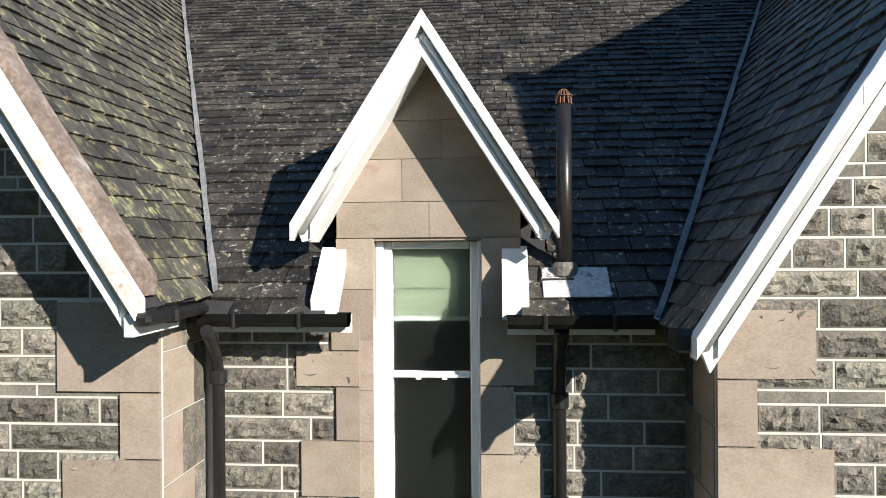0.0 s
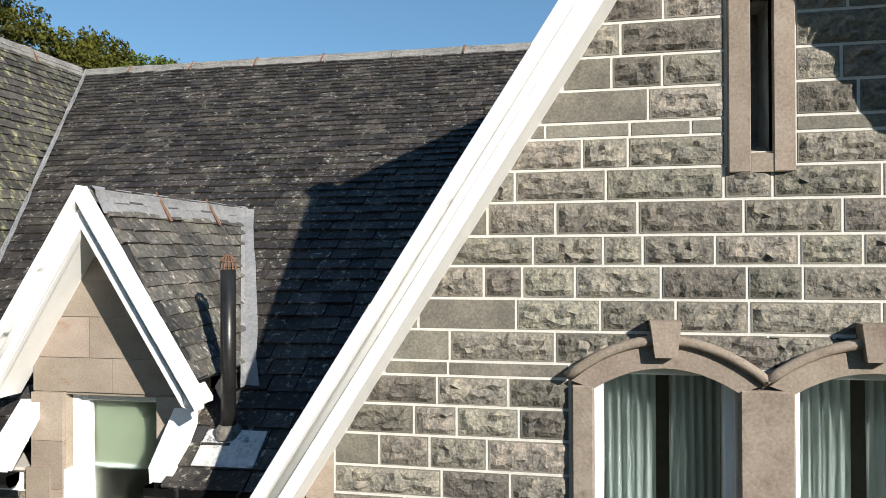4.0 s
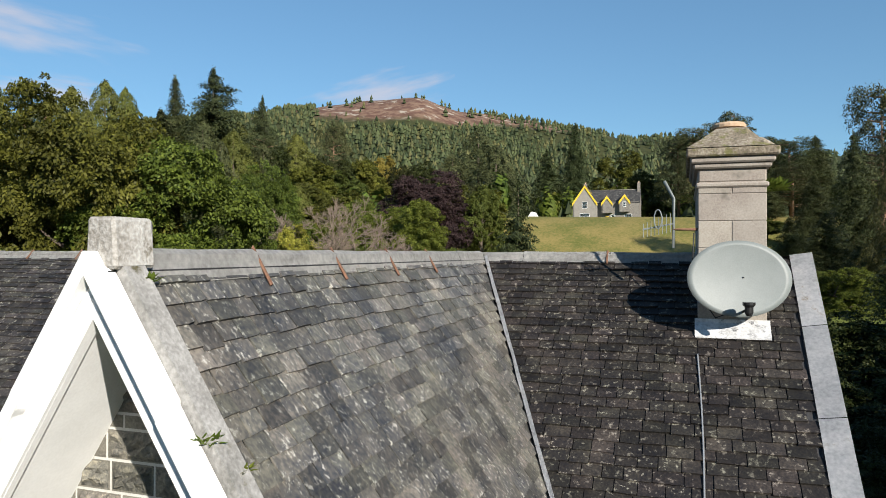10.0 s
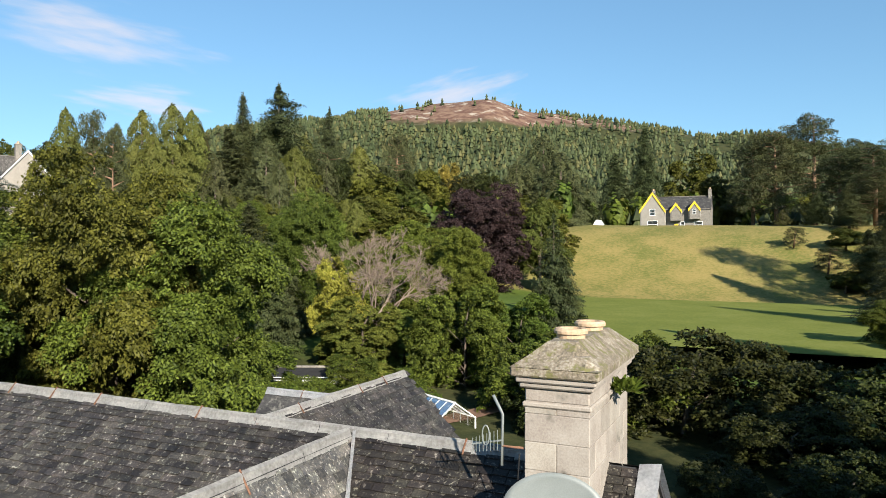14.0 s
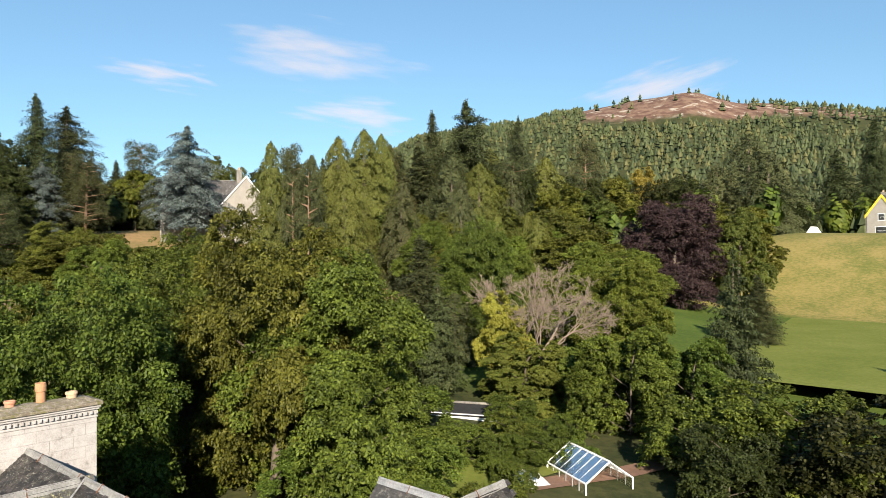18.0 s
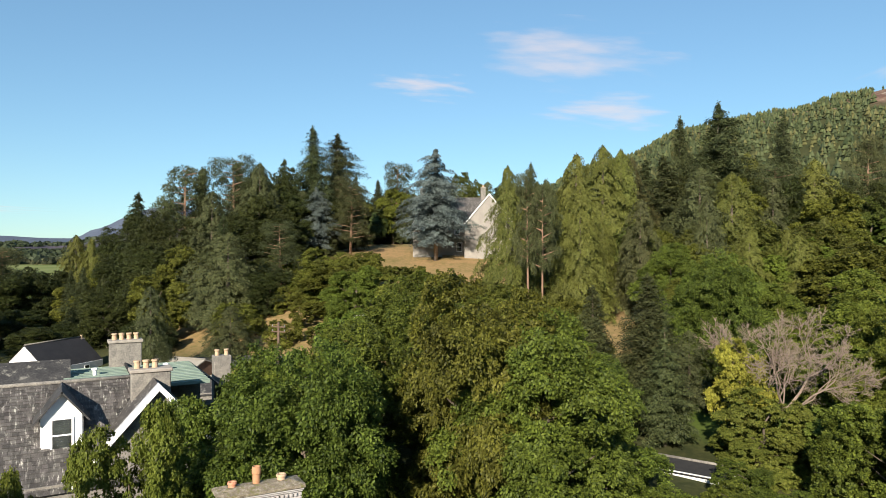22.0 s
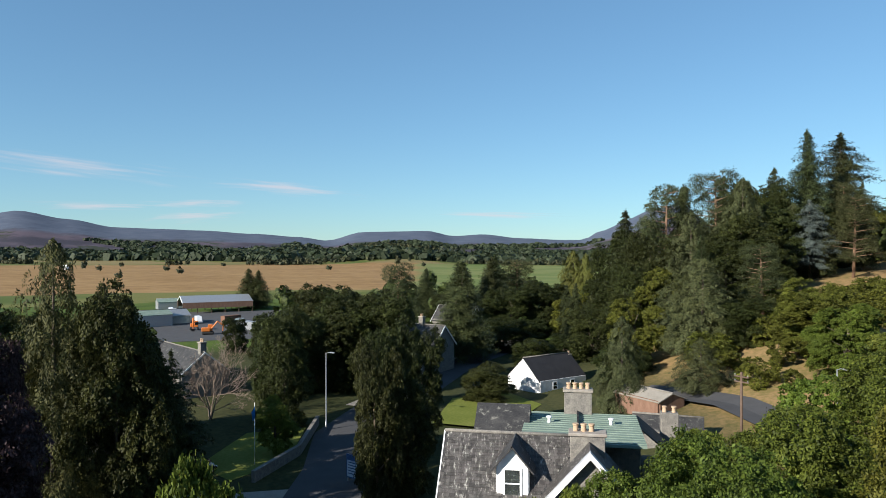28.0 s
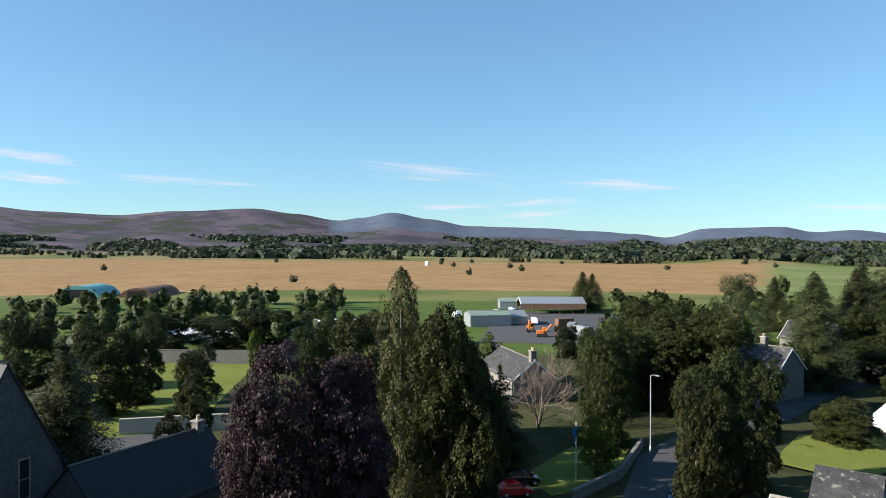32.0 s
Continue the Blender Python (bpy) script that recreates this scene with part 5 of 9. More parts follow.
gutter(-2.50, -1.24, 5.70, -0.545)
gutter(0.06, 1.25, 5.70, -0.56)
wg = hpart("eave_gutter", box(-2.52, -2.39, 4.62, 5.64, -0.52, -0.43, 0.03), M_iron, None, "black cast-iron gutter of the wing eaves")
hpart("fascia", box(-2.60, -2.525, 4.66, 5.35, -0.60, -0.44, 0.006), M_white, wg, "white painted fascia board")
hpart("gutter_joint", box(-2.54, -2.37, 5.0, 5.05, -0.535, -0.42, 0.02), M_iron, wg)
hpart("gutter_end", box(1.16, 1.36, 4.72, 5.0, -0.70, -0.56, 0.02), M_iron)
hpart("swan_neck", tube([(-2.42, 5.62, -0.66), (-2.44, 5.75, -0.75), (-2.50, 6.0, -0.92), (-2.50, 6.06, -1.1), (-2.50, 6.06, -4.8)], 0.055, 10), M_iron, None, "black iron downpipe")
for zc in (-1.12, -2.6):
    hpart("pipe_collar", turned([(0.078, -0.06), (0.078, 0.06)], 12, (-2.50, 6.06, zc)), M_iron)
hpart("downpipe", tube([(0.50, 5.74, -0.66), (0.50, 6.0, -0.85), (0.50, 6.06, -1.0), (0.50, 6.06, -4.8)], 0.06, 10), M_iron, None, "black iron downpipe")
for zc in (-1.3, -2.2):
    hpart("pipe_collar", turned([(0.082, -0.06), (0.082, 0.06)], 12, (0.50, 6.06, zc)), M_iron)
vp = hpart("vent_pipe", tube([(0.56, 6.12, -0.30), (0.56, 6.12, 1.24)], 0.066, 14), M_iron, None, "tall black soil vent pipe through the slates")
hpart("pipe_collar", turned([(0.11, -0.06), (0.115, 0.02), (0.085, 0.06)], 14, (0.56, 6.12, -0.18)), M_rock, vp)
for k in range(6):
    a = k * math.pi / 6
    hpart("cage_wire", tube([(0.56 + 0.07 * math.cos(a) * math.cos(t), 6.12 + 0.07 * math.sin(a) * math.cos(t), 1.24 + 0.13 * math.sin(t)) for t in np.linspace(0, math.pi, 9)], 0.006, 5), M_rust, vp)
hpart("cage_ring", tube([(0.56 + 0.072 * math.cos(t), 6.12 + 0.072 * math.sin(t), 1.31) for t in np.linspace(0, 2 * math.pi, 17)], 0.006, 5), M_rust, vp)
bm = box(-0.26, 0.30, -0.22, 0.16, 0.0, 0.012, 0.003)
m = Matrix(((1, 0, 0), (0, ct, st), (0, -st, ct))).transposed().to_4x4()
m.translation = (0.62, 6.02, main_z(6.02) + 0.028)
bmesh.ops.transform(bm, matrix=m, verts=bm.verts)
hpart("lead_slate", bm, M_stainlead, vp, "white stained lead slate round the pipe")

# ---------------------------------------------------------------- dish, aerial and cable
dish = thing("satellite_dish", "grey oval satellite dish with black receiver arm on the chimney", "satellite dish", (8.66, 11.28, 4.70))
bm = bmesh.new()
rings = []
for i in range(9):
    rr = i / 8
    rings.append([bm.verts.new((0.64 * rr * math.cos(a), -0.02 + 0.05 * (rr * rr - 1), 0.49 * rr * math.sin(a))) for a in (2 * math.pi * k / 40 for k in range(40))] if i else [bm.verts.new((0, -0.07, 0))])
for k in range(40):
    bm.faces.new((rings[0][0], rings[1][k], rings[1][(k + 1) % 40]))
for a, b in zip(rings[1:], rings[2:]):
    for k in range(40):
        bm.faces.new((a[k], b[k], b[(k + 1) % 40], a[(k + 1) % 40])).smooth = True
bmesh.ops.recalc_face_normals(bm, faces=bm.faces[:])
for v in bm.verts:
    v.co.y = -v.co.y - 0.10
bmesh.ops.solidify(bm, geom=bm.faces[:], thickness=0.012)
d = part("reflector", bm, M_dish, dish)
d.matrix_basis = pose(0, 0, 0, -8, 0, 12)
part("arm", tube([(0.03, 0.05, -0.44), (0.10, -0.32, -0.36)], 0.018, 8), M_iron, dish)
part("receiver", turned([(0.03, -0.08), (0.05, -0.04), (0.05, 0.03), (0.075, 0.06), (0.075, 0.09)], 12, (0.11, -0.36, -0.36)), M_iron, dish)
part("wall_bracket", tube([(0, 0.02, 0), (0, 0.18, -0.05), (0, 0.29, -0.05)], 0.03, 8), M_steel, dish)
for sx in (-0.07, 0.07):
    part("bolt", turned([(0.012, 0), (0.012, 0.01)], 8, (sx, -0.02, 0.02)), M_iron, dish)
aerial = thing("television_aerial", "small grey panel aerials on a bracket at the chimney", "aerial", (8.10, 11.55, 5.35))
part("bracket", tube([(0.09, 0.05, 0.0), (-0.22, 0.02, 0.0), (-0.22, 0.02, 0.25)], 0.018, 8), M_rust, aerial)
part("mast", tube([(-0.22, 0.02, -0.25), (-0.22, 0.02, 0.42), (-0.34, 0.0, 0.66)], 0.022, 8), M_dish, aerial)
part("boom", tube([(-0.22, 0.0, 0.08), (-0.62, -0.05, 0.0)], 0.012, 6), M_dish, aerial)
for k in range(8):
    x = -0.26 - 0.05 * k
    part("element", tube([(x, -0.05, -0.10 + 0.06 - 0.01 * k), (x, -0.05, 0.22 - 0.02 * k)], 0.005, 5), M_dish, aerial)
part("loop", tube([(-0.42 + 0.05 * math.cos(t), -0.06, 0.14 + 0.13 * math.sin(t)) for t in np.linspace(0, 2 * math.pi, 15)], 0.009, 5), M_dish, aerial)
cab = []
for k in range(30):
    t = k / 29
    yy = 11.1 - 5.2 * t
    cab.append((8.18 + 0.02 * math.sin(t * 9) + 0.12 * t, yy, main_z(yy) + 0.04))
solo("roof_cable", tube(cab, 0.011, 6), M_steel, "pale cable running down the slates from the chimney", "cable")
cab = [(8.14, 11.5, 5.3), (8.12, 11.48, 4.9), (8.22, 11.3, 4.45), (8.4, 11.25, 4.2), (8.62, 11.2, 4.3)]
solo("dish_cable", tube(cab, 0.009, 6), M_iron, "black cable looping from the dish to the aerial", "cable")
# ferns and moss at the verge
def fern(at, n, size, mat, label):
    vs, fs = [], []
    for i in range(n):
        a, e = random.uniform(0, 6.28), random.uniform(0.1, 1.2)
        d = Vector((math.cos(a) * math.cos(e), math.sin(a) * math.cos(e), math.sin(e)))
        s = Vector((-math.sin(a), math.cos(a), 0)) * size * 0.16
        o = Vector([random.uniform(-1, 1) * size * 0.5 for _ in range(2)] + [0])
        b = len(vs)
        vs += [o, o + d * size * 0.5 + s, o + d * size + Vector((0, 0, -size * 0.15)), o + d * size * 0.5 - s]
        fs.append((b, b + 1, b + 2, b + 3))
    return solo("fern", mesh_from("fern", vs, fs, mat), None, label, "plant", m=pose(*at))


for at, n, s in (((5.55, 4.80, 3.98), 60, 0.10), ((5.68, 4.9, 3.80), 40, 0.08), ((9.2, 12.9, 5.95), 90, 0.28), ((6.4, 5.5, 2.68), 20, 0.08), ((5.0, 4.95, 4.85), 30, 0.09)):
    fern(at, n, s, L_bright, "small green fern rooted in the roof joints")

# ---------------------------------------------------------------- trees
def spray_leaves(sprays, per, size, seed, aspect=0.55, loose=0.33, hang=0.3, thick=0.22):
    """Leaves on sprays. A spray is (x, y, z, nx, ny, nz, ax, ay, az, radius, length): a dished fan of leaves with its face along n,
    longer along a. Returns quads, one folded kite a leaf."""
    g = np.random.default_rng(seed)
    s = np.array(sprays, float)
    weight = s[:, 9] * s[:, 10]
    count = np.maximum(3, np.round(per * len(s) * weight / weight.sum())).astype(int)
    i = np.repeat(np.arange(len(s)), count)
    m = len(i)
    nrm = s[i, 3:6] / np.linalg.norm(s[i, 3:6], axis=1, keepdims=True)
    ax = s[i, 6:9] - (s[i, 6:9] * nrm).sum(1, keepdims=True) * nrm
    ax /= np.linalg.norm(ax, axis=1, keepdims=True) + 1e-9
    sd = np.cross(nrm, ax)
    a = g.random(m) * 2 * np.pi
    rho = np.sqrt(g.random(m))
    u, v = (rho * np.cos(a))[:, None], (rho * np.sin(a))[:, None]
    rad, ln = s[i, 9][:, None], s[i, 10][:, None]
    dish = (u * u + v * v) * 0.38 * rad
    p = s[i, :3] + ax * u * ln + sd * v * rad + nrm * (g.normal(size=(m, 1)) * thick * rad - dish)
    t = ax * (u + 0.35) + sd * v + g.normal(size=(m, 3)) * loose
    t[:, 2] -= hang
    t /= np.linalg.norm(t, axis=1, keepdims=True) + 1e-9
    face = nrm + g.normal(size=(m, 3)) * loose
    w = np.cross(face, t)
    w /= np.linalg.norm(w, axis=1, keepdims=True) + 1e-9
    n = np.cross(t, w)
    k = size * (0.6 + 0.8 * g.random((m, 1)))
    vs = np.stack([p - t * k * 0.5, p + w * k * aspect * 0.5 - n * k * 0.08, p + t * k * 0.5 - n * k * 0.14, p - w * k * aspect * 0.5 - n * k * 0.08], 1).reshape(-1, 3)
    return vs, np.arange(m * 4).reshape(-1, 4)


def quick_mesh(name, vs, faces, mat):
    """A mesh of quads from arrays."""
    me = bpy.data.meshes.new(name)
    me.vertices.add(len(vs))
    me.vertices.foreach_set("co", np.asarray(vs, dtype=np.float32).ravel())
    me.loops.add(faces.size)
    me.loops.foreach_set("vertex_index", faces.ravel().astype(np.int32))
    me.polygons.add(len(faces))
    me.polygons.foreach_set("loop_start", (np.arange(len(faces)) * faces.shape[1]).astype(np.int32))
    me.materials.append(mat)
    me.update(calc_edges=True)
    me.validate()
    return me


def crown_sprays(seed, h, r, low=0.22, n=42, lump=0.30, droop=0.1):
    """Overlapping leaf sprays on the outside of a few large lobes: an uneven outline, shelves that catch the light, dark gaps below them."""
    g = np.random.default_rng(seed)
    out = []
    lobes = max(9, n // 5)
    for i in range(lobes):
        z = low + (0.93 - low) * (i + 0.5) / lobes
        prof = math.sin(math.pi * min(1.0, max(0.0, (z - low + 0.10) / (1.16 - low)) ** 0.80)) ** 0.55
        a = i * 2.399 + g.normal() * 0.35
        q = r * prof * g.uniform(0.42, 0.72)
        big = r * g.uniform(0.30, 0.46)
        c = np.array([q * math.cos(a), q * math.sin(a), z * h - big * (0.30 + 0.5 * z)])
        away = np.array([math.cos(a), math.sin(a), 0.15])
        for j in range(int(n * 1.9)):
            d = g.normal(size=3) + away * 0.45
            d[2] = d[2] * 0.85 + 0.22
            d /= np.linalg.norm(d)
            k = r * lump * 0.25 * g.uniform(0.4, 1.5)
            p = c + d * big * np.array([1, 1, 0.9]) * g.choice([0.62, 0.85, 0.98, 1.04, 1.18], p=[0.12, 0.2, 0.35, 0.25, 0.08])
            flat = np.array([d[0], d[1], 0.0]) + g.normal(size=3) * 0.2
            face = d * 0.42 + np.array([0, 0, 0.85]) + g.normal(size=3) * 0.28
            axis = flat + np.array([0, 0, -0.22 - droop])
            out.append((*p, *face, *axis, k, k * g.uniform(1.0, 1.5)))
    return out


def limbs(seed, h, r, base, low=0.22, n=9, sides=7):
    g = np.random.default_rng(seed + 100)
    bm = bmesh.new()
    lean = [(0, 0, -0.4), (g.normal() * 0.1, g.normal() * 0.1, h * low), (g.normal() * 0.3, g.normal() * 0.3, h * 0.55), (g.normal() * 0.4, g.normal() * 0.4, h * 0.72)]
    add_tube(bm, lean, [base * 1.25, base * 0.85, base * 0.5, base * 0.12], sides)
    for i in range(n):
        z = h * (low * 0.8 + 0.42 * i / n)
        a = i * 2.4 + g.normal() * 0.3
        L_ = r * g.uniform(0.4, 0.6)
        p = Vector((0, 0, z))
        add_tube(bm, [p, p + Vector((math.cos(a) * L_ * 0.5, math.sin(a) * L_ * 0.5, L_ * 0.25)), p + Vector((math.cos(a) * L_, math.sin(a) * L_, L_ * 0.55))], [base * 0.4, base * 0.22, base * 0.06], 5)
    return bm


KINDS = {}


def tree_object(name, label, trunk_bm, trunk_mat, crown_me, category="tree", group=""):
    ob = thing(name, label, category, group=group)
    part("trunk", trunk_bm, trunk_mat, ob)
    part("crown", crown_me, None, ob)
    return ob


def broadleaf(seed, h, r, leaves, size, mat, name="broadleaf_tree", label="", low=0.2, n=42, lump=0.30, droop=0.1, bark=None):
    sprays = crown_sprays(seed, h, r, low, n, lump, droop)
    vs, fs = spray_leaves(sprays, leaves * 1.25 / len(sprays), size * 0.92, seed, loose=0.55, hang=0.1 + droop * 0.5, thick=0.26)
    return tree_object(name, label, limbs(seed, h, r, h * 0.022, low), bark or M_bark, quick_mesh("crown", vs, fs, mat))


def column_tree(seed, h, r, leaves, size, mat, name, label, n=120, lump=0.24, taper=0.75, droop=0.8, low=0.03):
    """A tall tapering evergreen, clothed in overlapping fronds that hang outwards."""
    g = np.random.default_rng(seed)
    out = []
    tips = 3
    for i in range(n * 3):
        f = low + (0.99 - low) * ((i + g.random()) / (n * 3)) ** 1.15
        a = i * 2.399 + g.normal() * 0.4
        bulge = 1 + 0.22 * math.sin(a * tips + f * 9 + seed) + 0.14 * math.sin(f * 37 + a)
        wide = r * max(0.02, (1 - f) ** taper) * (0.72 + 0.28 * min(1.0, f / 0.15)) * bulge
        q = wide * g.choice([0.6, 0.85, 1.0, 1.12])
        k = r * lump * (1.0 - 0.62 * f) * g.uniform(0.5, 1.0)
        o = np.array([math.cos(a), math.sin(a), 0.0])
        p = o * q + np.array([0, 0, f * h])
        face = o * 0.9 + np.array([0, 0, 0.55]) + g.normal(size=3) * 0.25
        axis = o * 0.55 + np.array([0, 0, -droop]) + g.normal(size=3) * 0.15
        out.append((*p, *face, *axis, k * 0.62, k * 1.5))
    vs, fs = spray_leaves(out, leaves / len(out), size, seed, aspect=0.36, loose=0.32, hang=droop * 0.5, thick=0.25)
    return tree_object(name, label, tube([(0, 0, -0.4), (0, 0, h * 0.5), (0, 0, h * 0.97)], [h * 0.016, h * 0.010, h * 0.002], 7), M_bark, quick_mesh("crown", vs, fs, mat))


def conifer(seed, h, r, mat, name, label, whorls=26, per=9, droop=0.35, leaves=40000, size=0.32, start=0.10, taper=0.72, bark=None, ragged=0.25, up_tip=0.0, body=0.10, thick=0.28):
    """A spruce, fir or cedar: tiers of boughs, each a row of flat needle sprays with gaps between the tiers."""
    g = np.random.default_rng(seed)
    out = []
    for w in range(whorls):
        f = w / (whorls - 1)
        z = h * (start + (0.97 - start) * f)
        length = r * ((1 - f) ** taper) * (1 - 0.2 * (f < 0.08)) + 0.012 * h
        for k in range(per if f < 0.75 else max(4, per - 3)):
            a = 2 * math.pi * (k + 0.5 * (w % 2)) / per + g.normal() * 0.25
            L_ = length * g.uniform(1 - ragged, 1 + ragged * 0.5)
            o = np.array([math.cos(a), math.sin(a), 0.0])
            zz = z + g.uniform(-0.5, 0.5) * h / whorls
            for c in range(3):
                t0 = (0.28, 0.60, 0.90)[c]
                p = o * L_ * t0 + np.array([0, 0, zz - droop * L_ * t0 ** 1.4 + up_tip * L_ * t0 ** 3])
                k_ = (L_ * 0.27 + h * body * 0.16) * (1.0, 0.95, 0.75)[c]
                face = np.array([0, 0, 0.85]) + o * 0.45 + g.normal(size=3) * 0.22
                axis = o + np.array([0, 0, -droop + up_tip * t0])
                out.append((*p, *face, *axis, k_ * 0.7, k_ * 1.15))
    for k in range(10):
        a = k * 2.4
        o = np.array([math.cos(a), math.sin(a), 0.6])
        out.append((0, 0, h * (0.95 + 0.005 * k), *(o * [1, 1, 0.3]), 0, 0, 1, h * 0.009, h * 0.02))
    vs, fs = spray_leaves(out, leaves / len(out), size, seed, aspect=0.30, loose=0.42, hang=0.15, thick=thick)
    bm = tube([(0, 0, -0.4), (0, 0, h * 0.5), (0, 0, h * 0.985)], [h * 0.014, h * 0.009, h * 0.0015], 7)
    return tree_object(name, label, bm, bark or M_bark, quick_mesh("crown", vs, fs, mat))


def pine(seed, h, r, leaves, mat, name="scots_pine", label="", low=0.52, n=16, size=0.32):
    """A Scots pine: level cushions of needles at the ends of bare limbs."""
    g = np.random.default_rng(seed)
    out = []
    bm = bmesh.new()
    bend = g.normal(size=2) * h * 0.02
    add_tube(bm, [(0, 0, -0.4), (bend[0], bend[1], h * 0.5), (bend[0] * 1.6, bend[1] * 1.6, h * 0.93)], [h * 0.018, h * 0.013, h * 0.003], 7)
    for i in range(n):
        f = low + (0.97 - low) * (i + 0.3) / n
        a = i * 2.4 + g.normal() * 0.5
        L_ = r * (1 - 0.65 * ((f - low) / (1 - low)) ** 1.6) * g.uniform(0.45, 1.05)
        x, y, z = bend[0] * 1.4 + math.cos(a) * L_, bend[1] * 1.4 + math.sin(a) * L_, f * h
        s = r * g.uniform(0.28, 0.44)
        add_tube(bm, [(bend[0] * 1.3, bend[1] * 1.3, z - L_ * 0.18), (x, y, z)], [h * 0.006, h * 0.002], 5)
        for j in range(16):
            d = g.normal(size=3)
            d /= np.linalg.norm(d)
            p = np.array([x, y, z]) + d * s * np.array([0.95, 0.95, 0.42])
            k = s * g.uniform(0.25, 0.48)
            out.append((*p, *(d * 0.6 + np.array([0, 0, 0.8])), *(d + np.array([0.01, 0, 0.1])), k, k * 1.2))
    vs, fs = spray_leaves(out, leaves / len(out), size, seed, aspect=0.32, loose=0.5, hang=-0.2, thick=0.3)
    return tree_object(name, label, bm, M_pinebark, quick_mesh("crown", vs, fs, mat))


def bare_tree(seed, h, r, depth=4, base=0.2, multi=5, fork=0.0, spread=0.35):
    """A leafless tree: limbs that fork again and again, from the ground or from a trunk of height fork."""
    g = np.random.default_rng(seed)
    bm = bmesh.new()

    def grow(p, d, L_, rad, k):
        e = p + d * L_
        mid = p + d * L_ * 0.5 + Vector(g.normal(size=3)) * L_ * 0.06
        add_tube(bm, [p, mid, e], [rad, rad * 0.8, rad * 0.62], 5 if k > 1 else 4, caps=False)
        if k == 0:
            return
        for _ in range(3 if k > 1 else 4):
            nd = (d + Vector(g.normal(size=3)) * 0.45 + Vector((0, 0, 0.08))).normalized()
            grow(e if g.random() < 0.6 else mid, nd, L_ * g.uniform(0.55, 0.8), max(0.014, rad * 0.58), k - 1)

    if fork:
        add_tube(bm, [(0, 0, -0.4), (0.1, 0.05, fork * 0.5), (0, 0, fork)], [base * 1.3, base, base * 0.85], 8)
    for m in range(multi):
        a = 2 * math.pi * m / multi + g.normal() * 0.2
        grow(Vector((0, 0, fork * g.uniform(0.85, 1.0) if fork else -0.3)), Vector((math.cos(a) * spread * r / h * 2, math.sin(a) * spread * r / h * 2, 1)).normalized(), (h - fork) * 0.36, base / multi ** 0.4, depth)
    return bm


FIRST = {}


def plant(key, x, y, h, ratio=1.0, turn=None, sink=0.0, z=None):
    """A tree of a kind, h metres tall, at a place on the ground."""
    name, label, build, h0 = KINDS[key]
    s = h / h0
    m = Matrix.Translation((x, y, (land(x, y) if z is None else z) - sink)) @ Matrix.Rotation(random.uniform(0, 6.28) if turn is None else turn, 4, "Z") @ Matrix.Diagonal((s * ratio, s * ratio, s, 1))
    if key not in FIRST:
        ob = build()
        FIRST[key] = ob
        ob.matrix_basis = m
        return ob
    src = FIRST[key]
    made = {}
    for o in (src, *src.children_recursive):
        c = o.copy()
        scene.collection.objects.link(c)
        c.parent = made.get(o.parent)
        made[o] = c
    made[src].matrix_basis = m
    return made[src]


def kind(key, name, label, h0, build):
    KINDS[key] = (name, label, build, h0)


GREEN = "large leafy broadleaf tree in full green summer leaf"
kind("big1", "broadleaf_tree", GREEN, 16, lambda: broadleaf(1, 16, 7.0, 105000, 0.21, L_broad, label=GREEN, n=70, lump=0.24))
kind("big2", "broadleaf_tree", GREEN, 16, lambda: broadleaf(2, 16, 6.4, 100000, 0.21, L_broad, label=GREEN, n=64, lump=0.25))
kind("oliv1", "broadleaf_tree", "broadleaf tree with olive and browning leaves", 16, lambda: broadleaf(3, 16, 6.2, 90000, 0.21, L_olive, label="broadleaf tree with olive and browning leaves", n=60, lump=0.25))
kind("brig1", "broadleaf_tree", "bright green broadleaf tree in leaf", 14, lambda: broadleaf(4, 14, 5.6, 70000, 0.21, L_bright, label="bright green broadleaf tree in leaf", n=54, lump=0.26))
kind("yell1", "broadleaf_tree", "yellowing tree covered all over in creeper", 12, lambda: broadleaf(5, 12, 4.6, 42000, 0.22, L_yellow, label="yellowing tree covered all over in creeper", n=50, lump=0.26))
kind("creep", "broadleaf_tree", "light green creeper hanging over a dead tree", 12, lambda: broadleaf(35, 12, 4.6, 46000, 0.24, L_creeper, label="light green creeper hanging over a dead tree", low=0.02, n=50, lump=0.24, droop=0.5))
kind("mid1", "broadleaf_tree", "rounded green woodland tree", 14, lambda: broadleaf(6, 14, 5.2, 40000, 0.29, L_mid, label="rounded green woodland tree", n=44, lump=0.28))
kind("mid2", "broadleaf_tree", "rounded olive-green woodland tree", 14, lambda: broadleaf(7, 14, 4.8, 38000, 0.29, L_olive, label="rounded olive-green woodland tree", n=44, lump=0.28))
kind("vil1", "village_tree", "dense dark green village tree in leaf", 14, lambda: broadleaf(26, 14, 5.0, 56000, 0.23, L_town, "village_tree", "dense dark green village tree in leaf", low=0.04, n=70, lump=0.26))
kind("mid3", "broadleaf_tree", "light green leafy woodland tree", 14, lambda: broadleaf(8, 14, 4.6, 36000, 0.29, L_bright, label="light green leafy woodland tree", n=44, lump=0.28))
kind("beech", "copper_beech", "dark purple copper beech with dense hanging leaves", 18, lambda: broadleaf(9, 18, 7.6, 75000, 0.26, L_beech, "copper_beech", "dark purple copper beech with dense hanging leaves", low=0.08, n=76, lump=0.22, droop=0.6))
kind("spruce1", "spruce_tree", "dark green spruce with drooping boughs", 24, lambda: conifer(11, 24, 4.2, L_spruce, "spruce_tree", "dark green spruce with drooping boughs", 34, 10, leaves=56000))
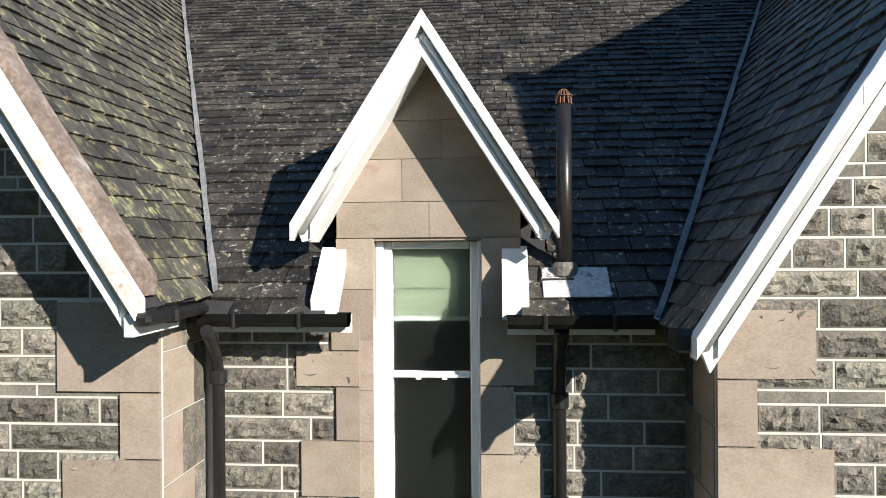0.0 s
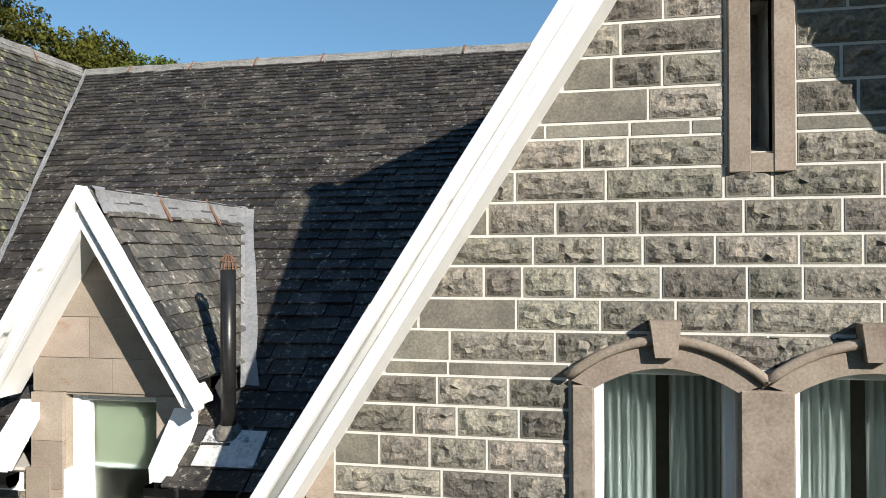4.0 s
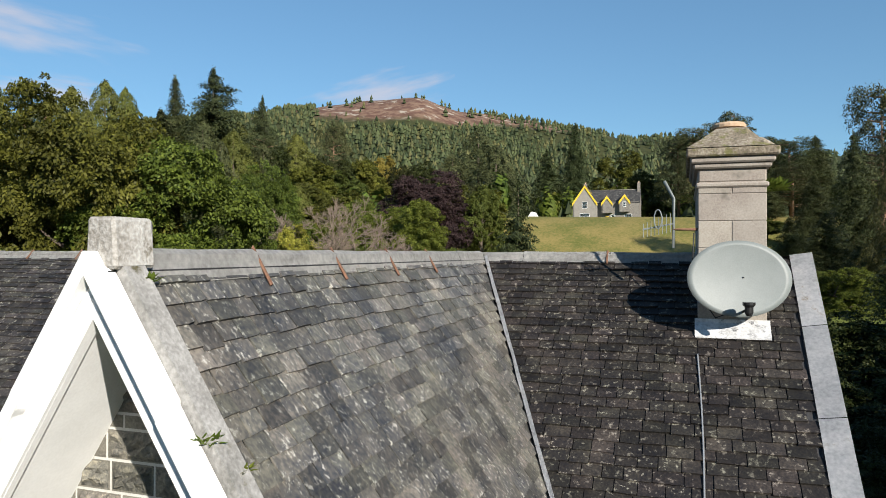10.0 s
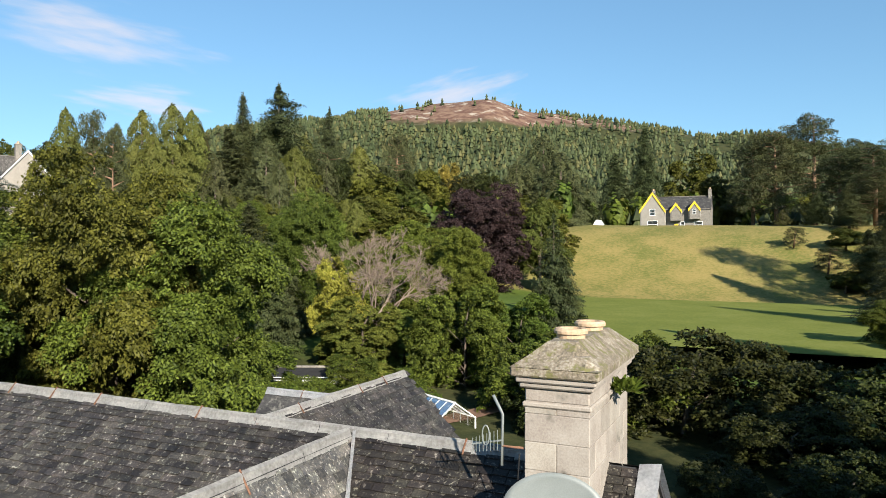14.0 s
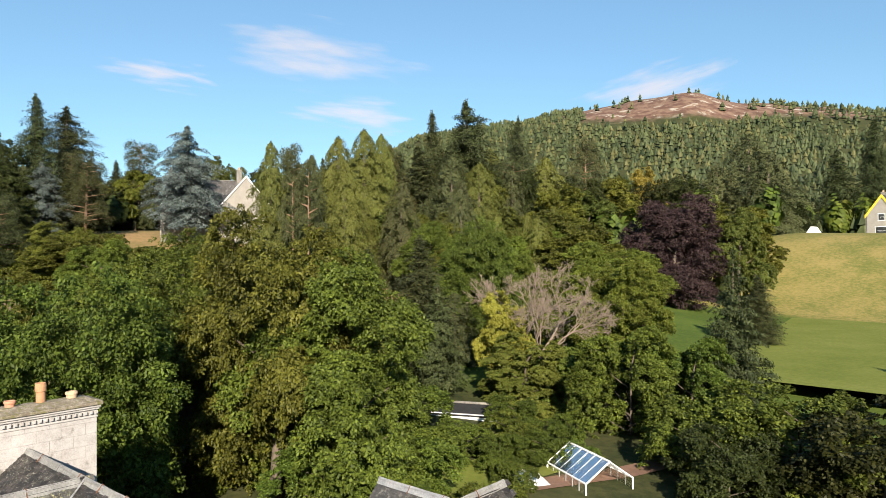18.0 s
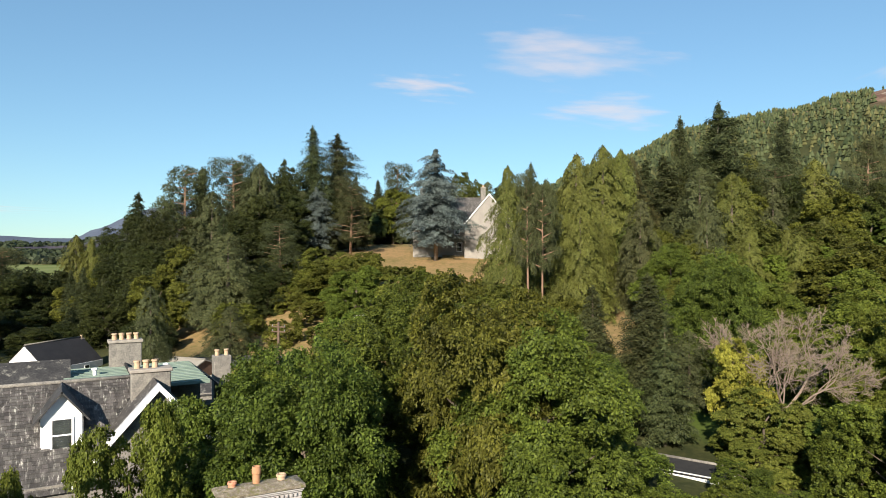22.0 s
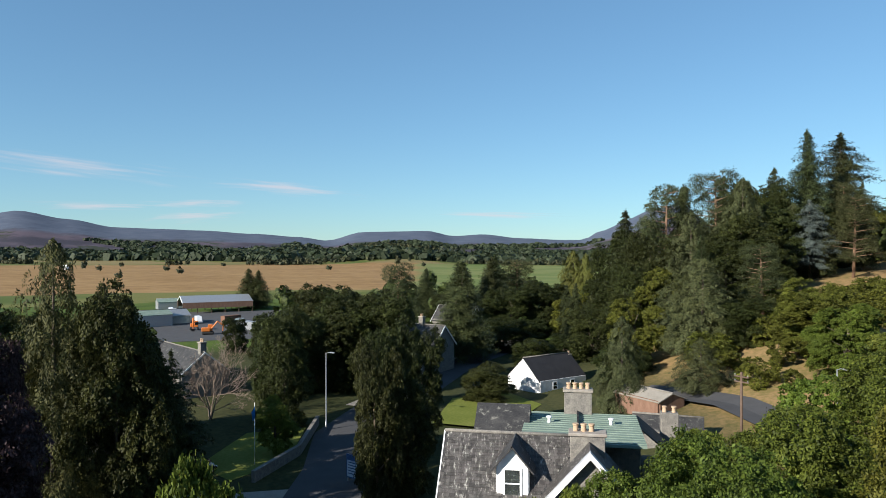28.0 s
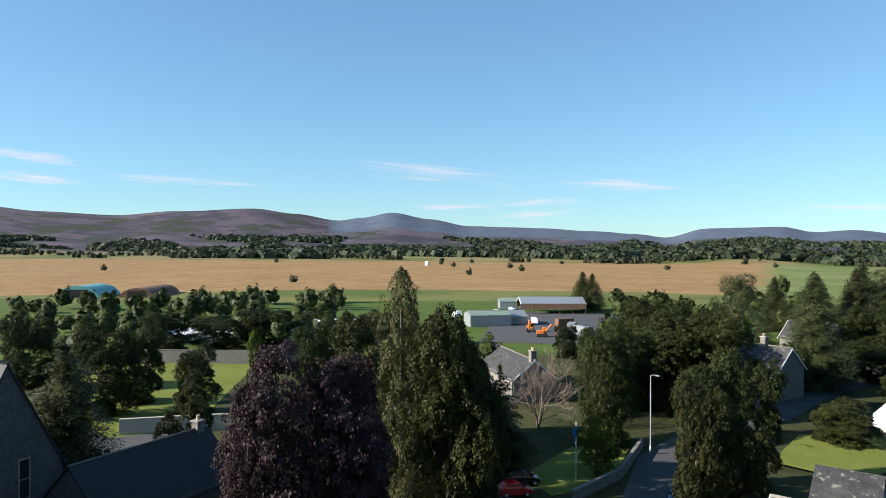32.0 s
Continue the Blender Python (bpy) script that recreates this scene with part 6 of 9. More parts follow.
kind("spruce2", "spruce_tree", "tall ragged dark green fir", 26, lambda: conifer(12, 26, 4.4, L_spruce, "spruce_tree", "tall ragged dark green fir", 24, 8, droop=0.12, ragged=0.55, up_tip=0.1, leaves=42000, start=0.2, taper=0.45, size=0.38))
kind("blue1", "blue_cedar", "blue-grey cedar with level boughs", 26, lambda: conifer(13, 26, 6.4, L_blue, "blue_cedar", "blue-grey cedar with level boughs", 14, 12, droop=0.10, ragged=0.5, leaves=64000, taper=0.40, start=0.20, size=0.40, bark=M_palebark, thick=0.12))
kind("cyp1", "cypress_tree", "tall yellow-green cypress with weeping fronds", 22, lambda: column_tree(14, 22, 5.2, 62000, 0.30, L_cypress, "cypress_tree", "tall yellow-green cypress with weeping fronds", 260, 0.26, 0.62, 1.1))
kind("cyp2", "cypress_tree", "broad olive-green cypress with ragged drooping boughs", 20, lambda: column_tree(15, 20, 4.8, 46000, 0.29, L_pine, "cypress_tree", "broad olive-green cypress with ragged drooping boughs", 170, 0.30, 0.55, 0.7))
kind("fir1", "fir_tree", "dense tall fir with olive-brown hanging boughs", 24, lambda: column_tree(25, 24, 6.4, 56000, 0.28, L_fir, "fir_tree", "dense tall fir with olive-brown hanging boughs", 190, 0.24, 0.60, 0.9))
kind("pine1", "scots_pine", "tall pine with bare trunk and flat dark crown", 22, lambda: pine(16, 22, 4.6, 22000, L_pine, label="tall pine with bare trunk and flat dark crown", low=0.42, n=24))
kind("pine2", "scots_pine", "spreading pine with reddish trunk", 22, lambda: pine(17, 22, 5.6, 30000, L_pine, label="spreading pine with reddish trunk", low=0.22, n=34))
kind("wood1", "conifer_tree", "dark green woodland conifer tree", 22, lambda: conifer(18, 22, 3.8, L_spruce, "conifer_tree", "dark green woodland conifer tree", 28, 9, leaves=40000, size=0.36))
kind("young", "young_spruce", "open young spruce with pale tips", 12, lambda: conifer(19, 12, 3.0, L_spruce, "young_spruce", "open young spruce with pale tips", 18, 9, droop=0.12, ragged=0.3, up_tip=0.2, taper=0.9, leaves=34000, size=0.25, body=0.07, thick=0.16))
# shaded counterpart of hedge1: the shade is in its leaf colour
kind("shrub1", "garden_shrub", "dense green garden shrub, leaves darkened for shade", 4, lambda: broadleaf(21, 4, 2.4, 24000, 0.13, L_town, "garden_shrub", "dense green garden shrub, leaves darkened for shade", low=0.03, n=34, lump=0.30))
kind("hedge1", "garden_shrub", "leafy mid-green garden bush", 4, lambda: broadleaf(27, 4, 2.4, 24000, 0.13, L_broad, "garden_shrub", "leafy mid-green garden bush", low=0.03, n=34, lump=0.30))
kind("shrub2", "garden_shrub", "tall feathery willow shrub", 8, lambda: broadleaf(22, 8, 4.0, 46000, 0.19, L_broad, "garden_shrub", "tall feathery willow shrub", low=0.03, n=54, lump=0.24, droop=-1.0))
kind("bush", "hillside_bush", "scrubby olive hillside bush", 5, lambda: broadleaf(23, 5, 2.8, 9000, 0.26, L_olive, "hillside_bush", "scrubby olive hillside bush", low=0.03, n=26, lump=0.36))

# the trees close behind the house
for key, x, y, h, q in [("big1", -20.5, 18, 14.8, 0.90), ("oliv1", -20.0, 28.6, 17.6, 0.80), ("big2", -16.6, 30.4, 15.4, 0.95), ("big2", -29, 24, 14.4, 1.0), ("oliv1", -30, 38, 13.2, 1.2), ("big1", -38, 33, 15.4, 1.05), ("oliv1", -42, 44, 13.0, 1.2),
                        ("big1", -27, 42, 10.2, 1.0), ("brig1", -34, 19, 11.6, 1.0), ("brig1", -52, 54, 8.8, 1.3), ("spruce1", -33.5, 55, 13.8, 1.9), ("young", -28.0, 51.5, 10.5, 1.1), ("brig1", -25, 14.5, 12.6, 0.8),
                        ("yell1", -24.4, 56.6, 10.2, 0.72), ("creep", -19.9, 53.6, 7.0, 1.35), ("creep", -17.2, 55.8, 5.8, 1.2), ("creep", -19.9, 52.4, 4.0, 2.0), ("creep", -22.6, 54.4, 4.4, 1.7), ("brig1", -19.5, 70, 13.4, 1.0), ("big1", -36, 68, 16.2, 0.85),
                        ("shrub2", -11, 54, 8.8, 1.0), ("shrub2", -7.5, 57, 8.0, 1.0), ("hedge1", -4, 50, 5.6, 1.3), ("hedge1", 1, 52, 6.8, 1.4), ("shrub1", 6, 50, 7.0, 1.4), ("shrub1", 11, 54, 6, 1.4), ("shrub1", -1, 46, 4.8, 1.2), ("shrub1", 16, 50, 6, 1.4), ("brig1", -18.5, 9.6, 13.2, 0.55), ("brig1", -17.0, 5.6, 11.2, 0.36)]:
    plant(key, x, y, h, q)
plant("young", -5.4, 60, 14.2, 0.95)
dead = solo("dead_tree", bare_tree(31, 15.8, 7.6, 6, 0.24, 5, 6.8, 1.0), M_deadwood, "bare dead tree with grey twisted branches", "tree", m=Matrix.Translation((-21.4, 58.2, -4.8)))

# the trees that stand out on the slopes, on the knoll and along the street
STANDING = [
    ("spruce1", -163.4, 65.0, 32.8, 1.32), ("spruce2", -181.1, 78.4, 33.2, 1.6), ("wood1", -175.3, 48.7, 27.3, 1.3), ("mid1", -175.8, 55.4, 24.8, 0.69), ("wood1", -176.9, 61.4, 25.5, 1.3), ("cyp2", -156.0, 47.0, 19.3, 1.71),
    ("wood1", -148.0, 55.2, 13.2, 2.2), ("blue1", -143.8, 59.5, 16.6, 1.31), ("mid1", -165.6, 77.2, 15.5, 1.04), ("mid3", -164.2, 88.5, 17.2, 0.97), ("pine2", -168.3, 91.5, 23.3, 0.96), ("blue1", -123.2, 80.3, 24.7, 1.34),
    ("mid1", -157.9, 109.3, 22.6, 0.78), ("cyp1", -79.7, 70.4, 23.2, 0.9), ("spruce1", -149.4, 125.0, 24.9, 1.03), ("cyp2", -79.9, 78.8, 20.8, 0.7), ("wood1", -150.3, 138.4, 24.3, 1.02), ("wood1", -143.5, 138.1, 21.8, 1.66),
    ("cyp1", -84.2, 94.3, 27.5, 1.16), ("cyp1", -83.4, 98.0, 27.1, 0.96), ("cyp1", -71.7, 78.6, 21.0, 1.07), ("cyp2", -71.0, 90.7, 18.9, 1.04), ("wood1", -134.3, 154.6, 27.7, 1.79), ("spruce1", -108.8, 140.6, 37.9, 1.01),
    ("spruce2", -101.3, 145.3, 41.1, 1.41), ("wood1", -97.5, 135.0, 29.1, 1.38), ("cyp1", -103.0, 157.9, 29.5, 1.43), ("cyp2", -63.8, 98.0, 20.0, 0.88), ("spruce2", -132.4, 213.4, 46.2, 0.83), ("cyp1", -89.5, 164.5, 27.8, 1.5),
    ("cyp2", -89.9, 149.9, 23.5, 1.09), ("pine2", -95.1, 194.4, 34.8, 0.8), ("mid2", -84.3, 191.2, 25.9, 0.84), ("yell1", -102.6, 258.1, 32.1, 0.78), ("cyp2", -65.1, 253.4, 37.8, 1.56), ("mid1", -78.2, 240.2, 24.7, 1.12),
    ("beech", -44.5, 142.5, 24.0, 1.12), ("beech", -49.0, 150.0, 20.0, 1.1), ("mid2", -44.9, 174.3, 16.9, 1.74), ("mid2", -37.0, 168.1, 12.7, 1.54), ("mid2", -49.6, 112.5, 16.0, 1.63), ("big2", -60.8, 86.8, 14.2, 1.01),
    ("mid1", -78.5, 125.8, 17.0, 1.24), ("mid1", -72.8, 138.8, 16.6, 1.32), ("brig1", -31.8, 90.7, 14.2, 1.46), ("brig1", -29.3, 76.1, 11.5, 1.18), ("oliv1", -43.2, 73.3, 12.7, 1.07), ("big2", -43.5, 83.1, 12.0, 1.26),
    ("cyp2", -35.5, 62.7, 7.4, 1.87), ("mid1", -33.6, 146.9, 22.2, 0.82), ("spruce1", -17.3, 105.0, 9.8, 2.2), ("spruce1", -37.2, 308.3, 45.0, 1.25), ("cyp2", -53.8, 236.0, 27.5, 1.92), ("mid2", -21.9, 336.7, 37.3, 0.93),
    ("wood1", -48.7, 303.4, 34.3, 1.81), ("pine1", 23.3, 249.5, 37.4, 1.16), ("pine2", 12.7, 248.2, 33.2, 1.2), ("pine2", 5.9, 250.7, 29.8, 1.14), ("pine1", 35.5, 252.5, 29.3, 1.2), ("pine2", 29.2, 233.5, 21.8, 1.67),
    ("spruce1", 42.6, 223.0, 23.5, 2.2), ("pine2", 34.9, 208.8, 13.9, 2.2), ("spruce1", 33.0, 175.5, 10.4, 2.2), ("mid1", 26.3, 183.4, 5.4, 2.2), ("mid1", -5.6, 267.6, 20.8, 1.21), ("pine1", -158.4, 31.8, 32.7, 1.01),
    ("spruce1", -161.6, 37.0, 29.9, 1.3), ("pine2", -155.7, 43.6, 28.8, 1.06), ("cyp2", -141.9, 45.9, 24.5, 1.2), ("vil1", -160.2, 54.0, 24.1, 0.94), ("cyp2", -135.7, 34.5, 22.7, 1.45), ("vil1", -138.9, 26.7, 23.9, 0.79),
    ("vil1", -176.5, 27.0, 28.5, 0.81), ("wood1", -193.3, 25.5, 32.5, 1.45), ("vil1", -194.5, 22.5, 25.5, 0.98), ("cyp1", -204.7, 10.7, 23.4, 1.27), ("cyp1", -203.2, 14.5, 22.4, 1.1), ("vil1", -152.6, 19.6, 17.1, 1.37),
    ("vil1", -129.1, 24.4, 17.3, 1.18), ("vil1", -126.9, 29.6, 14.1, 1.25), ("cyp2", -104.6, 31.4, 15.4, 1.72), ("vil1", -128.0, 40.1, 16.5, 1.29), ("vil1", -130.3, 48.0, 12.4, 1.51), ("vil1", -180.7, 3.6, 16.5, 1.37),
    ("vil1", -102.3, 37.2, 8.2, 1.53), ("bush", -115.7, 43.9, 7.7, 1.17), ("oliv1", -89.0, 43.4, 11.7, 1.18), ("brig1", -78.1, 43.5, 10.4, 1.2), ("mid2", -61.8, 43.8, 11.5, 1.23), ("bush", -105.8, 55.2, 5.9, 1.48),
    ("pine1", -69.9, 67.5, 23.5, 0.46), ("pine1", -68.7, 69.1, 22.0, 0.46), ("cyp2", -82.8, 17.2, 12.6, 1.1), ("cyp2", -84.8, 27.7, 7.0, 2.2), ("cyp2", -116.1, 32.1, 14.6, 2.2), ("vil1", -126.1, 3.5, 6.6, 2.2),
    ("vil1", -128.1, 14.7, 11.3, 1.55), ("vil1", -140.1, 24.5, 14.8, 1.48), ("vil1", -175.1, -6.5, 15.0, 1.59), ("spruce1", -133.2, -12.6, 21.7, 1.82), ("spruce1", -184.2, -12.2, 21.8, 1.88), ("spruce1", -229.7, -40.7, 17.4, 2.19),
    ("pine2", -215.6, -7.4, 20.6, 1.49), ("pine2", -150.2, -31.0, 20.8, 1.09), ("vil1", -94.4, -2.8, 6.3, 2.19), ("vil1", -108.9, -34.0, 18.9, 1.01), ("vil1", -100.4, -24.9, 18.3, 1.1), ("vil1", -90.3, -35.8, 16.0, 0.88),
    ("vil1", -52.9, -7.3, 18.3, 0.58), ("vil1", -49.1, -5.5, 13.3, 0.69), ("vil1", -99.0, -32.5, 13.9, 1.26), ("vil1", -206.6, -28.4, 10.3, 2.2),
    ("vil1", -148.9, -5.0, 8.5, 2.07), ("vil1", -132.4, -17.2, 9.6, 1.63), ("vil1", -143.7, -11.4, 6.1, 2.2), ("vil1", -161.1, 0.4, 7.2, 2.2), ("vil1", -137.3, 9.0, 5.6, 2.2), ("vil1", -103.4, 18.5, 6.6, 2.2),
    ("brig1", -62.1, -23.6, 7.1, 0.99), ("young", -54.6, -32.3, 12.9, 1.36), ("young", -57.6, -36.5, 10.5, 1.63), ("fir1", -36.1, -31.5, 24.7, 0.8), ("vil1", -42.3, -31.3, 21.1, 0.6), ("vil1", -41.0, -27.5, 18.0, 0.45),
    ("vil1", -42.5, -41.0, 20.8, 0.73), ("spruce1", -255.4, -121.3, 16.5, 2.2), ("spruce1", -256.2, -117.2, 15.8, 2.2), ("beech", -20.5, -27.4, 20.8, 0.75), ("beech", -17.5, -28.1, 18.4, 0.45), ("beech", -25.1, -27.9, 19.3, 0.47),
    ("vil1", -38.4, -27.2, 22.9, 0.6), ("vil1", -43.0, -27.8, 18.0, 0.57), ("spruce1", -18.7, -62.4, 17.1, 2.09), ("vil1", -40.0, -97.1, 15.7, 0.95), ("vil1", -78.9, -144.9, 11.8, 1.81), ("vil1", -92.4, -143.8, 9.5, 2.2),
    ("vil1", -106.7, -141.6, 10.8, 2.2), ("mid3", -79.9, -110.8, 9.9, 0.48), ("shrub1", -37.6, -67.4, 8.3, 0.47), ("shrub1", -32.7, -65.6, 7.2, 0.45), ("vil1", -74.4, -27.9, 17.3, 0.71), ("vil1", -104.0, -30.5, 18.5, 1.15),
    ("vil1", -99.0, -20.6, 18.5, 1.06), ("vil1", -46.6, -6.7, 16.9, 0.45), ("spruce1", -175.1, -20.1, 21.0, 2.2), ("spruce1", -205.3, -13.7, 22.6, 2.2), ("vil1", -172.7, -14.9, 9.9, 2.1), ("vil1", -68.0, -7.8, 15.4, 0.69),
    ("vil1", -41.6, -127.8, 15.2, 1.07), ("vil1", -49.1, -101.7, 14.7, 0.85), ("vil1", -81.0, -93.0, 12.8, 1.38), ("vil1", -101.0, -99.9, 12.7, 1.58), ("vil1", -49.0, -85.5, 12.1, 0.95), ("cyp1", -89.9, 92.8, 25.7, 1.16),
    ("wood1", -99.8, 125.5, 27.7, 2.11), ("cyp2", -84.4, 119.8, 25.2, 1.31), ("cyp1", -80.2, 124.1, 24.5, 1.35), ("pine2", -94.7, 159.2, 27.3, 1.2), ("mid2", -82.5, 157.4, 22.6, 1.09), ("mid1", -78.6, 168.5, 20.7, 1.14),
    ("mid2", -77.3, 184.1, 19.0, 1.2), ("cyp2", -99.3, 90.5, 19.5, 1.31), ("spruce1", 26.3, 109.5, 14.8, 2.2), ("spruce1", 22.2, 214.3, 10.3, 2.2), ("spruce1", 28.4, 200.6, 11.6, 2.2), ("spruce1", 36.9, 188.0, 13.9, 2.2),
    ("pine2", 36.3, 220.2, 22.7, 1.73), ("fir1", 13.8, 210.7, 4.1, 2.2), ("big2", 23.4, 86.5, 8.2, 1.48), ("pine2", 21.9, 170.7, 5.8, 2.2), ("pine2", 15.8, 184.4, 4.8, 2.2), ("spruce1", 28.4, 162.6, 12.4, 2.2),
    ("mid1", 24.3, 160.9, 5.0, 2.2), ("pine2", 41.2, 143.2, 40.2, 0.69), ("spruce1", 34.8, 136.0, 29.8, 1.18), ("fir1", 32.8, 103.9, 22.2, 0.78), ("vil1", -99.4, 133.1, 25.8, 0.83),
    ("mid2", -95.8, 143.9, 25.4, 0.9), ("vil1", -92.8, 154.0, 25.2, 0.9), ("fir1", -92.3, 168.8, 27.3, 1.12), ("vil1", -85.8, 175.4, 25.4, 0.94), ("mid2", -84.3, 191.2, 24.6, 1.06), ("vil1", -82.1, 207.7, 24.0, 1.1),
    ("fir1", -93.7, 110.3, 26.3, 0.92), ("vil1", -77.0, 219.9, 25.3, 1.07), ("cyp2", -69.2, 235.0, 26.5, 1.82), ("vil1", -105.6, 98.2, 18.4, 1.02), ("vil1", -136.7, -66.6, 9.0, 1.09), ("vil1", -146.6, -57.0, 9.9, 1.43),
    ("vil1", -106.2, -44.0, 12.3, 0.88), ("shrub2", -13.6, 60.7, 6.1, 1.36), ("shrub2", -10.5, 61.1, 5.4, 1.09),
    ("shrub2", -13.6, 55.1, 5.2, 0.94), ("wood1", -36.5, 51.0, 12.5, 1.4), ("mid3", -23.8, 70.3, 9.3, 1.4), ("oliv1", -39.8, 51.2, 8.8, 1.3), ("oliv1", -57.3, 47.6, 11.6, 1.3),
    ("mid2", -66.3, 59.9, 8.2, 1.5), ("mid3", -45.7, 30.9, 11.9, 1.02), ("mid2", -88.6, 44.4, 8.9, 2.18), ("mid2", -90.1, 57.1, 6.7, 2.2), ("mid3", -72.2, 53.9, 8.6, 1.74),
]
for key, x, y, h, q in STANDING:
    plant(key, x, y, h, q)
random.seed(11)
done = 0
while done < 95:
    x, y = random.uniform(-215, -108), random.uniform(6, 128)
    if math.hypot(x + 129, y - 88) < 19 or (x > -134 and 44 < y < 82) or (y < 14 and x > -150):
        continue
    h = random.uniform(12, 20) * (0.8 if y < 26 else 1)
    plant(random.choice(("vil1", "wood1", "cyp2", "pine2", "wood1", "mid2", "spruce1")), x, y, h, random.uniform(1.0, 1.35))
    done += 1
done = 0
while done < 40:
    x, y = random.uniform(-100, -58), random.uniform(84, 175)
    if x > -72 and y > 120:
        continue
    plant(random.choice(("mid1", "mid2", "cyp2", "mid3", "cyp1")), x, y, random.uniform(11, 16), random.uniform(1.0, 1.35))
    done += 1
# scrub over the open face of the knoll
done = 0
while done < 64:
    x, y = random.uniform(-120, -60), random.uniform(26, 74)
    if math.hypot(x + 124, y - 82) < 20 or abs(y - 32 - 0.3 * (x + 70)) < 5:
        continue
    plant(random.choice(("bush", "bush", "mid2")), x, y, random.uniform(2.6, 5.6), random.uniform(1.0, 1.5))
    done += 1
# evergreen and shrubs east of the house; shrub leaves darkened for shade
for key, x, y, h, q in [("spruce1", 26, 66, 20, 1.25), 
                        ("shrub1", 13, 30, 2.6, 1.5), ("shrub1", 17, 34, 3.2, 1.5), ("shrub1", 21, 29, 3.4, 1.5), ("shrub1", 14, 38, 3.4, 1.5), ("shrub1", 19, 40, 3.8, 1.5), ("shrub1", 25, 35, 4.2, 1.5), ("shrub1", 12, 44, 4.0, 1.5), ("shrub1", 23, 44, 4.6, 1.5), ("shrub1", 28, 41, 4.6, 1.5), ("shrub1", 17, 26, 2.4, 1.5), ("shrub1", 24, 25, 3.2, 1.5), ("shrub1", 9, 38, 2.4, 1.5), ("shrub1", 17, 46, 4.6, 1.5), ("shrub1", 30, 32, 4.6, 1.5)]:
    plant(key, x, y, h, q)
# unseen tall trees, added to shade the east garden, the church and the bank
for key, x, y, h, q in [("spruce1", 50, 2, 25, 1.3), ("mid1", 57, 11, 22, 1.2), ("spruce1", 45, -5, 24, 1.3), ("mid1", 63, 21, 22, 1.2), ("spruce1", 53, -10, 25, 1.3), ("mid1", 70, 30, 22, 1.2), ("spruce1", 40, -12, 18, 1.2),
                        ("spruce1", 21, 16, 13, 1.5), ("spruce1", 24, 21, 14, 1.7), ("spruce1", 27, 13, 14, 2.0), ("spruce1", 31, 18, 20, 1.7), ("spruce1", 35, 24, 22, 1.7), ("spruce1", 39, 29, 22, 1.7), ("spruce1", 43, 35, 24, 1.7), ("spruce1", 47, 41, 25, 1.7), ("mid1", 32, 12, 16, 1.3), ("mid1", 38, 21, 18, 1.3), ("spruce1", 44, 30, 20, 1.6), ("mid1", 52, 39, 20, 1.3), ("spruce1", 60, 48, 22, 1.6),
                        ("mid1", 20, -73, 27, 1.1), ("mid1", 8, -45, 22, 1.0), ("mid1", 12, -87, 27, 1.1), ("spruce1", 4, -98, 28, 1.5), ("mid1", 17, -58, 26, 1.1), ("mid1", 28, -84, 27, 1.1),
                        ("spruce1", 50, 104, 24, 1.6), ("mid1", 57, 117, 24, 1.2), ("spruce1", 64, 130, 24, 1.6), ("mid1", 55, 138, 22, 1.2), ("spruce1", 70, 146, 25, 1.6), ("mid1", 62, 158, 22, 1.2), ("spruce1", 76, 120, 25, 1.6)]:
    plant(key, x, y, h, q)
solo("bare_tree", bare_tree(33, 12, 6, 5, 0.24, 6), M_deadwood, "leafless pale grey tree with upright branches", "tree", m=Matrix.Translation((-76, -39.5, -5)))

# woods that nobody could count
def far_conifers(points, seed, mat, tiers=3, sides=6):
    g = np.random.default_rng(seed)
    vs, fs = [], []
    for x, y, z, h, r in points:
        b = len(vs)
        for t in range(tiers):
            z0 = z + h * (0.04 + 0.86 / tiers * t)
            rr = r * (1 - 0.28 * t)
            a0 = g.random() * 6.28
            for k in range(sides):
                a = a0 + 2 * math.pi * k / sides
                q = rr * g.uniform(0.7, 1.2)
                vs.append((x + q * math.cos(a), y + q * math.sin(a), z0 + g.normal() * h * 0.02))
            vs.append((x, y, min(z + h, z0 + h * (0.40 if tiers > 2 else 0.55))))
            n = b + t * (sides + 1)
            fs += [(n + k, n + (k + 1) % sides, n + sides) for k in range(sides)]
    return vs, fs


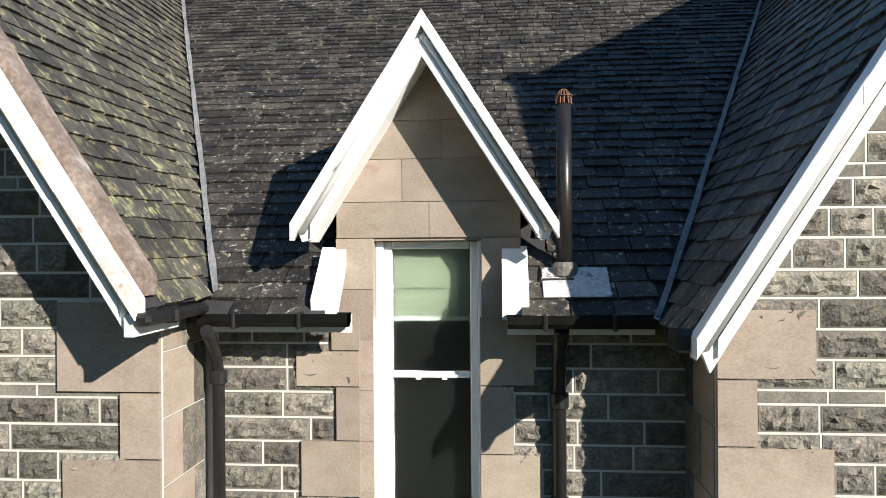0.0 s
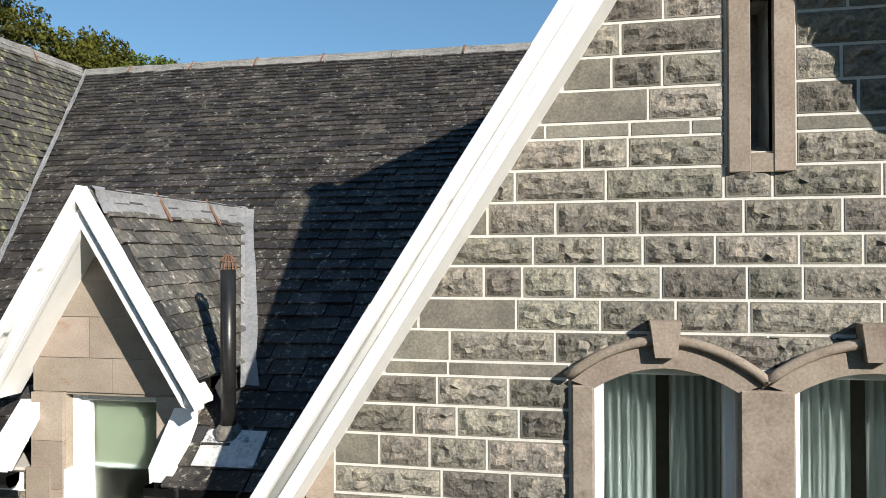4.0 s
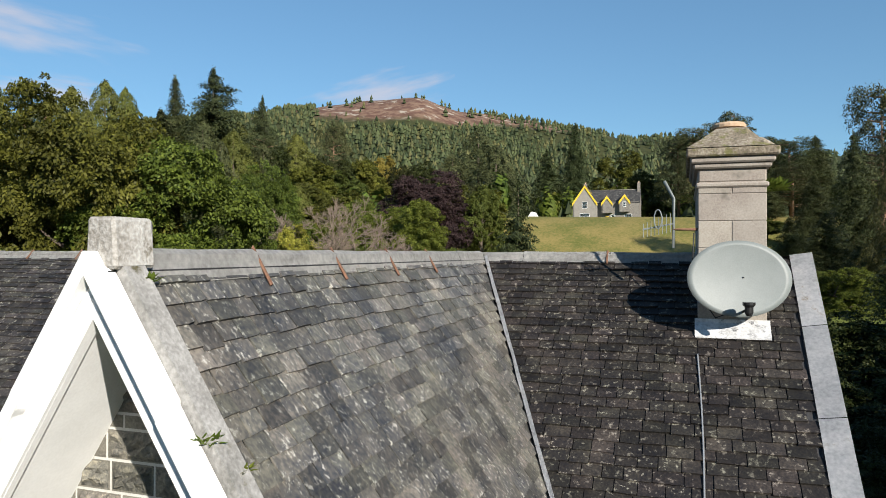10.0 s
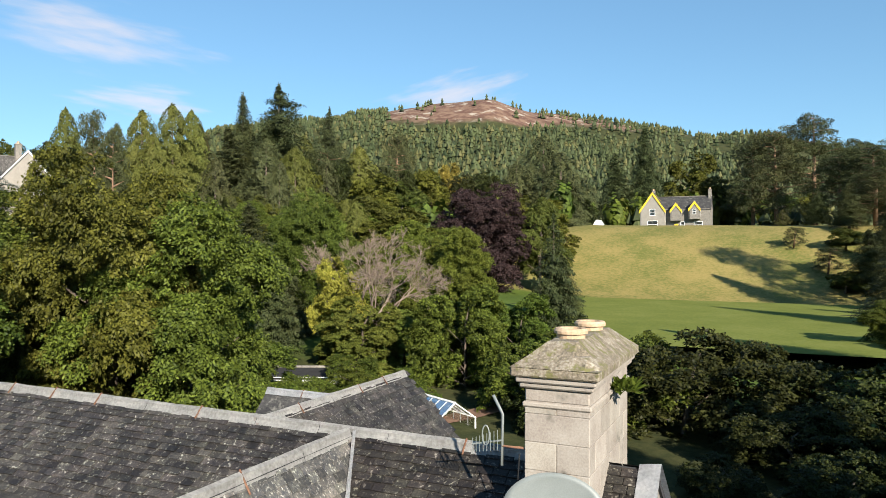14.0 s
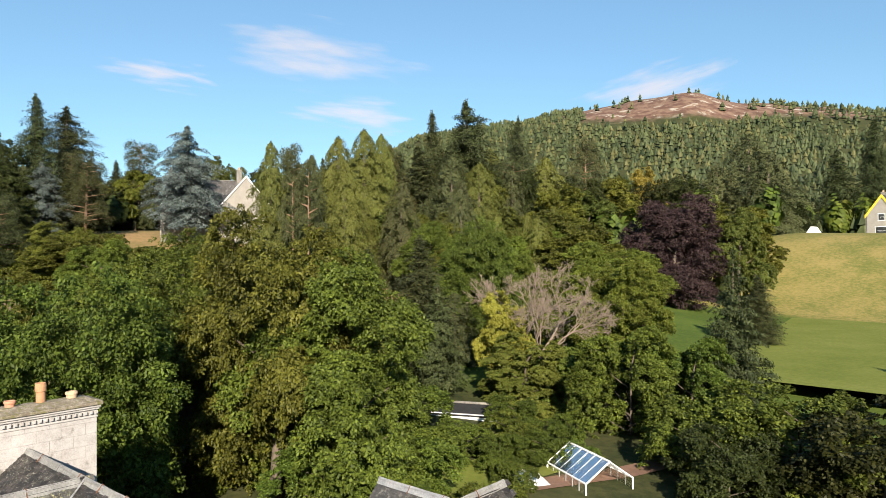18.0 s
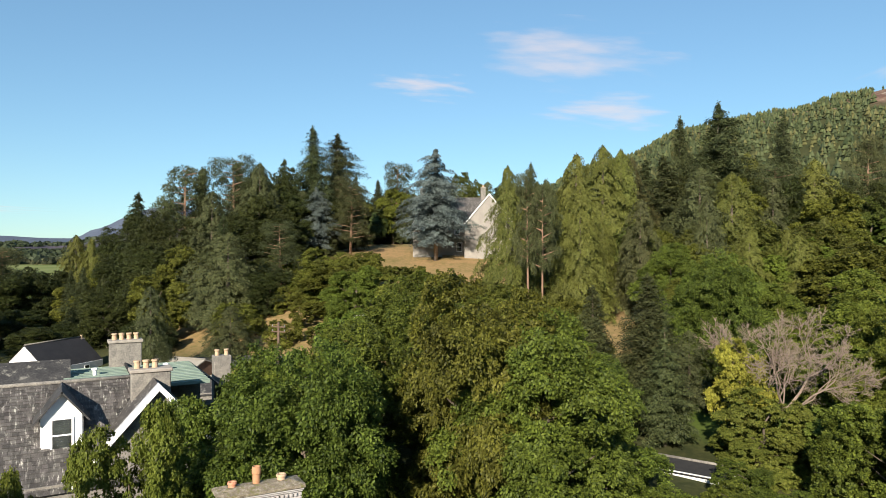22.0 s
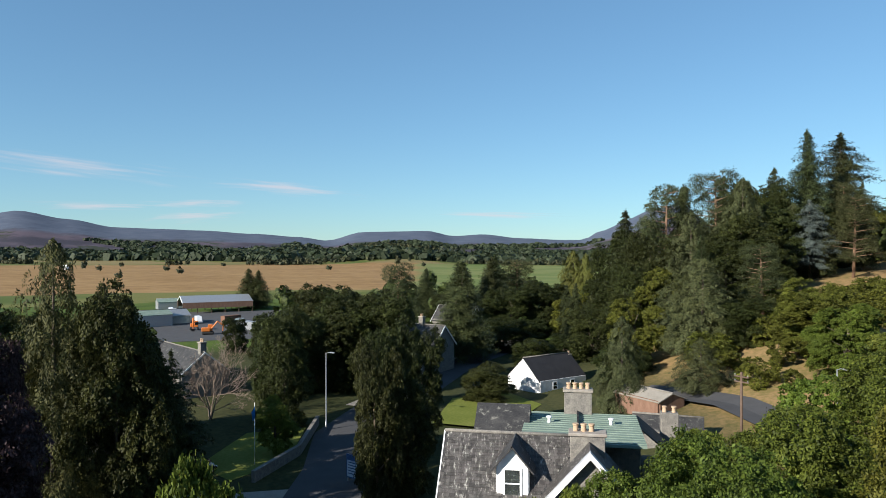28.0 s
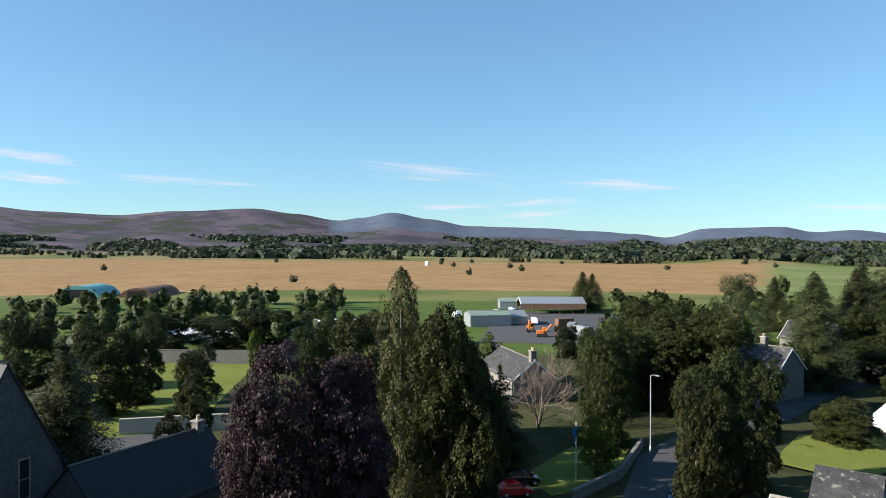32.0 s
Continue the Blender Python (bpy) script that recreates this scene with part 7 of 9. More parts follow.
def far_broad(points, seed, per=36):
    g = np.random.default_rng(seed)
    pts = np.array(points)
    n = len(pts) * per
    idx = np.repeat(np.arange(len(pts)), per)
    d = g.normal(size=(n, 3))
    d[:, 2] = np.abs(d[:, 2]) * 1.1 - 0.2
    d /= np.linalg.norm(d, axis=1, keepdims=True)
    ph = g.random((len(pts), 3))[idx] * 6.28
    lump = 0.86 + 0.22 * np.sin(d[:, 0] * 4.1 + ph[:, 0]) * np.sin(d[:, 1] * 4.7 + ph[:, 1]) + 0.16 * np.sin(d[:, 2] * 7.0 + ph[:, 2] + d[:, 0] * 3)
    lump *= 1 - 0.35 * g.random(n) ** 2
    h, r = pts[idx, 3] * lump, pts[idx, 4] * lump
    c = np.stack([pts[idx, 0] + d[:, 0] * r * 0.9, pts[idx, 1] + d[:, 1] * r * 0.9, pts[idx, 2] + h * 0.45 + d[:, 2] * h * 0.5], 1)
    t = g.normal(size=(n, 3))
    t /= np.linalg.norm(t, axis=1, keepdims=True)
    s = np.cross(d, t)
    s /= np.linalg.norm(s, axis=1, keepdims=True)
    t = np.cross(s, d)
    k = (pts[idx, 4] * (0.40 if per < 60 else 0.30 if per < 150 else 0.17))[:, None] * g.uniform(0.6, 1.3, (n, 1))
    vs = np.stack([c - t * k, c + s * k - d * k * 0.3, c + t * k, c - s * k - d * k * 0.3], 1).reshape(-1, 3)
    return vs, np.arange(n * 4).reshape(-1, 4)


random.seed(5)
hill, mixed, edge = [], [], []
while len(hill) < 15000:
    az, r = random.uniform(-35, 62), random.uniform(270, 1080)
    if random.random() > r / 1080:
        continue
    x, y = -r * math.sin(radians(az)), r * math.cos(radians(az))
    z = land(x, y)
    n = noise.noise((x / 60, y / 60, 7.0))
    slope = (z - 7) / r + n * 0.010
    if 15 < az < 29 and slope > 0.176 and random.random() < 0.97:
        continue
    if az <= 15 and slope > along(RIDGE_N, az) - 0.020 and random.random() < 0.7:
        continue
    h = random.uniform(4.5, 10.5)
    hill.append((x, y, z - 0.5, h, h * random.uniform(0.28, 0.42)))
while len(mixed) < 420:
    az, r = random.uniform(-30, 66), random.uniform(175, 420)
    x, y = -r * math.sin(radians(az)), r * math.cos(radians(az))
    if (-45 < x < 60 and y < 262) or math.hypot(x + 125, y - 82) < 45:
        continue
    mixed.append((x, y, land(x, y) - 0.5, random.uniform(11, 18), random.uniform(4.0, 6.5)))
solo("far_woods", mesh_from("far_woods", *far_conifers(hill[:11500], 3, None, 2), L_plant), None, "dense dark conifer plantation on the hillside", "woods", kind="stuff")
solo("far_woods", mesh_from("far_woods", *far_conifers(hill[11500:], 4, None, 2), L_larch), None, "lighter green larches among the plantation", "woods", kind="stuff")
for a, b, mat, lab in ((0, 190, L_broad, "green broadleaf woods on the slope"), (190, 310, L_olive, "olive broadleaf woods on the slope"), (310, 420, L_bright, "light green woods on the slope")):
    solo("far_woods", quick_mesh("far_woods", *far_broad(mixed[a:b], a + 5, 420), mat), None, lab, "woods", kind="stuff")
# tree belts across the valley
belts = []
for _ in range(6200):
    az = random.uniform(62, 165)
    lane = random.choice((0, 0, 1, 1, 2, 3))
    r = (random.uniform(1090, 1230), random.uniform(1230, 1500), random.uniform(1500, 2100), random.uniform(1050, 1100))[lane]
    x, y = -r * math.sin(radians(az)), r * math.cos(radians(az))
    if noise.noise((x / 150, y / 150, 2.0)) < 0.15 + (0.05 if lane == 2 else 0):
        continue
    if y + 0.30 * x > 0:
        continue
    belts.append((x, y, land(x, y) - 1, random.uniform(6, 13), random.uniform(3, 6)))
for _ in range(900):
    az, r = random.gauss(104, 3.6), random.gauss(1480, 130)
    x, y = -r * math.sin(radians(az)), r * math.cos(radians(az))
    if noise.noise((x / 120, y / 120, 6.0)) > -0.22:
        belts.append((x, y, land(x, y) - 1, random.uniform(8, 14), random.uniform(4, 7)))
slopes = []
while len(slopes) < 6500:
    az, r = random.uniform(84, 166), random.uniform(1150, 3700)
    x, y = -r * math.sin(radians(az)), r * math.cos(radians(az))
    if y + 0.30 * x > 0 or land(x, y) > 62 or noise.noise((x / 260, y / 420, 5.0)) < (0.02 if az > 112 else 0.12) + 0.00004 * (r - 1150):
        continue
    slopes.append((x, y, land(x, y) - 2, random.uniform(10, 17), random.uniform(10, 22)))
solo("slope_woods", quick_mesh("slope_woods", *far_broad(slopes, 18, 22), L_valley), None, "dark plantations on the far slopes of the valley", "woods", kind="stuff")
solo("valley_trees", quick_mesh("valley_trees", *far_broad(belts[::2], 28, 64), L_moorside), None, "lighter birch and scrub among the valley belts", "woods", kind="stuff")
solo("valley_trees", quick_mesh("valley_trees", *far_broad(belts[1::2], 8, 64), L_valley), None, "belts of trees and scrub across the valley floor", "woods", kind="stuff")
near_belt = []
for _ in range(260):
    az, r = random.uniform(104, 162), random.uniform(120, 320)
    x, y = -r * math.sin(radians(az)), r * math.cos(radians(az))
    if 126 < az < 136 and r > 200 or (113 < az < 126.5 and r > 125) or (abs(x + 62) < 42 and abs(y + 118) < 26):
        continue
    near_belt.append((x, y, land(x, y), random.uniform(5, 10), random.uniform(3, 5)))
for _ in range(60):
    az, r = random.uniform(60, 104), random.uniform(180, 420)
    x, y = -r * math.sin(radians(az)), r * math.cos(radians(az))
    near_belt.append((x, y, land(x, y), random.uniform(7, 13), random.uniform(4, 6)))
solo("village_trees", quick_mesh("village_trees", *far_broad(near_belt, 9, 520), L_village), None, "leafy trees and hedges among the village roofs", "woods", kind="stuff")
scatter = [(x, y, land(x, y) - 0.5, random.uniform(5, 9), random.uniform(3.5, 5.5)) for x, y in ((-r_ * math.sin(radians(a_)), r_ * math.cos(radians(a_))) for a_, r_ in [(random.uniform(100, 160), 430 + 620 * random.random() ** 0.6) for _ in range(13)])]
solo("field_trees", quick_mesh("field_trees", *far_broad(scatter, 10, 160), L_valley), None, "single trees and bushes standing in the fields", "trees", kind="stuff")

# undergrowth below the big trees
for x, y, h in ((-14, 33, 4.5), (-18, 35.5, 5.0), (-22, 33, 5.5), (-11, 29, 3.6), (-16, 28.5, 4.2), (-24, 29, 5.0), (-20.5, 39.5, 5.0), (-8.5, 33.5, 3.0), (-26, 37, 5.5)):
    plant("hedge1", x, y, h, 1.3)
# the low hedge beside the garden path
for x, y, h in ((-13.5, 41.0, 2.6), (-12.0, 43.5, 2.4), (-15.0, 44.0, 3.0), (-11.0, 39.0, 2.0), (-16.5, 40.5, 3.0), (-13.0, 47.0, 2.6), (-17.0, 47.5, 3.2), (-9.6, 44.5, 2.0)):
    plant("hedge1", x, y, h, 1.25)

plant("shrub2", -7.9, -2.3, 18.0, 0.33)

# ---------------------------------------------------------------- neighbours, street and village
def gable_house(name, label, at, rz, length, width, eave, ridge, wall_mat, roof_mat, chimneys=(), windows=(), over=0.3, trim=None, base=0.0, trim_w=0.28):
    """A gabled building: its ridge runs along its own x, from -length/2 to length/2. windows: (face, place along, sill, width, height)."""
    ob = thing(name, label, "house", at, rz=rz)
    L_, W_ = length / 2, width / 2
    for s in (-1, 1):
        part("side_wall", box(-L_, L_, s * W_ - 0.15, s * W_ + 0.15, base - 1.0, eave), wall_mat, ob)
        part("gable_wall", prism([(-W_ + 0.16, base - 1.0), (W_ - 0.16, base - 1.0), (W_ - 0.16, eave), (0, ridge - 0.1), (-W_ + 0.16, eave)], 0.3, Matrix.Translation((s * L_, 0, 0)) @ Matrix.Rotation(math.pi / 2, 4, "Z") @ Matrix.Translation((0, -0.15, 0))), wall_mat, ob)
        k = (ridge - eave) / W_
        o = over
        part("roof", deck_local([(-L_ - o, s * (W_ + o), eave - k * o), (L_ + o, s * (W_ + o), eave - k * o), (L_ + o, 0, ridge), (-L_ - o, 0, ridge)]), roof_mat, ob, "slate roof slope")
        if trim:
            for e in (-1, 1):
                part("barge_board", prism([(s * (W_ + o), eave - k * o + 0.05), (0, ridge + 0.05), (0, ridge - trim_w), (s * (W_ + o), eave - k * o - trim_w)], 0.08, Matrix.Translation((e * (L_ + o), 0, 0)) @ Matrix.Rotation(math.pi / 2, 4, "Z") @ Matrix.Translation((0, -0.04, 0))), trim, ob)
    part("ridge_roll", tube([(-L_ - over, 0, ridge + 0.03), (L_ + over, 0, ridge + 0.03)], 0.11, 8), M_rock, ob)
    for cx, cy, top, w, d, pots in chimneys:
        c = part("chimney", box(cx - w / 2, cx + w / 2, cy - d / 2, cy + d / 2, eave, top, 0.03), M_rock if wall_mat is not M_harl else wall_mat, ob)
        part("cope", box(cx - w / 2 - 0.1, cx + w / 2 + 0.1, cy - d / 2 - 0.1, cy + d / 2 + 0.1, top + 0.002, top + 0.18, 0.03), M_ashlar, c)
        for i in range(pots):
            yy = cy + (i - (pots - 1) / 2) * d / max(1, pots) if d >= w else cy
            xx = cx if d >= w else cx + (i - (pots - 1) / 2) * w / pots
            part("chimney_pot", turned([(0.17, 0), (0.15, 0.35), (0.19, 0.4), (0.19, 0.5), (0.14, 0.5)], 10, (xx, yy, top + 0.182)), M_buffpot, c)
    for face, u, sill, w, h in windows:
        if face in "NS":
            s = 1 if face == "N" else -1
            m = Matrix.Translation((u, s * (W_ + 0.15), sill)) @ Matrix.Rotation(0 if s < 0 else math.pi, 4, "Z")
        else:
            s = 1 if face == "E" else -1
            m = Matrix.Translation((s * (L_ + 0.15), u, sill)) @ Matrix.Rotation(math.pi / 2 * s, 4, "Z")
        window_unit(ob, m, w, h)
    return ob


def deck_local(corners, down=0.14):
    return deck(corners, down)


def window_unit(parent, m, w, h, frame_mat=None):
    """A window set into a wall that faces -y of m: a near-black sheet for the unlit room, frame bars and panes."""
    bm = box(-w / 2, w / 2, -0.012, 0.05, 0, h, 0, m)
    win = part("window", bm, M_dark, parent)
    f = frame_mat or M_upvc
    for a, b, c, d in ((-w / 2 - 0.06, -w / 2 + 0.05, -0.06, h + 0.06), (w / 2 - 0.05, w / 2 + 0.06, -0.06, h + 0.06), (-w / 2 + 0.05, w / 2 - 0.05, h - 0.05, h + 0.06), (-w / 2 + 0.05, w / 2 - 0.05, -0.08, 0.05), (-w / 2 + 0.05, w / 2 - 0.05, h / 2 - 0.035, h / 2 + 0.035)):
        part("window_frame", box(a, b, -0.05, 0.0, c, d, 0, m), f, win)
    p = part("pane", box(-w / 2 + 0.05, w / 2 - 0.05, -0.03, -0.022, 0.05, h - 0.05, 0, m), M_glass, win)
    p.visible_shadow = False


M_plainslate = surface("plain_dark_slate", [(0.014, 0.014, 0.016), (0.027, 0.026, 0.028)], rough=0.7, scale=0.8, fine=12, bump=0.3, space="World")
M_streaked = surface("streaked_slate", [(0.034, 0.031, 0.030), (0.066, 0.060, 0.056), (0.106, 0.100, 0.094)], rough=0.6, scale=1.3, fine=22, bump=0.5, bump_dist=0.01, random=0.40, island=True, space="World",
                     spots=(0.30, 0.29, 0.26), spot_scale=2.6, spot_size=0.60, stretch=(1, 2.6, 0.35))
M_villa = surface("villa_stone", [(0.204, 0.186, 0.162), (0.276, 0.258, 0.228)], rough=0.9, scale=0.8, fine=8, bump=0.3, space="World")
# the neighbour with the green flat roof
nb = gable_house("neighbour_house", "grey stone house with slate roof, dormer and green metal flat roof", (-30.4, 7.3, -4.8), 90, 9.0, 8.4, 7.4, 11.9, M_rock, M_farslate,
                 [], [], 0.35, M_white)


def npart(name, bm, mat, parent=nb, label=""):
    ob = part(name, bm, mat, parent, label)
    ob.matrix_parent_inverse = (pose(-30.4, 7.3, -4.8, 0, 0, 90)).inverted()
    return ob


def npot(x, y, z):
    return turned([(0.17, 0), (0.15, 0.32), (0.19, 0.36), (0.19, 0.46), (0.13, 0.46)], 12, (x, y, z))


npart("flat_roof", box(-40.2, -31.6, 7.2, 15.4, 6.15, 6.35), M_copper, label="green ribbed metal flat roof")
for k in range(14):
    x = -39.9 + k * 0.62
    npart("roof_rib", box(x - 0.03, x + 0.03, 7.2, 15.4, 6.352, 6.40), M_copper)
npart("flat_block_wall", box(-39.8, -34.0, 7.5, 15.2, -4.8, 6.14), M_rock)
npart("back_slope", deck([(-37.8, 3.6, 7.4), (-37.8, 7.6, 7.4), (-33.5, 7.6, 4.4), (-33.5, 3.6, 4.4)]), M_farslate, label="rear slate slope")
npart("back_slope", deck([(-37.8, 3.6, 7.4), (-37.8, 7.6, 7.4), (-41.5, 7.6, 4.4), (-41.5, 3.6, 4.4)]), M_farslate)
npart("back_wall", box(-41, -34.5, 3.9, 7.4, -4.8, 4.3), M_rock)
npart("roof_divider", box(-39.9, -31.7, 11.0, 11.12, 6.41, 6.62), M_dark)
for cx, cy, top in ((-40.3, 11.1, 8.0), (-29.0, 11.6, 7.6)):
    c = npart("chimney", box(cx - 0.55, cx + 0.55, cy - 1.05, cy + 1.05, 2.5, top, 0.04), M_rock, label="stone chimney with clay pots")
    npart("cope", box(cx - 0.65, cx + 0.65, cy - 1.15, cy + 1.15, top + 0.002, top + 0.2, 0.04), M_ashlar)
    for k in range(4 if top > 7.8 else 3):
        npart("chimney_pot", npot(cx, cy - 0.72 + 0.48 * k, top + 0.2), M_buffpot)
c = npart("chimney", box(-41.5, -40.5, 17.3, 18.6, 0, 6.5, 0.04), M_rock)
npart("chimney_pot", npot(-41, 17.6, 6.5), M_buffpot)
npart("chimney_pot", npot(-41, 18.3, 6.5), M_buffpot)
npart("side_slope", deck([(-40.5, 15.5, 6.3), (-36.0, 15.5, 6.3), (-36.0, 19.0, 3.4), (-40.5, 19.0, 3.4)]), M_farslate)
npart("side_wall", box(-40.3, -36.2, 15.5, 18.8, -4.8, 3.3), M_rock)
for vx, vy in ((-36.8, 9.0), (-36.8, 13.4)):
    npart("roof_vent", turned([(0.12, 0), (0.12, 0.35), (0.2, 0.36), (0.2, 0.46), (0.05, 0.5)], 10, (vx, vy, 6.35)), M_white)
kn = math.atan(4.5 / 4.2)
WING_N, WING_NZ = 11.7, 7.3
nslope = slates(nb, (-25.82, 2.45, 2.20), (0, 1, 0), (-math.cos(kn), 0, math.sin(kn)), 9.7, 4.58 / math.cos(kn) - 0.05, lambda p: WING_NZ - 1.11 * abs(p.y - WING_N) < p.z, M_streaked, M_streaked, c0=0.26, c1=0.18, w0=0.34, w1=0.26)
nslope.matrix_parent_inverse = (pose(-30.4, 7.3, -4.8, 0, 0, 90)).inverted()
# the gabled wing that comes forward beside the dormer
for s in (-1, 1):
    e0, e1 = WING_N + s * 4.2, WING_NZ - 4.2 * 1.11
    npart("wing_slope", deck([(-25.7, WING_N, WING_NZ), (-30.6, WING_N, WING_NZ), (-30.6, e0, e1), (-25.7, e0, e1)], 0.12), M_streaked, label="slate slope of the projecting wing")
    npart("barge_board", prism([(WING_N, WING_NZ + 0.10), (e0, e1 + 0.10), (e0, e1 - 0.32), (WING_N, WING_NZ - 0.28)], 0.10, Matrix.Translation((-25.62, 0, 0)) @ Matrix.Rotation(math.pi / 2, 4, "Z")), M_white, label="white barge board of the wing")
    npart("verge_cope", prism([(WING_N, WING_NZ + 0.10), (e0, e1 + 0.10), (e0, e1 + 0.02), (WING_N, WING_NZ + 0.02)], 0.45, Matrix.Translation((-25.74, 0, 0)) @ Matrix.Rotation(math.pi / 2, 4, "Z")), M_lead)
npart("wing_wall", prism([(WING_N - 3.7, -4.8), (WING_N + 3.7, -4.8), (WING_N + 3.7, WING_NZ - 4.4), (WING_N, WING_NZ - 0.35), (WING_N - 3.7, WING_NZ - 4.4)], 3.0, Matrix.Translation((-26.2, 0, 0)) @ Matrix.Rotation(math.pi / 2, 4, "Z")), M_rock)
# its dormer, facing the camera's side
npart("dormer_front", prism([(6.15, 3.2), (8.05, 3.2), (8.05, 6.0), (7.1, 7.0), (6.15, 6.0)], 0.25, Matrix.Translation((-27.6, 0, 0)) @ Matrix.Rotation(math.pi / 2, 4, "Z")), M_white, label="white framed dormer window")
for s in (-1, 1):
    npart("dormer_slope", deck([(-27.2, 7.1, 7.15), (-30.4, 7.1, 7.15), (-30.4, 7.1 + s * 1.35, 5.55), (-27.2, 7.1 + s * 1.35, 5.55)], 0.1), M_farslate)
    npart("dormer_cheek", box(-29.5, -27.66, 7.1 + s * 0.95 - 0.06, 7.1 + s * 0.95 + 0.06, 3.0, 5.95), M_white)
window_unit(nb, (pose(-30.4, 7.3, -4.8, 0, 0, 90)).inverted() @ pose(-27.58, 7.1, 3.9, 0, 0, 90), 1.0, 1.75)

# white cottage down the road
gable_house("white_cottage", "white harled cottage with dark grey roof", (-107.5, 6.2, -5.2), 135, 10.5, 8.0, 2.6, 6.0, M_harl, M_plainslate, [(5.2, 0, 5.6, 0.6, 0.6, 1)], [("S", 2.0, 1.0, 0.9, 1.2), ("S", -2.0, 1.0, 0.9, 1.2)], 0.15)
# shed on the bank
gable_house("brown_shed", "brown boarded shed with low felt roof", (-80.5, 20.5, -2.4), 40, 7.5, 4.5, 2.4, 3.2, M_wood, M_gravel)
gable_house("stone_outhouse", "low stone outhouse with slate roof", (-66, 21, -3.0), 80, 7, 4, 2.2, 3.6, M_rock, M_farslate)
# house on the knoll
gable_house("hill_house", "pale stone villa with slate roof on the knoll", (-132.2, 89.6, 13.4), 62.5, 16, 9, 7.8, 13.8, M_villa, M_streaked, [(7.4, 0, 16.2, 1.1, 2.2, 4), (-7.2, 0, 15.6, 1.0, 1.6, 2)],
            [("S", 1.5, 1.0, 1.2, 2.0), ("S", 4.0, 1.0, 1.2, 2.0), ("S", 1.0, 5.0, 1.1, 1.7)], 0.4, M_white)
gable_house("hill_house_wing", "tall gabled wing of the pale villa", (-125.6, 95.4, 13.4), 152.5, 10, 11, 7.6, 14.2, M_villa, M_streaked, [], [("E", -1.2, 5.2, 1.2, 1.9), ("E", 2.0, 5.2, 1.2, 1.9), ("E", -1.0, 1.0, 1.6, 2.2), ("S", 2.5, 1.0, 1.2, 2.0), ("S", 0.5, 5.0, 1.1, 1.7)], 0.5, M_white)
gable_house("hill_house_bay", "white-edged front gable of the pale villa", (-131.2, 82.4, 13.4), 152.5, 7, 6.4, 7.8, 12.6, M_villa, M_streaked, [], [("E", -1.4, 1.0, 1.1, 2.2), ("E", 0.6, 1.0, 1.1, 2.2), ("E", 0, 5.0, 1.4, 1.9), ("N", 0, 1.0, 1.1, 2.0)], 0.4, M_white)
# yellow-gabled house across the field
yh = gable_house("yellow_gabled_house", "grey stone house with bright yellow gable boards", (-15, 239, 14.6), 0, 18, 8, 7.0, 11.2, M_rock, M_farslate, [(-8.6, 0, 13.2, 0.9, 1.6, 3), (8.6, 0, 13.2, 0.9, 1.6, 3)], [("S", 0.8, 1, 1.2, 2), ("S", 5.5, 1, 2.4, 2), ("S", 5.5, 4.6, 1.2, 1.7)], 0.3)
gable_house("front_gable", "projecting cream gable with yellow barge boards", (-23, 235, 14.6), 90, 5, 7.4, 7.0, 12.4, M_villa, M_farslate, [], [("W", 0, 1.0, 3.0, 2.3), ("W", 0, 5.0, 1.6, 2.0)], 0.35, M_yellow, trim_w=0.85)
gable_house("porch_gable", "small yellow edged dormer gable", (-16, 234.7, 18.9), 90, 3, 3.0, 2.6, 4.6, M_rock, M_farslate, [], [], 0.3, M_yellow, trim_w=0.85)
gable_house("dormer_gable", "small yellow edged dormer gable", (-10.5, 234.9, 19.3), 90, 3, 3.0, 2.6, 4.6, M_rock, M_farslate, [], [("W", 0, 0.6, 0.9, 1.5)], 0.3, M_yellow, trim_w=0.85)
solo("yellow_door", box(-16.6, -15.4, 234.6, 234.75, 14.6, 16.9, 0.02), M_yellow, "bright yellow front door", "door")

solo("garden_tent", prism([(-2.6, 0), (2.6, 0), (0.3, 3.6), (-0.3, 3.6)], 5.0, Matrix.Translation((-38.0, 221.0, 14.4))), M_white, "small white pitched tent on the lawn", "tent")
# houses along the street, seen past the trees
gable_house("street_house", "dark gabled house with white barge boards and chimney", (-62, -44, -4.9), 35, 11, 7.5, 4.6, 9.0, M_rock, M_farslate, [(3.5, 0, 10.3, 0.9, 1.3, 2)], [], 0.4, M_white)
gable_house("street_house", "long low slate-roofed village building", (-98, -58, -5), 52, 24, 8, 4.2, 7.4, M_rock, M_farslate, [(11, 0, 8.8, 1.2, 1.0, 2)], [], 0.3, M_white)
gable_house("street_house", "stone villa with white bargeboards beside the road", (-122, -19, -5), 70, 10, 8, 5.6, 9.2, M_rock, M_farslate, [(0, 0, 10.6, 1.0, 1.0, 2)], [("S", -2, 1, 1.2, 1.8), ("S", 2, 1, 1.2, 1.8), ("S", 2, 4, 1.0, 1.4)], 0.4, M_white)
gable_house("street_house", "grey stone house far along the road", (-172, -20, -5), 70, 11, 8, 5.4, 9.0, M_rock, M_farslate, [(0, 0, 10.4, 1.0, 1.0, 2)], [], 0.4, M_white)
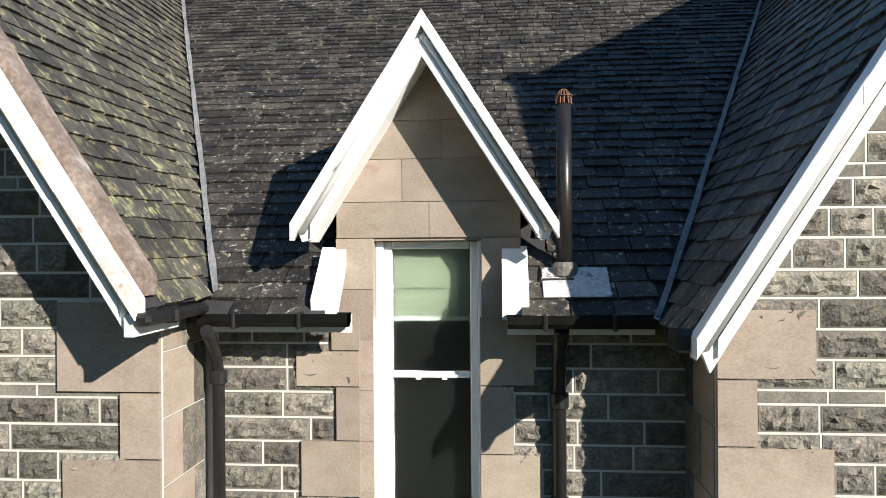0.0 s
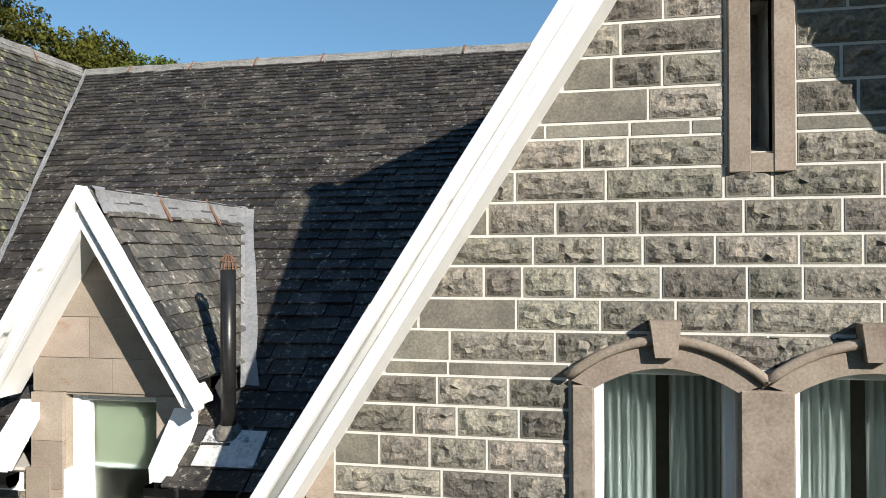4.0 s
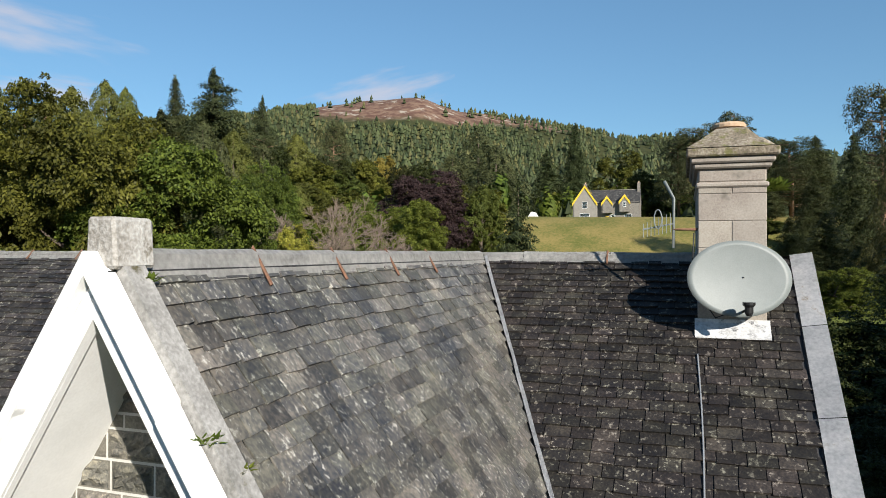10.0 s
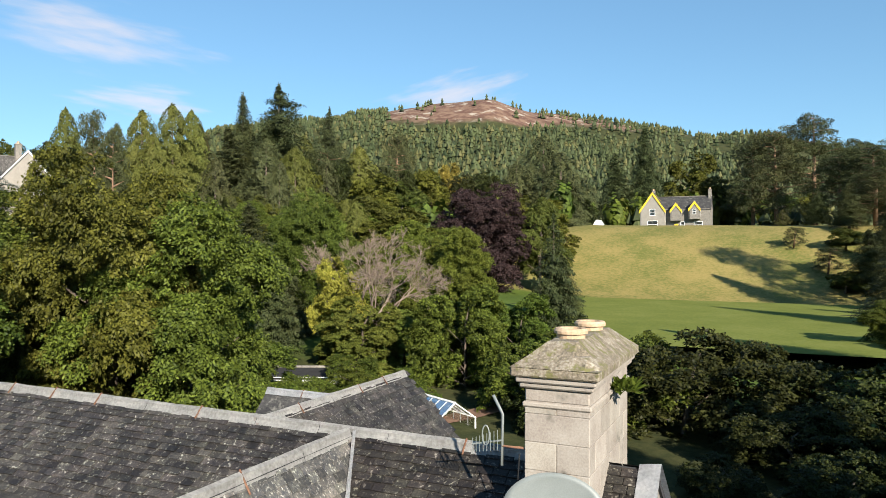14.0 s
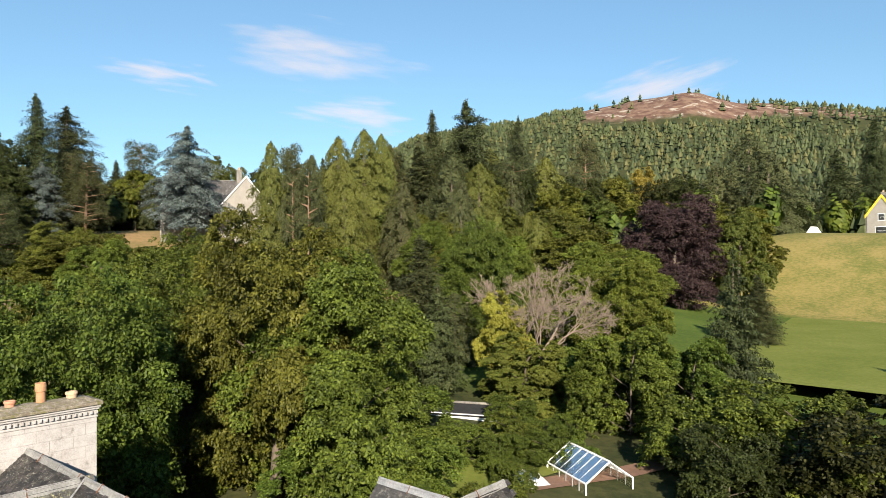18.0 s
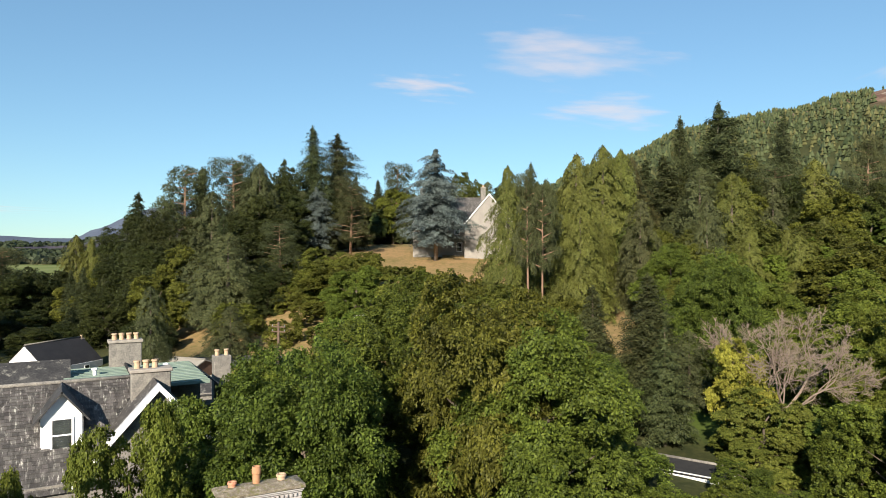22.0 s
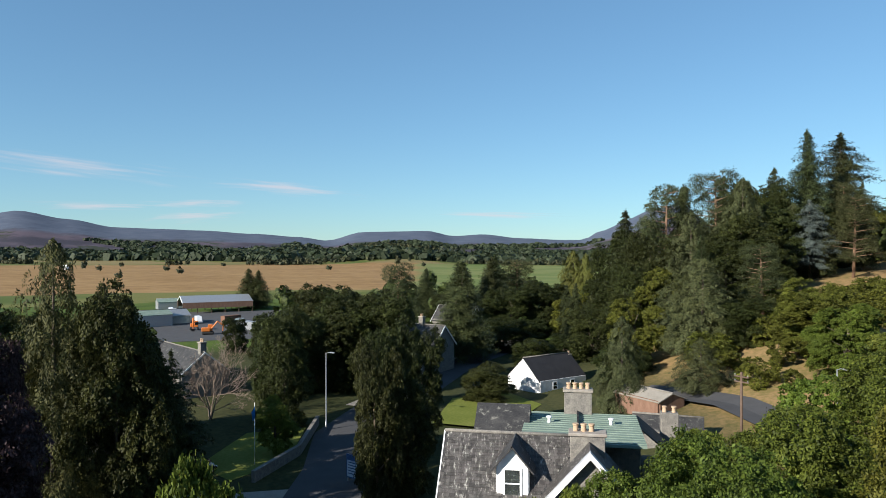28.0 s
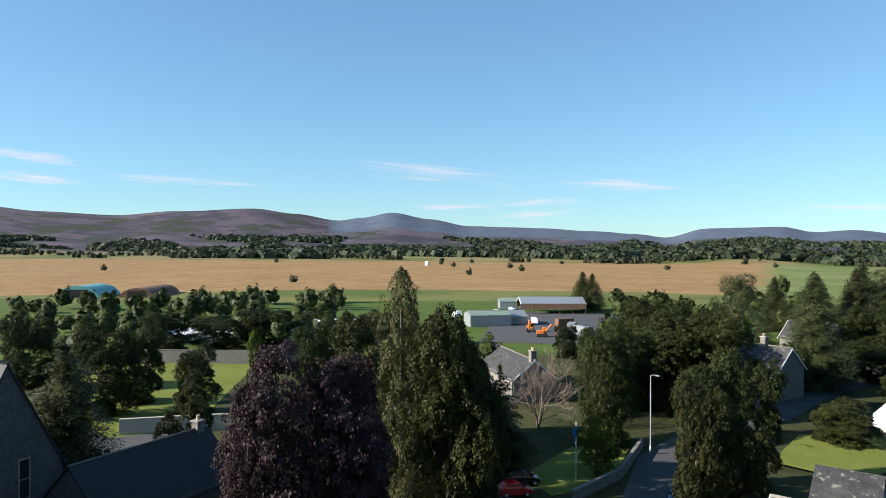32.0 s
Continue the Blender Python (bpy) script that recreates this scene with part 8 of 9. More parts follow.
# church below
# rubble colour lowered: the shade on church and hall is in their walls
M_church = surface("sooty_stone", [(0.050, 0.048, 0.046), (0.085, 0.080, 0.074), (0.13, 0.12, 0.11)], rough=0.92, scale=2.5, fine=14, bump=0.8, bump_dist=0.04, space="World")
ch = gable_house("stone_church", "stone church, walls darkened for shade, with steep slate roof and lancet window", (-6, -62, -4.8), 108, 22, 11, 7.5, 17.0, M_church, M_plainslate, [], [], 0.3)
for u in (-1.6, 1.6):
    window_unit(ch, Matrix.Translation((11.15, u, 5.2)) @ Matrix.Rotation(math.pi / 2, 4, "Z"), 1.0, 3.4, M_sand)
gable_house("church_hall", "dark slate-roofed hall beside the church, walls darkened for shade", (-21, -50.5, -4.8), 10, 15, 9.5, 3.6, 7.9, M_church, M_plainslate, [(-6.5, 0, 8.6, 0.9, 0.9, 1)], [], 0.3)

# sheds of the yard beyond the village
barn = thing("open_barn", "open-sided timber barn with green-grey sheet roof", "barn", (-240, -128, -5.2), rz=-52)
for s in (-1, 1):
    part("roof", deck_local([(-13, s * 8, 4.6), (13, s * 8, 4.6), (13, 0, 6.8), (-13, 0, 6.8)]), M_copper if s < 0 else M_steel, barn)
    part("side_boarding", box(-13, 13, s * 8 - 0.1, s * 8 + 0.1, 2.4, 4.5), M_wood, barn)
for x in np.linspace(-12.8, 12.8, 6):
    for s in (-1, 1):
        part("post", box(x - 0.15, x + 0.15, s * 7.7 - 0.15, s * 7.7 + 0.15, -0.5, 4.5), M_pole, barn)
for e in (-1, 1):
    part("gable_frame", tube([(e * 13, -8, 4.4), (e * 13, 0, 6.6), (e * 13, 8, 4.4)], 0.18, 6), M_white, barn)
for x, y, l, w, h, rz, mat, lab in ((-185, -122, 14, 9, 4.2, -40, M_steel, "grey corrugated workshop shed"), (-138, -148, 22, 10, 3.4, -38, M_harl, "white flat-roofed village store"), (-120, -135, 20, 8, 3.0, -38, M_steel, "long low grey store"), (-100, -160, 26, 8, 3.2, -40, M_harl, "low white village hall"), (-250, -150, 16, 8, 3.5, -50, M_steel, "low grey sheet-metal shed beside the barn")):
    gable_house("village_shed", lab, (x, y, -5.2), rz, l, w, h, h + 1.2, mat, mat if mat is M_harl else M_copper)
def hangar(at, rz, r, length, mat, lab):
    ob = thing("round_roofed_shed", lab, "shed", at, rz=rz)
    bm = bmesh.new()
    rows = [[bm.verts.new((x, r * math.cos(a), r * 0.62 * math.sin(a))) for a in np.linspace(0, math.pi, 15)] for x in (-length / 2, 0, length / 2)]
    for p, q in zip(rows, rows[1:]):
        for k in range(14):
            bm.faces.new((p[k], q[k], q[k + 1], p[k + 1]))
    bm.faces.new(rows[0])
    bm.faces.new(rows[-1][::-1])
    part("curved_roof", bm, mat, ob)
    part("door", box(length / 2 + 0.02, length / 2 + 0.1, -r * 0.5, r * 0.5, -0.5, r * 0.45), M_dark, ob)


M_teal = surface("teal_sheet", [(0.10, 0.28, 0.28), (0.15, 0.36, 0.36)], rough=0.5, scale=0.4, fine=4, bump=0.1, space="World")
hangar((-165, -362, -5.2), 40, 11, 26, M_teal, "teal round-roofed farm shed")
hangar((-190, -345, -5.2), 40, 9, 40, M_rust, "rust-coloured round-roofed farm shed")

mast = thing("pump_house", "small white tower on the valley floor", "tower", (-686, -553, -5))
part("tower_wall", prism([(-2.2, 0), (2.2, 0), (1.8, 7.5), (-1.8, 7.5)], 4.0, Matrix.Translation((0, -2, 0))), M_white, mast)
part("cap", prism([(-2.1, 7.51), (2.1, 7.51), (0.3, 8.8), (-0.3, 8.8)], 4.4, Matrix.Translation((0, -2.2, 0))), M_white, mast)

# ---------------------------------------------------------------- roads and ground pieces
def ribbon(name, pts, width, mat, label, lift=0.06, category="road", kind="structure"):
    bm = bmesh.new()
    rows = []
    P = []
    for a, b in zip(pts, pts[1:]):
        n = max(2, int(math.dist(a, b) / 3))
        P += [(a[0] + (b[0] - a[0]) * k / n, a[1] + (b[1] - a[1]) * k / n) for k in range(n)]
    P.append(pts[-1])
    for i, (x, y) in enumerate(P):
        x1, y1 = P[min(i + 1, len(P) - 1)]
        x0, y0 = P[max(i - 1, 0)]
        d = math.hypot(x1 - x0, y1 - y0)
        nx, ny = -(y1 - y0) / d, (x1 - x0) / d
        rows.append([bm.verts.new((x + nx * width * s, y + ny * width * s, max(land(x + nx * width * s, y + ny * width * s), land(x, y)) + lift)) for s in (-0.5, 0, 0.5)])
    for a, b in zip(rows, rows[1:]):
        for k in range(2):
            bm.faces.new((a[k], a[k + 1], b[k + 1], b[k]))
    bmesh.ops.recalc_face_normals(bm, faces=bm.faces[:])
    return solo(name, bm, mat, label, category, kind=kind)


ROAD = [(-30, -3), (-46, -12.5), (-58, -14.5), (-72, -18.6), (-88, -18.2), (-104, -15), (-120, -13.6), (-134, -11), (-150, -6.5), (-172, -3), (-205, 0)]
ribbon("road", ROAD, 7.5, M_asphalt, "grey asphalt village road with tree shadows")
ribbon("pavement", [(x + 0.4, y - 4.6) for x, y in ROAD[4:]], 1.6, M_gravel, "pale pavement along the road", 0.14, "pavement")
ribbon("side_road", [(-50, -12), (-46, -22), (-47, -30), (-40, -40)], 5.0, M_gravel, "gravel drive where a red car stands", 0.05, "drive")
ribbon("hill_road", [(-92, 20), (-76, 30), (-62, 34), (-50, 44), (-46, 60)], 5.5, M_asphalt, "side road climbing past the knoll", 0.10)
ribbon("yard", [(-22, -72), (-40, -84)], 16, M_asphalt, "tarmac yard beside the church", 0.05, "yard")
ribbon("works_yard", [(-158, -80), (-200, -104), (-240, -122)], 44, M_asphalt, "dark gravel yard in front of the sheds", 0.04, "yard")


def lawn_patch(name, pts, mat, label, lift=0.05):
    bm = bmesh.new()
    bm.faces.new([bm.verts.new((x, y, max(land(px, py) for px, py in pts) + lift)) for x, y in pts])
    bmesh.ops.recalc_face_normals(bm, faces=bm.faces[:])
    for f in bm.faces:
        if f.normal.z < 0:
            f.normal_flip()
    return solo(name, bm, mat, label, "lawn", kind="structure")


M_lawn = surface("mown_grass", [(0.105, 0.128, 0.024), (0.135, 0.155, 0.032), (0.165, 0.180, 0.045)], rough=0.95, scale=0.12, fine=2.5, bump=0.3, bump_dist=0.05, space="World", spec=0.1)
lawn_patch("lawn", [(-34, -84), (-44, -78), (-58, -92), (-86, -118), (-66, -146), (-40, -118)], M_lawn, "mown green playing field with tree shadows")
lawn_patch("lawn", [(-52, -24), (-60, -21), (-74, -24.5), (-70, -31), (-56, -30)], M_lawn, "mown lawn with a flagpole")
lawn_patch("lawn", [(-78, -8), (-94, -8), (-100, 0), (-92, 6), (-76, 2)], M_lawn, "green lawn beside the cottage")
lawn_patch("lawn", [(-106, -26), (-130, -20), (-134, -25), (-112, -32)], M_lawn, "roadside lawn before the villa")
lawn_patch("playing_field", [(-14, 76), (60, 76), (60, 146), (-24, 148)], M_lawn, "bright green mown field behind the trees")


def wall_run(name, pts, h, t, mat, label, sink=0.3):
    ob = thing(name, label, "wall")
    for a, b in zip(pts, pts[1:]):
        L_ = math.dist(a, b)
        ang = math.degrees(math.atan2(b[1] - a[1], b[0] - a[0]))
        z = min(land(*a), land(*b))
        part("wall_length", box(0, L_, -t / 2, t / 2, -sink, h, 0.02, pose(a[0], a[1], z, 0, 0, ang)), mat, ob)
        part("coping", box(0, L_, -t / 2 - 0.05, t / 2 + 0.05, h + 0.002, h + 0.12, 0.03, pose(a[0], a[1], z, 0, 0, ang)), mat, ob)
    return ob


wall_run("garden_wall", [(-36, -84), (-45, -77), (-50, -72)], 2.2, 0.4, M_cream, "pale rendered wall of the churchyard")
wall_run("field_wall", [(-66, -146), (-86, -118), (-104, -102)], 3.0, 0.4, M_rock, "grey stone wall behind the playing field")
wall_run("roadside_wall", [(-52, -21.5), (-62, -20.6), (-76, -23.6)], 1.1, 0.4, M_rock, "low dark stone wall beside the road")
wall_run("roadside_wall", [(-62, -8.5), (-68, -11.5)], 1.1, 0.4, M_rock, "low stone wall at the road corner")


# ---------------------------------------------------------------- lamps, poles, flag, sign, cars
def street_lamp(x, y, h, rz):
    ob = thing("street_lamp", "tall grey street lamp with short arm", "street lamp", (x, y, land(x, y)), group="street lamps", rz=rz)
    part("pole", tube([(0, 0, -0.3), (0, 0, 1.2), (0, 0, 1.21), (0, 0, h)], [0.12, 0.12, 0.085, 0.06], 8), M_steel, ob)
    part("arm", tube([(0, 0, h - 0.05), (0.5, 0, h + 0.12), (1.1, 0, h + 0.15)], 0.04, 6), M_steel, ob)
    part("lantern", box(0.9, 1.7, -0.13, 0.13, h + 0.08, h + 0.22, 0.04), M_steel, ob)


street_lamp(-73.3, -21.4, 10.2, 60)
street_lamp(-152, -13, 9.5, 60)
street_lamp(-59.8, 36.2, 7.2, 20)
street_lamp(-112, -24, 9, 70)


def pole(x, y, h, arms=1):
    ob = thing("utility_pole", "weathered wooden utility pole with crossarm", "utility pole", (x, y, land(x, y)), group="utility poles", rz=random.uniform(0, 90))
    part("pole", tube([(0, 0, -0.3), (0, 0, h)], [0.15, 0.11], 8), M_pole, ob)
    for k in range(arms):
        part("crossarm", box(-0.8, 0.8, -0.05, 0.05, h - 0.5 - 0.5 * k, h - 0.38 - 0.5 * k), M_pole, ob)
        for s in (-0.7, 0.7):
            part("insulator", turned([(0.04, 0), (0.05, 0.1), (0.03, 0.16)], 8, (s, 0, h - 0.378 - 0.5 * k)), M_dish, ob)


pole(-121, 21.7, 9.3, 0)
pole(-56, 26.5, 9.0, 2)
pole(-40.5, 20.5, 8.5, 1)
for x, y in ((-262, -116), (-268, -110), (-276, -104), (-285, -98)):
    pole(x, y, 9, 1)
flag = thing("flagpole", "white flagpole with a blue flag", "flagpole", (-57.6, -24.0, -4.8))
part("pole", tube([(0, 0, -0.2), (0, 0, 6.9)], [0.06, 0.035], 8), M_white, flag)
bm = bmesh.new()
rows = [[bm.verts.new((0.05 + 0.55 * u * (0.55 + 0.45 * (1 - v)), 0.10 * math.sin(u * 5 + v * 2), 6.8 - 1.5 * v - 0.9 * u)) for u in np.linspace(0, 1, 8)] for v in np.linspace(0, 1, 8)]
for p, q in zip(rows, rows[1:]):
    for k in range(7):
        bm.faces.new((p[k], p[k + 1], q[k + 1], q[k])).smooth = True
bmesh.ops.solidify(bm, geom=bm.faces[:], thickness=0.01)
M_flag = surface("flag_blue", [(0.03, 0.17, 0.42), (0.05, 0.24, 0.52)], rough=0.8, scale=3, bump=0.1)
part("flag", bm, M_flag, flag)
sign = thing("notice_board", "blue and white roadside notice board on two posts", "sign", (-53.5, -11.2, -4.8), rz=62)
M_signblue = surface("sign_blue", [(0.03, 0.07, 0.17), (0.05, 0.10, 0.22)], rough=0.5, scale=4, bump=0)
M_signwhite = surface("sign_white", [(0.42, 0.50, 0.58), (0.50, 0.58, 0.65)], rough=0.5, scale=4, bump=0)
part("board", box(-1.1, 1.1, -0.05, 0.05, 0.5, 2.9, 0.02), M_signblue, sign)
part("panel", box(-0.95, 0.95, -0.07, -0.054, 0.65, 2.3, 0.0), M_signwhite, sign)
for k in range(5):
    part("text_bar", box(-0.8, 0.8 - 0.2 * (k % 3), -0.085, -0.074, 2.05 - 0.28 * k, 2.15 - 0.28 * k), M_signblue, sign)
for s in (-1, 1):
    part("post", box(s * 1.0 - 0.06, s * 1.0 + 0.06, 0.055, 0.17, -0.2, 2.9), M_steel, sign)
M_red = surface("red_car_paint", [(0.42, 0.012, 0.012), (0.48, 0.016, 0.016)], rough=0.25, scale=2, bump=0, spec=0.6)
M_black_car = surface("black_car_paint", [(0.012, 0.012, 0.014), (0.02, 0.02, 0.022)], rough=0.25, scale=2, bump=0, spec=0.6)
M_van = surface("white_van_paint", [(0.70, 0.70, 0.70), (0.78, 0.78, 0.78)], rough=0.3, scale=2, bump=0)
M_tyre = surface("tyre_rubber", [(0.012, 0.012, 0.012), (0.02, 0.02, 0.02)], rough=0.9, bump=0)
M_lampglass = surface("lamp_glass", [(0.5, 0.5, 0.5), (0.6, 0.6, 0.6)], rough=0.15, bump=0)


def car(name, label, at, rz, paint, length=3.6, height=1.48, width=1.62, van=False):
    ob = thing(name, label, "van" if van else "car", at, rz=rz)
    l, w = length / 2, width / 2
    if van:
        prof = [(-l, 0.35), (l - 0.1, 0.35), (l, 0.75), (l - 0.2, 1.15), (l - 0.95, height), (-l + 0.1, height), (-l, height - 0.15)]
    else:
        prof = [(-l, 0.38), (-l + 0.15, 0.25), (l - 0.12, 0.25), (l, 0.5), (l - 0.10, 0.72), (l - 0.85, 0.92), (l - 1.45, height - 0.08), (l - 1.9, height), (-l + 0.65, height - 0.03), (-l + 0.12, 0.98), (-l, 0.75)]
    bm = prism(prof, 2 * w, Matrix.Translation((0, -w, 0)))
    for v in bm.verts:
        if v.co.z > 1.0:
            v.co.y *= 0.86
    bmesh.ops.bevel(bm, geom=bm.edges[:], offset=0.05, segments=2, affect="EDGES")
    part("body", bm, paint, ob)
    for sx in (-l + 0.62, l - 0.68):
        for sy in (-1, 1):
            wh = part("wheel", tube([(sx, sy * (w - 0.17), 0.29), (sx, sy * (w + 0.015), 0.29)], 0.29, 18), M_tyre, ob)
            part("rim", tube([(sx, sy * (w + 0.016), 0.29), (sx, sy * (w + 0.03), 0.29)], 0.18, 14), M_steel, wh)
    h1 = height - 0.10
    if not van:
        for sy in (-1, 1):
            q = [(-l + 0.35, 0.98), (l - 1.1, 0.96), (l - 1.5, h1 - 0.06), (-l + 0.72, h1 - 0.04)]
            part("side_window", prism(q, 0.02, Matrix.Translation((0, sy * w * 0.90 - 0.01, 0))), M_dark, ob)
        part("windscreen", prism([(-w * 0.75, 0), (w * 0.75, 0), (w * 0.66, 0.52), (-w * 0.66, 0.52)], 0.02, Matrix.Translation((l - 0.93, 0, 0.94)) @ Matrix.Rotation(math.pi / 2, 4, "Z") @ Matrix.Rotation(radians(48), 4, "X")), M_dark, ob)
    for sy in (-1, 1):
        part("headlight", box(l - 0.10, l + 0.012, sy * w * 0.72 - 0.12, sy * w * 0.72 + 0.12, 0.56, 0.70, 0.02), M_lampglass, ob)
        part("tail_light", box(-l - 0.012, -l + 0.08, sy * w * 0.80 - 0.07, sy * w * 0.80 + 0.07, 0.68, 0.92, 0.02), M_red, ob)
        part("mirror", box(l - 1.25, l - 1.13, sy * (w + 0.02) - 0.07, sy * (w + 0.02) + 0.07, 0.92, 1.05, 0.02), paint, ob)


car("red_car", "small red hatchback parked on the drive", (-49.8, -27.2, -4.72), 137, M_red)
car("black_car", "dark car parked behind the red one", (-53.2, -28.6, -4.72), 137, M_black_car, 4.2)
for x, y, rz in ((-205, -140, 20), (-210, -136, 30), (-200, -146, 10)):
    car("white_van", "white van parked in the yard", (x, y, land(x, y) + 0.05), rz, M_van, 5.2, 2.3, 1.9, True)
car("distant_car", "dark car parked beside the road", (-158, -12, land(-158, -12) + 0.1), 20, M_black_car, 4.2)

# ---------------------------------------------------------------- garden behind the house
gh = thing("greenhouse", "aluminium framed greenhouse with clear panes", "greenhouse", (-8.6, 43.6, -4.8), rz=-28)
gh.scale = (1.25, 1.35, 1.4)
for s in (-1, 1):
    for x in np.linspace(-1.8, 1.8, 7):
        part("glazing_bar", tube([(x, s * 1.2, 0), (x, s * 1.2, 1.6), (x, 0, 2.4)], 0.03, 5), M_steel, gh)
    part("eave_bar", tube([(-1.8, s * 1.2, 1.6), (1.8, s * 1.2, 1.6)], 0.04, 5), M_white, gh)
    for x in np.linspace(-1.8, 1.2, 6):
        for q in ([(x, s * 1.2, 0.02), (x + 0.59, s * 1.2, 0.02), (x + 0.59, s * 1.2, 1.58), (x, s * 1.2, 1.58)], [(x, s * 1.2, 1.62), (x + 0.59, s * 1.2, 1.62), (x + 0.59, 0.0, 2.40), (x, 0.0, 2.40)]):
            bm = bmesh.new()
            bm.faces.new([bm.verts.new(p) for p in q])
            bmesh.ops.solidify(bm, geom=bm.faces[:], thickness=0.006)
            bmesh.ops.recalc_face_normals(bm, faces=bm.faces[:])
            part("pane", bm, M_dusty_glass, gh).visible_shadow = False
part("ridge_bar", tube([(-1.8, 0, 2.4), (1.8, 0, 2.4)], 0.05, 6), M_white, gh)
for e in (-1.8, 1.8):
    part("end_frame", tube([(e, -1.2, 0), (e, -1.2, 1.6), (e, 0, 2.4), (e, 1.2, 1.6), (e, 1.2, 0)], 0.04, 5), M_white, gh)
awning = thing("garden_awning", "small white canvas awning on thin posts", "awning", (-11.0, 40.6, -4.8), rz=-28)
part("canvas", prism([(-1.1, 2.1), (1.1, 1.7), (1.1, 1.76), (-1.1, 2.16)], 1.8, Matrix.Translation((0, -0.9, 0))), M_white, awning)
for ax in (-1.05, 1.05):
    for ay in (-0.85, 0.85):
        part("post", tube([(ax, ay, -0.1), (ax, ay, 1.9 - 0.19 * ax)], 0.025, 6), M_steel, awning)
gable_house("garden_store", "long pale garden chalet with grey roof", (-22.8, 49.4, -4.8), 25, 5.4, 3.2, 2.9, 3.4, M_harl, M_dark, [], [("S", -1.6, 1.2, 0.8, 1.1), ("S", 0.2, 1.2, 0.8, 1.1), ("S", 2.0, 0.4, 0.8, 1.9)], 0.2)
ribbon("garden_path", [(-10.5, 40), (-7.5, 46), (-5, 54)], 1.8, M_wood, "reddish earth garden path", 0.05, "path")
ribbon("rear_lawn", [(-14, 36), (-12, 48)], 5, M_lawn, "strip of rough garden grass", 0.04, "lawn")
line = thing("clothes_line", "rotary clothes line with white and blue washing", "clothes line", (1.6, 41.3, -4.8))
part("pole", tube([(0, 0, 0), (0, 0, 1.9)], 0.03, 6), M_steel, line)
for k in range(4):
    a = k * math.pi / 2 + 0.4
    part("arm", tube([(0, 0, 1.1), (1.3 * math.cos(a), 1.3 * math.sin(a), 1.85)], 0.015, 5), M_steel, line)
    b = a + math.pi / 2
    for u in (0.12, 0.45, 0.72):
        p = Vector((1.2 * math.cos(a), 1.2 * math.sin(a), 1.75)).lerp(Vector((1.2 * math.cos(b), 1.2 * math.sin(b), 1.75)), u)
        q = Vector((1.2 * math.cos(a), 1.2 * math.sin(a), 1.75)).lerp(Vector((1.2 * math.cos(b), 1.2 * math.sin(b), 1.75)), u + 0.22)
        bm = bmesh.new()
        bm.faces.new([bm.verts.new(v) for v in (p, q, q + Vector((0, 0, -0.6)), p + Vector((0.02, 0.02, -0.65)))])
        bmesh.ops.solidify(bm, geom=bm.faces[:], thickness=0.01)
        part("washing", bm, M_white if k % 2 else M_van, line)

for k in range(2):
    sag = [Vector((-46.0, 118.0, -0.6 + 0.7 * k)).lerp(Vector((34.0, 124.0, -1.4 + 0.7 * k)), t) - Vector((0, 0, 1.6 * (1 - (2 * t - 1) ** 2))) for t in np.linspace(0, 1, 17)]
    solo("overhead_wire", tube(sag, 0.035, 5), M_iron, "thin black wire slung across the playing field", "wire")

# ---------------------------------------------------------------- clouds, thin and far
def cloud_material():
    mat, nt, bs = nodes_of("thin_cloud")
    N, L = nt.nodes.new, nt.links.new
    tc = N("ShaderNodeTexCoord")
    sep = N("ShaderNodeSeparateXYZ")
    L(tc.outputs["Object"], sep.inputs[0])
    nz = N("ShaderNodeTexNoise")
    nz.inputs["Scale"].default_value = 1.5
    nz.inputs["Detail"].default_value = 7
    nz.inputs["Roughness"].default_value = 0.5
    oi = N("ShaderNodeObjectInfo")
    ad = N("ShaderNodeVectorMath")
    ad.operation = "MULTIPLY_ADD"
    ad.inputs[1].default_value = (1.2, 1, 2.0)
    L(tc.outputs["Object"], ad.inputs[0])
    L(oi.outputs["Location"], ad.inputs[2])
    L(ad.outputs[0], nz.inputs["Vector"])
    ln = N("ShaderNodeVectorMath")
    ln.operation = "LENGTH"
    L(tc.outputs["Object"], ln.inputs[0])
    m = N("ShaderNodeMath")
    m.operation = "SUBTRACT"
    m.inputs[0].default_value = 1.0
    L(ln.outputs["Value"], m.inputs[1])
    s = N("ShaderNodeMath")
    s.operation = "MULTIPLY_ADD"
    s.inputs[1].default_value = 1.9
    L(nz.outputs["Fac"], s.inputs[0])
    sb = N("ShaderNodeMath")
    sb.operation = "SUBTRACT"
    sb.inputs[1].default_value = 1.15
    L(m.outputs[0], sb.inputs[0])
    L(sb.outputs[0], s.inputs[2])
    mr = N("ShaderNodeMapRange")
    mr.interpolation_type = "SMOOTHSTEP"
    mr.inputs["From Min"].default_value, mr.inputs["From Max"].default_value = -0.05, 1.0
    mr.inputs["To Max"].default_value = 0.62
    L(s.outputs[0], mr.inputs["Value"])
    em = N("ShaderNodeEmission")
    em.inputs["Color"].default_value = (0.80, 0.74, 0.78, 1)
    em.inputs["Strength"].default_value = 0.52
    tr = N("ShaderNodeBsdfTransparent")
    mx = N("ShaderNodeMixShader")
    L(mr.outputs[0], mx.inputs[0])
    L(tr.outputs[0], mx.inputs[1])
    L(em.outputs[0], mx.inputs[2])
    L(mx.outputs[0], nt.nodes["Material Output"].inputs["Surface"])
    return mat


M_cloud = cloud_material()


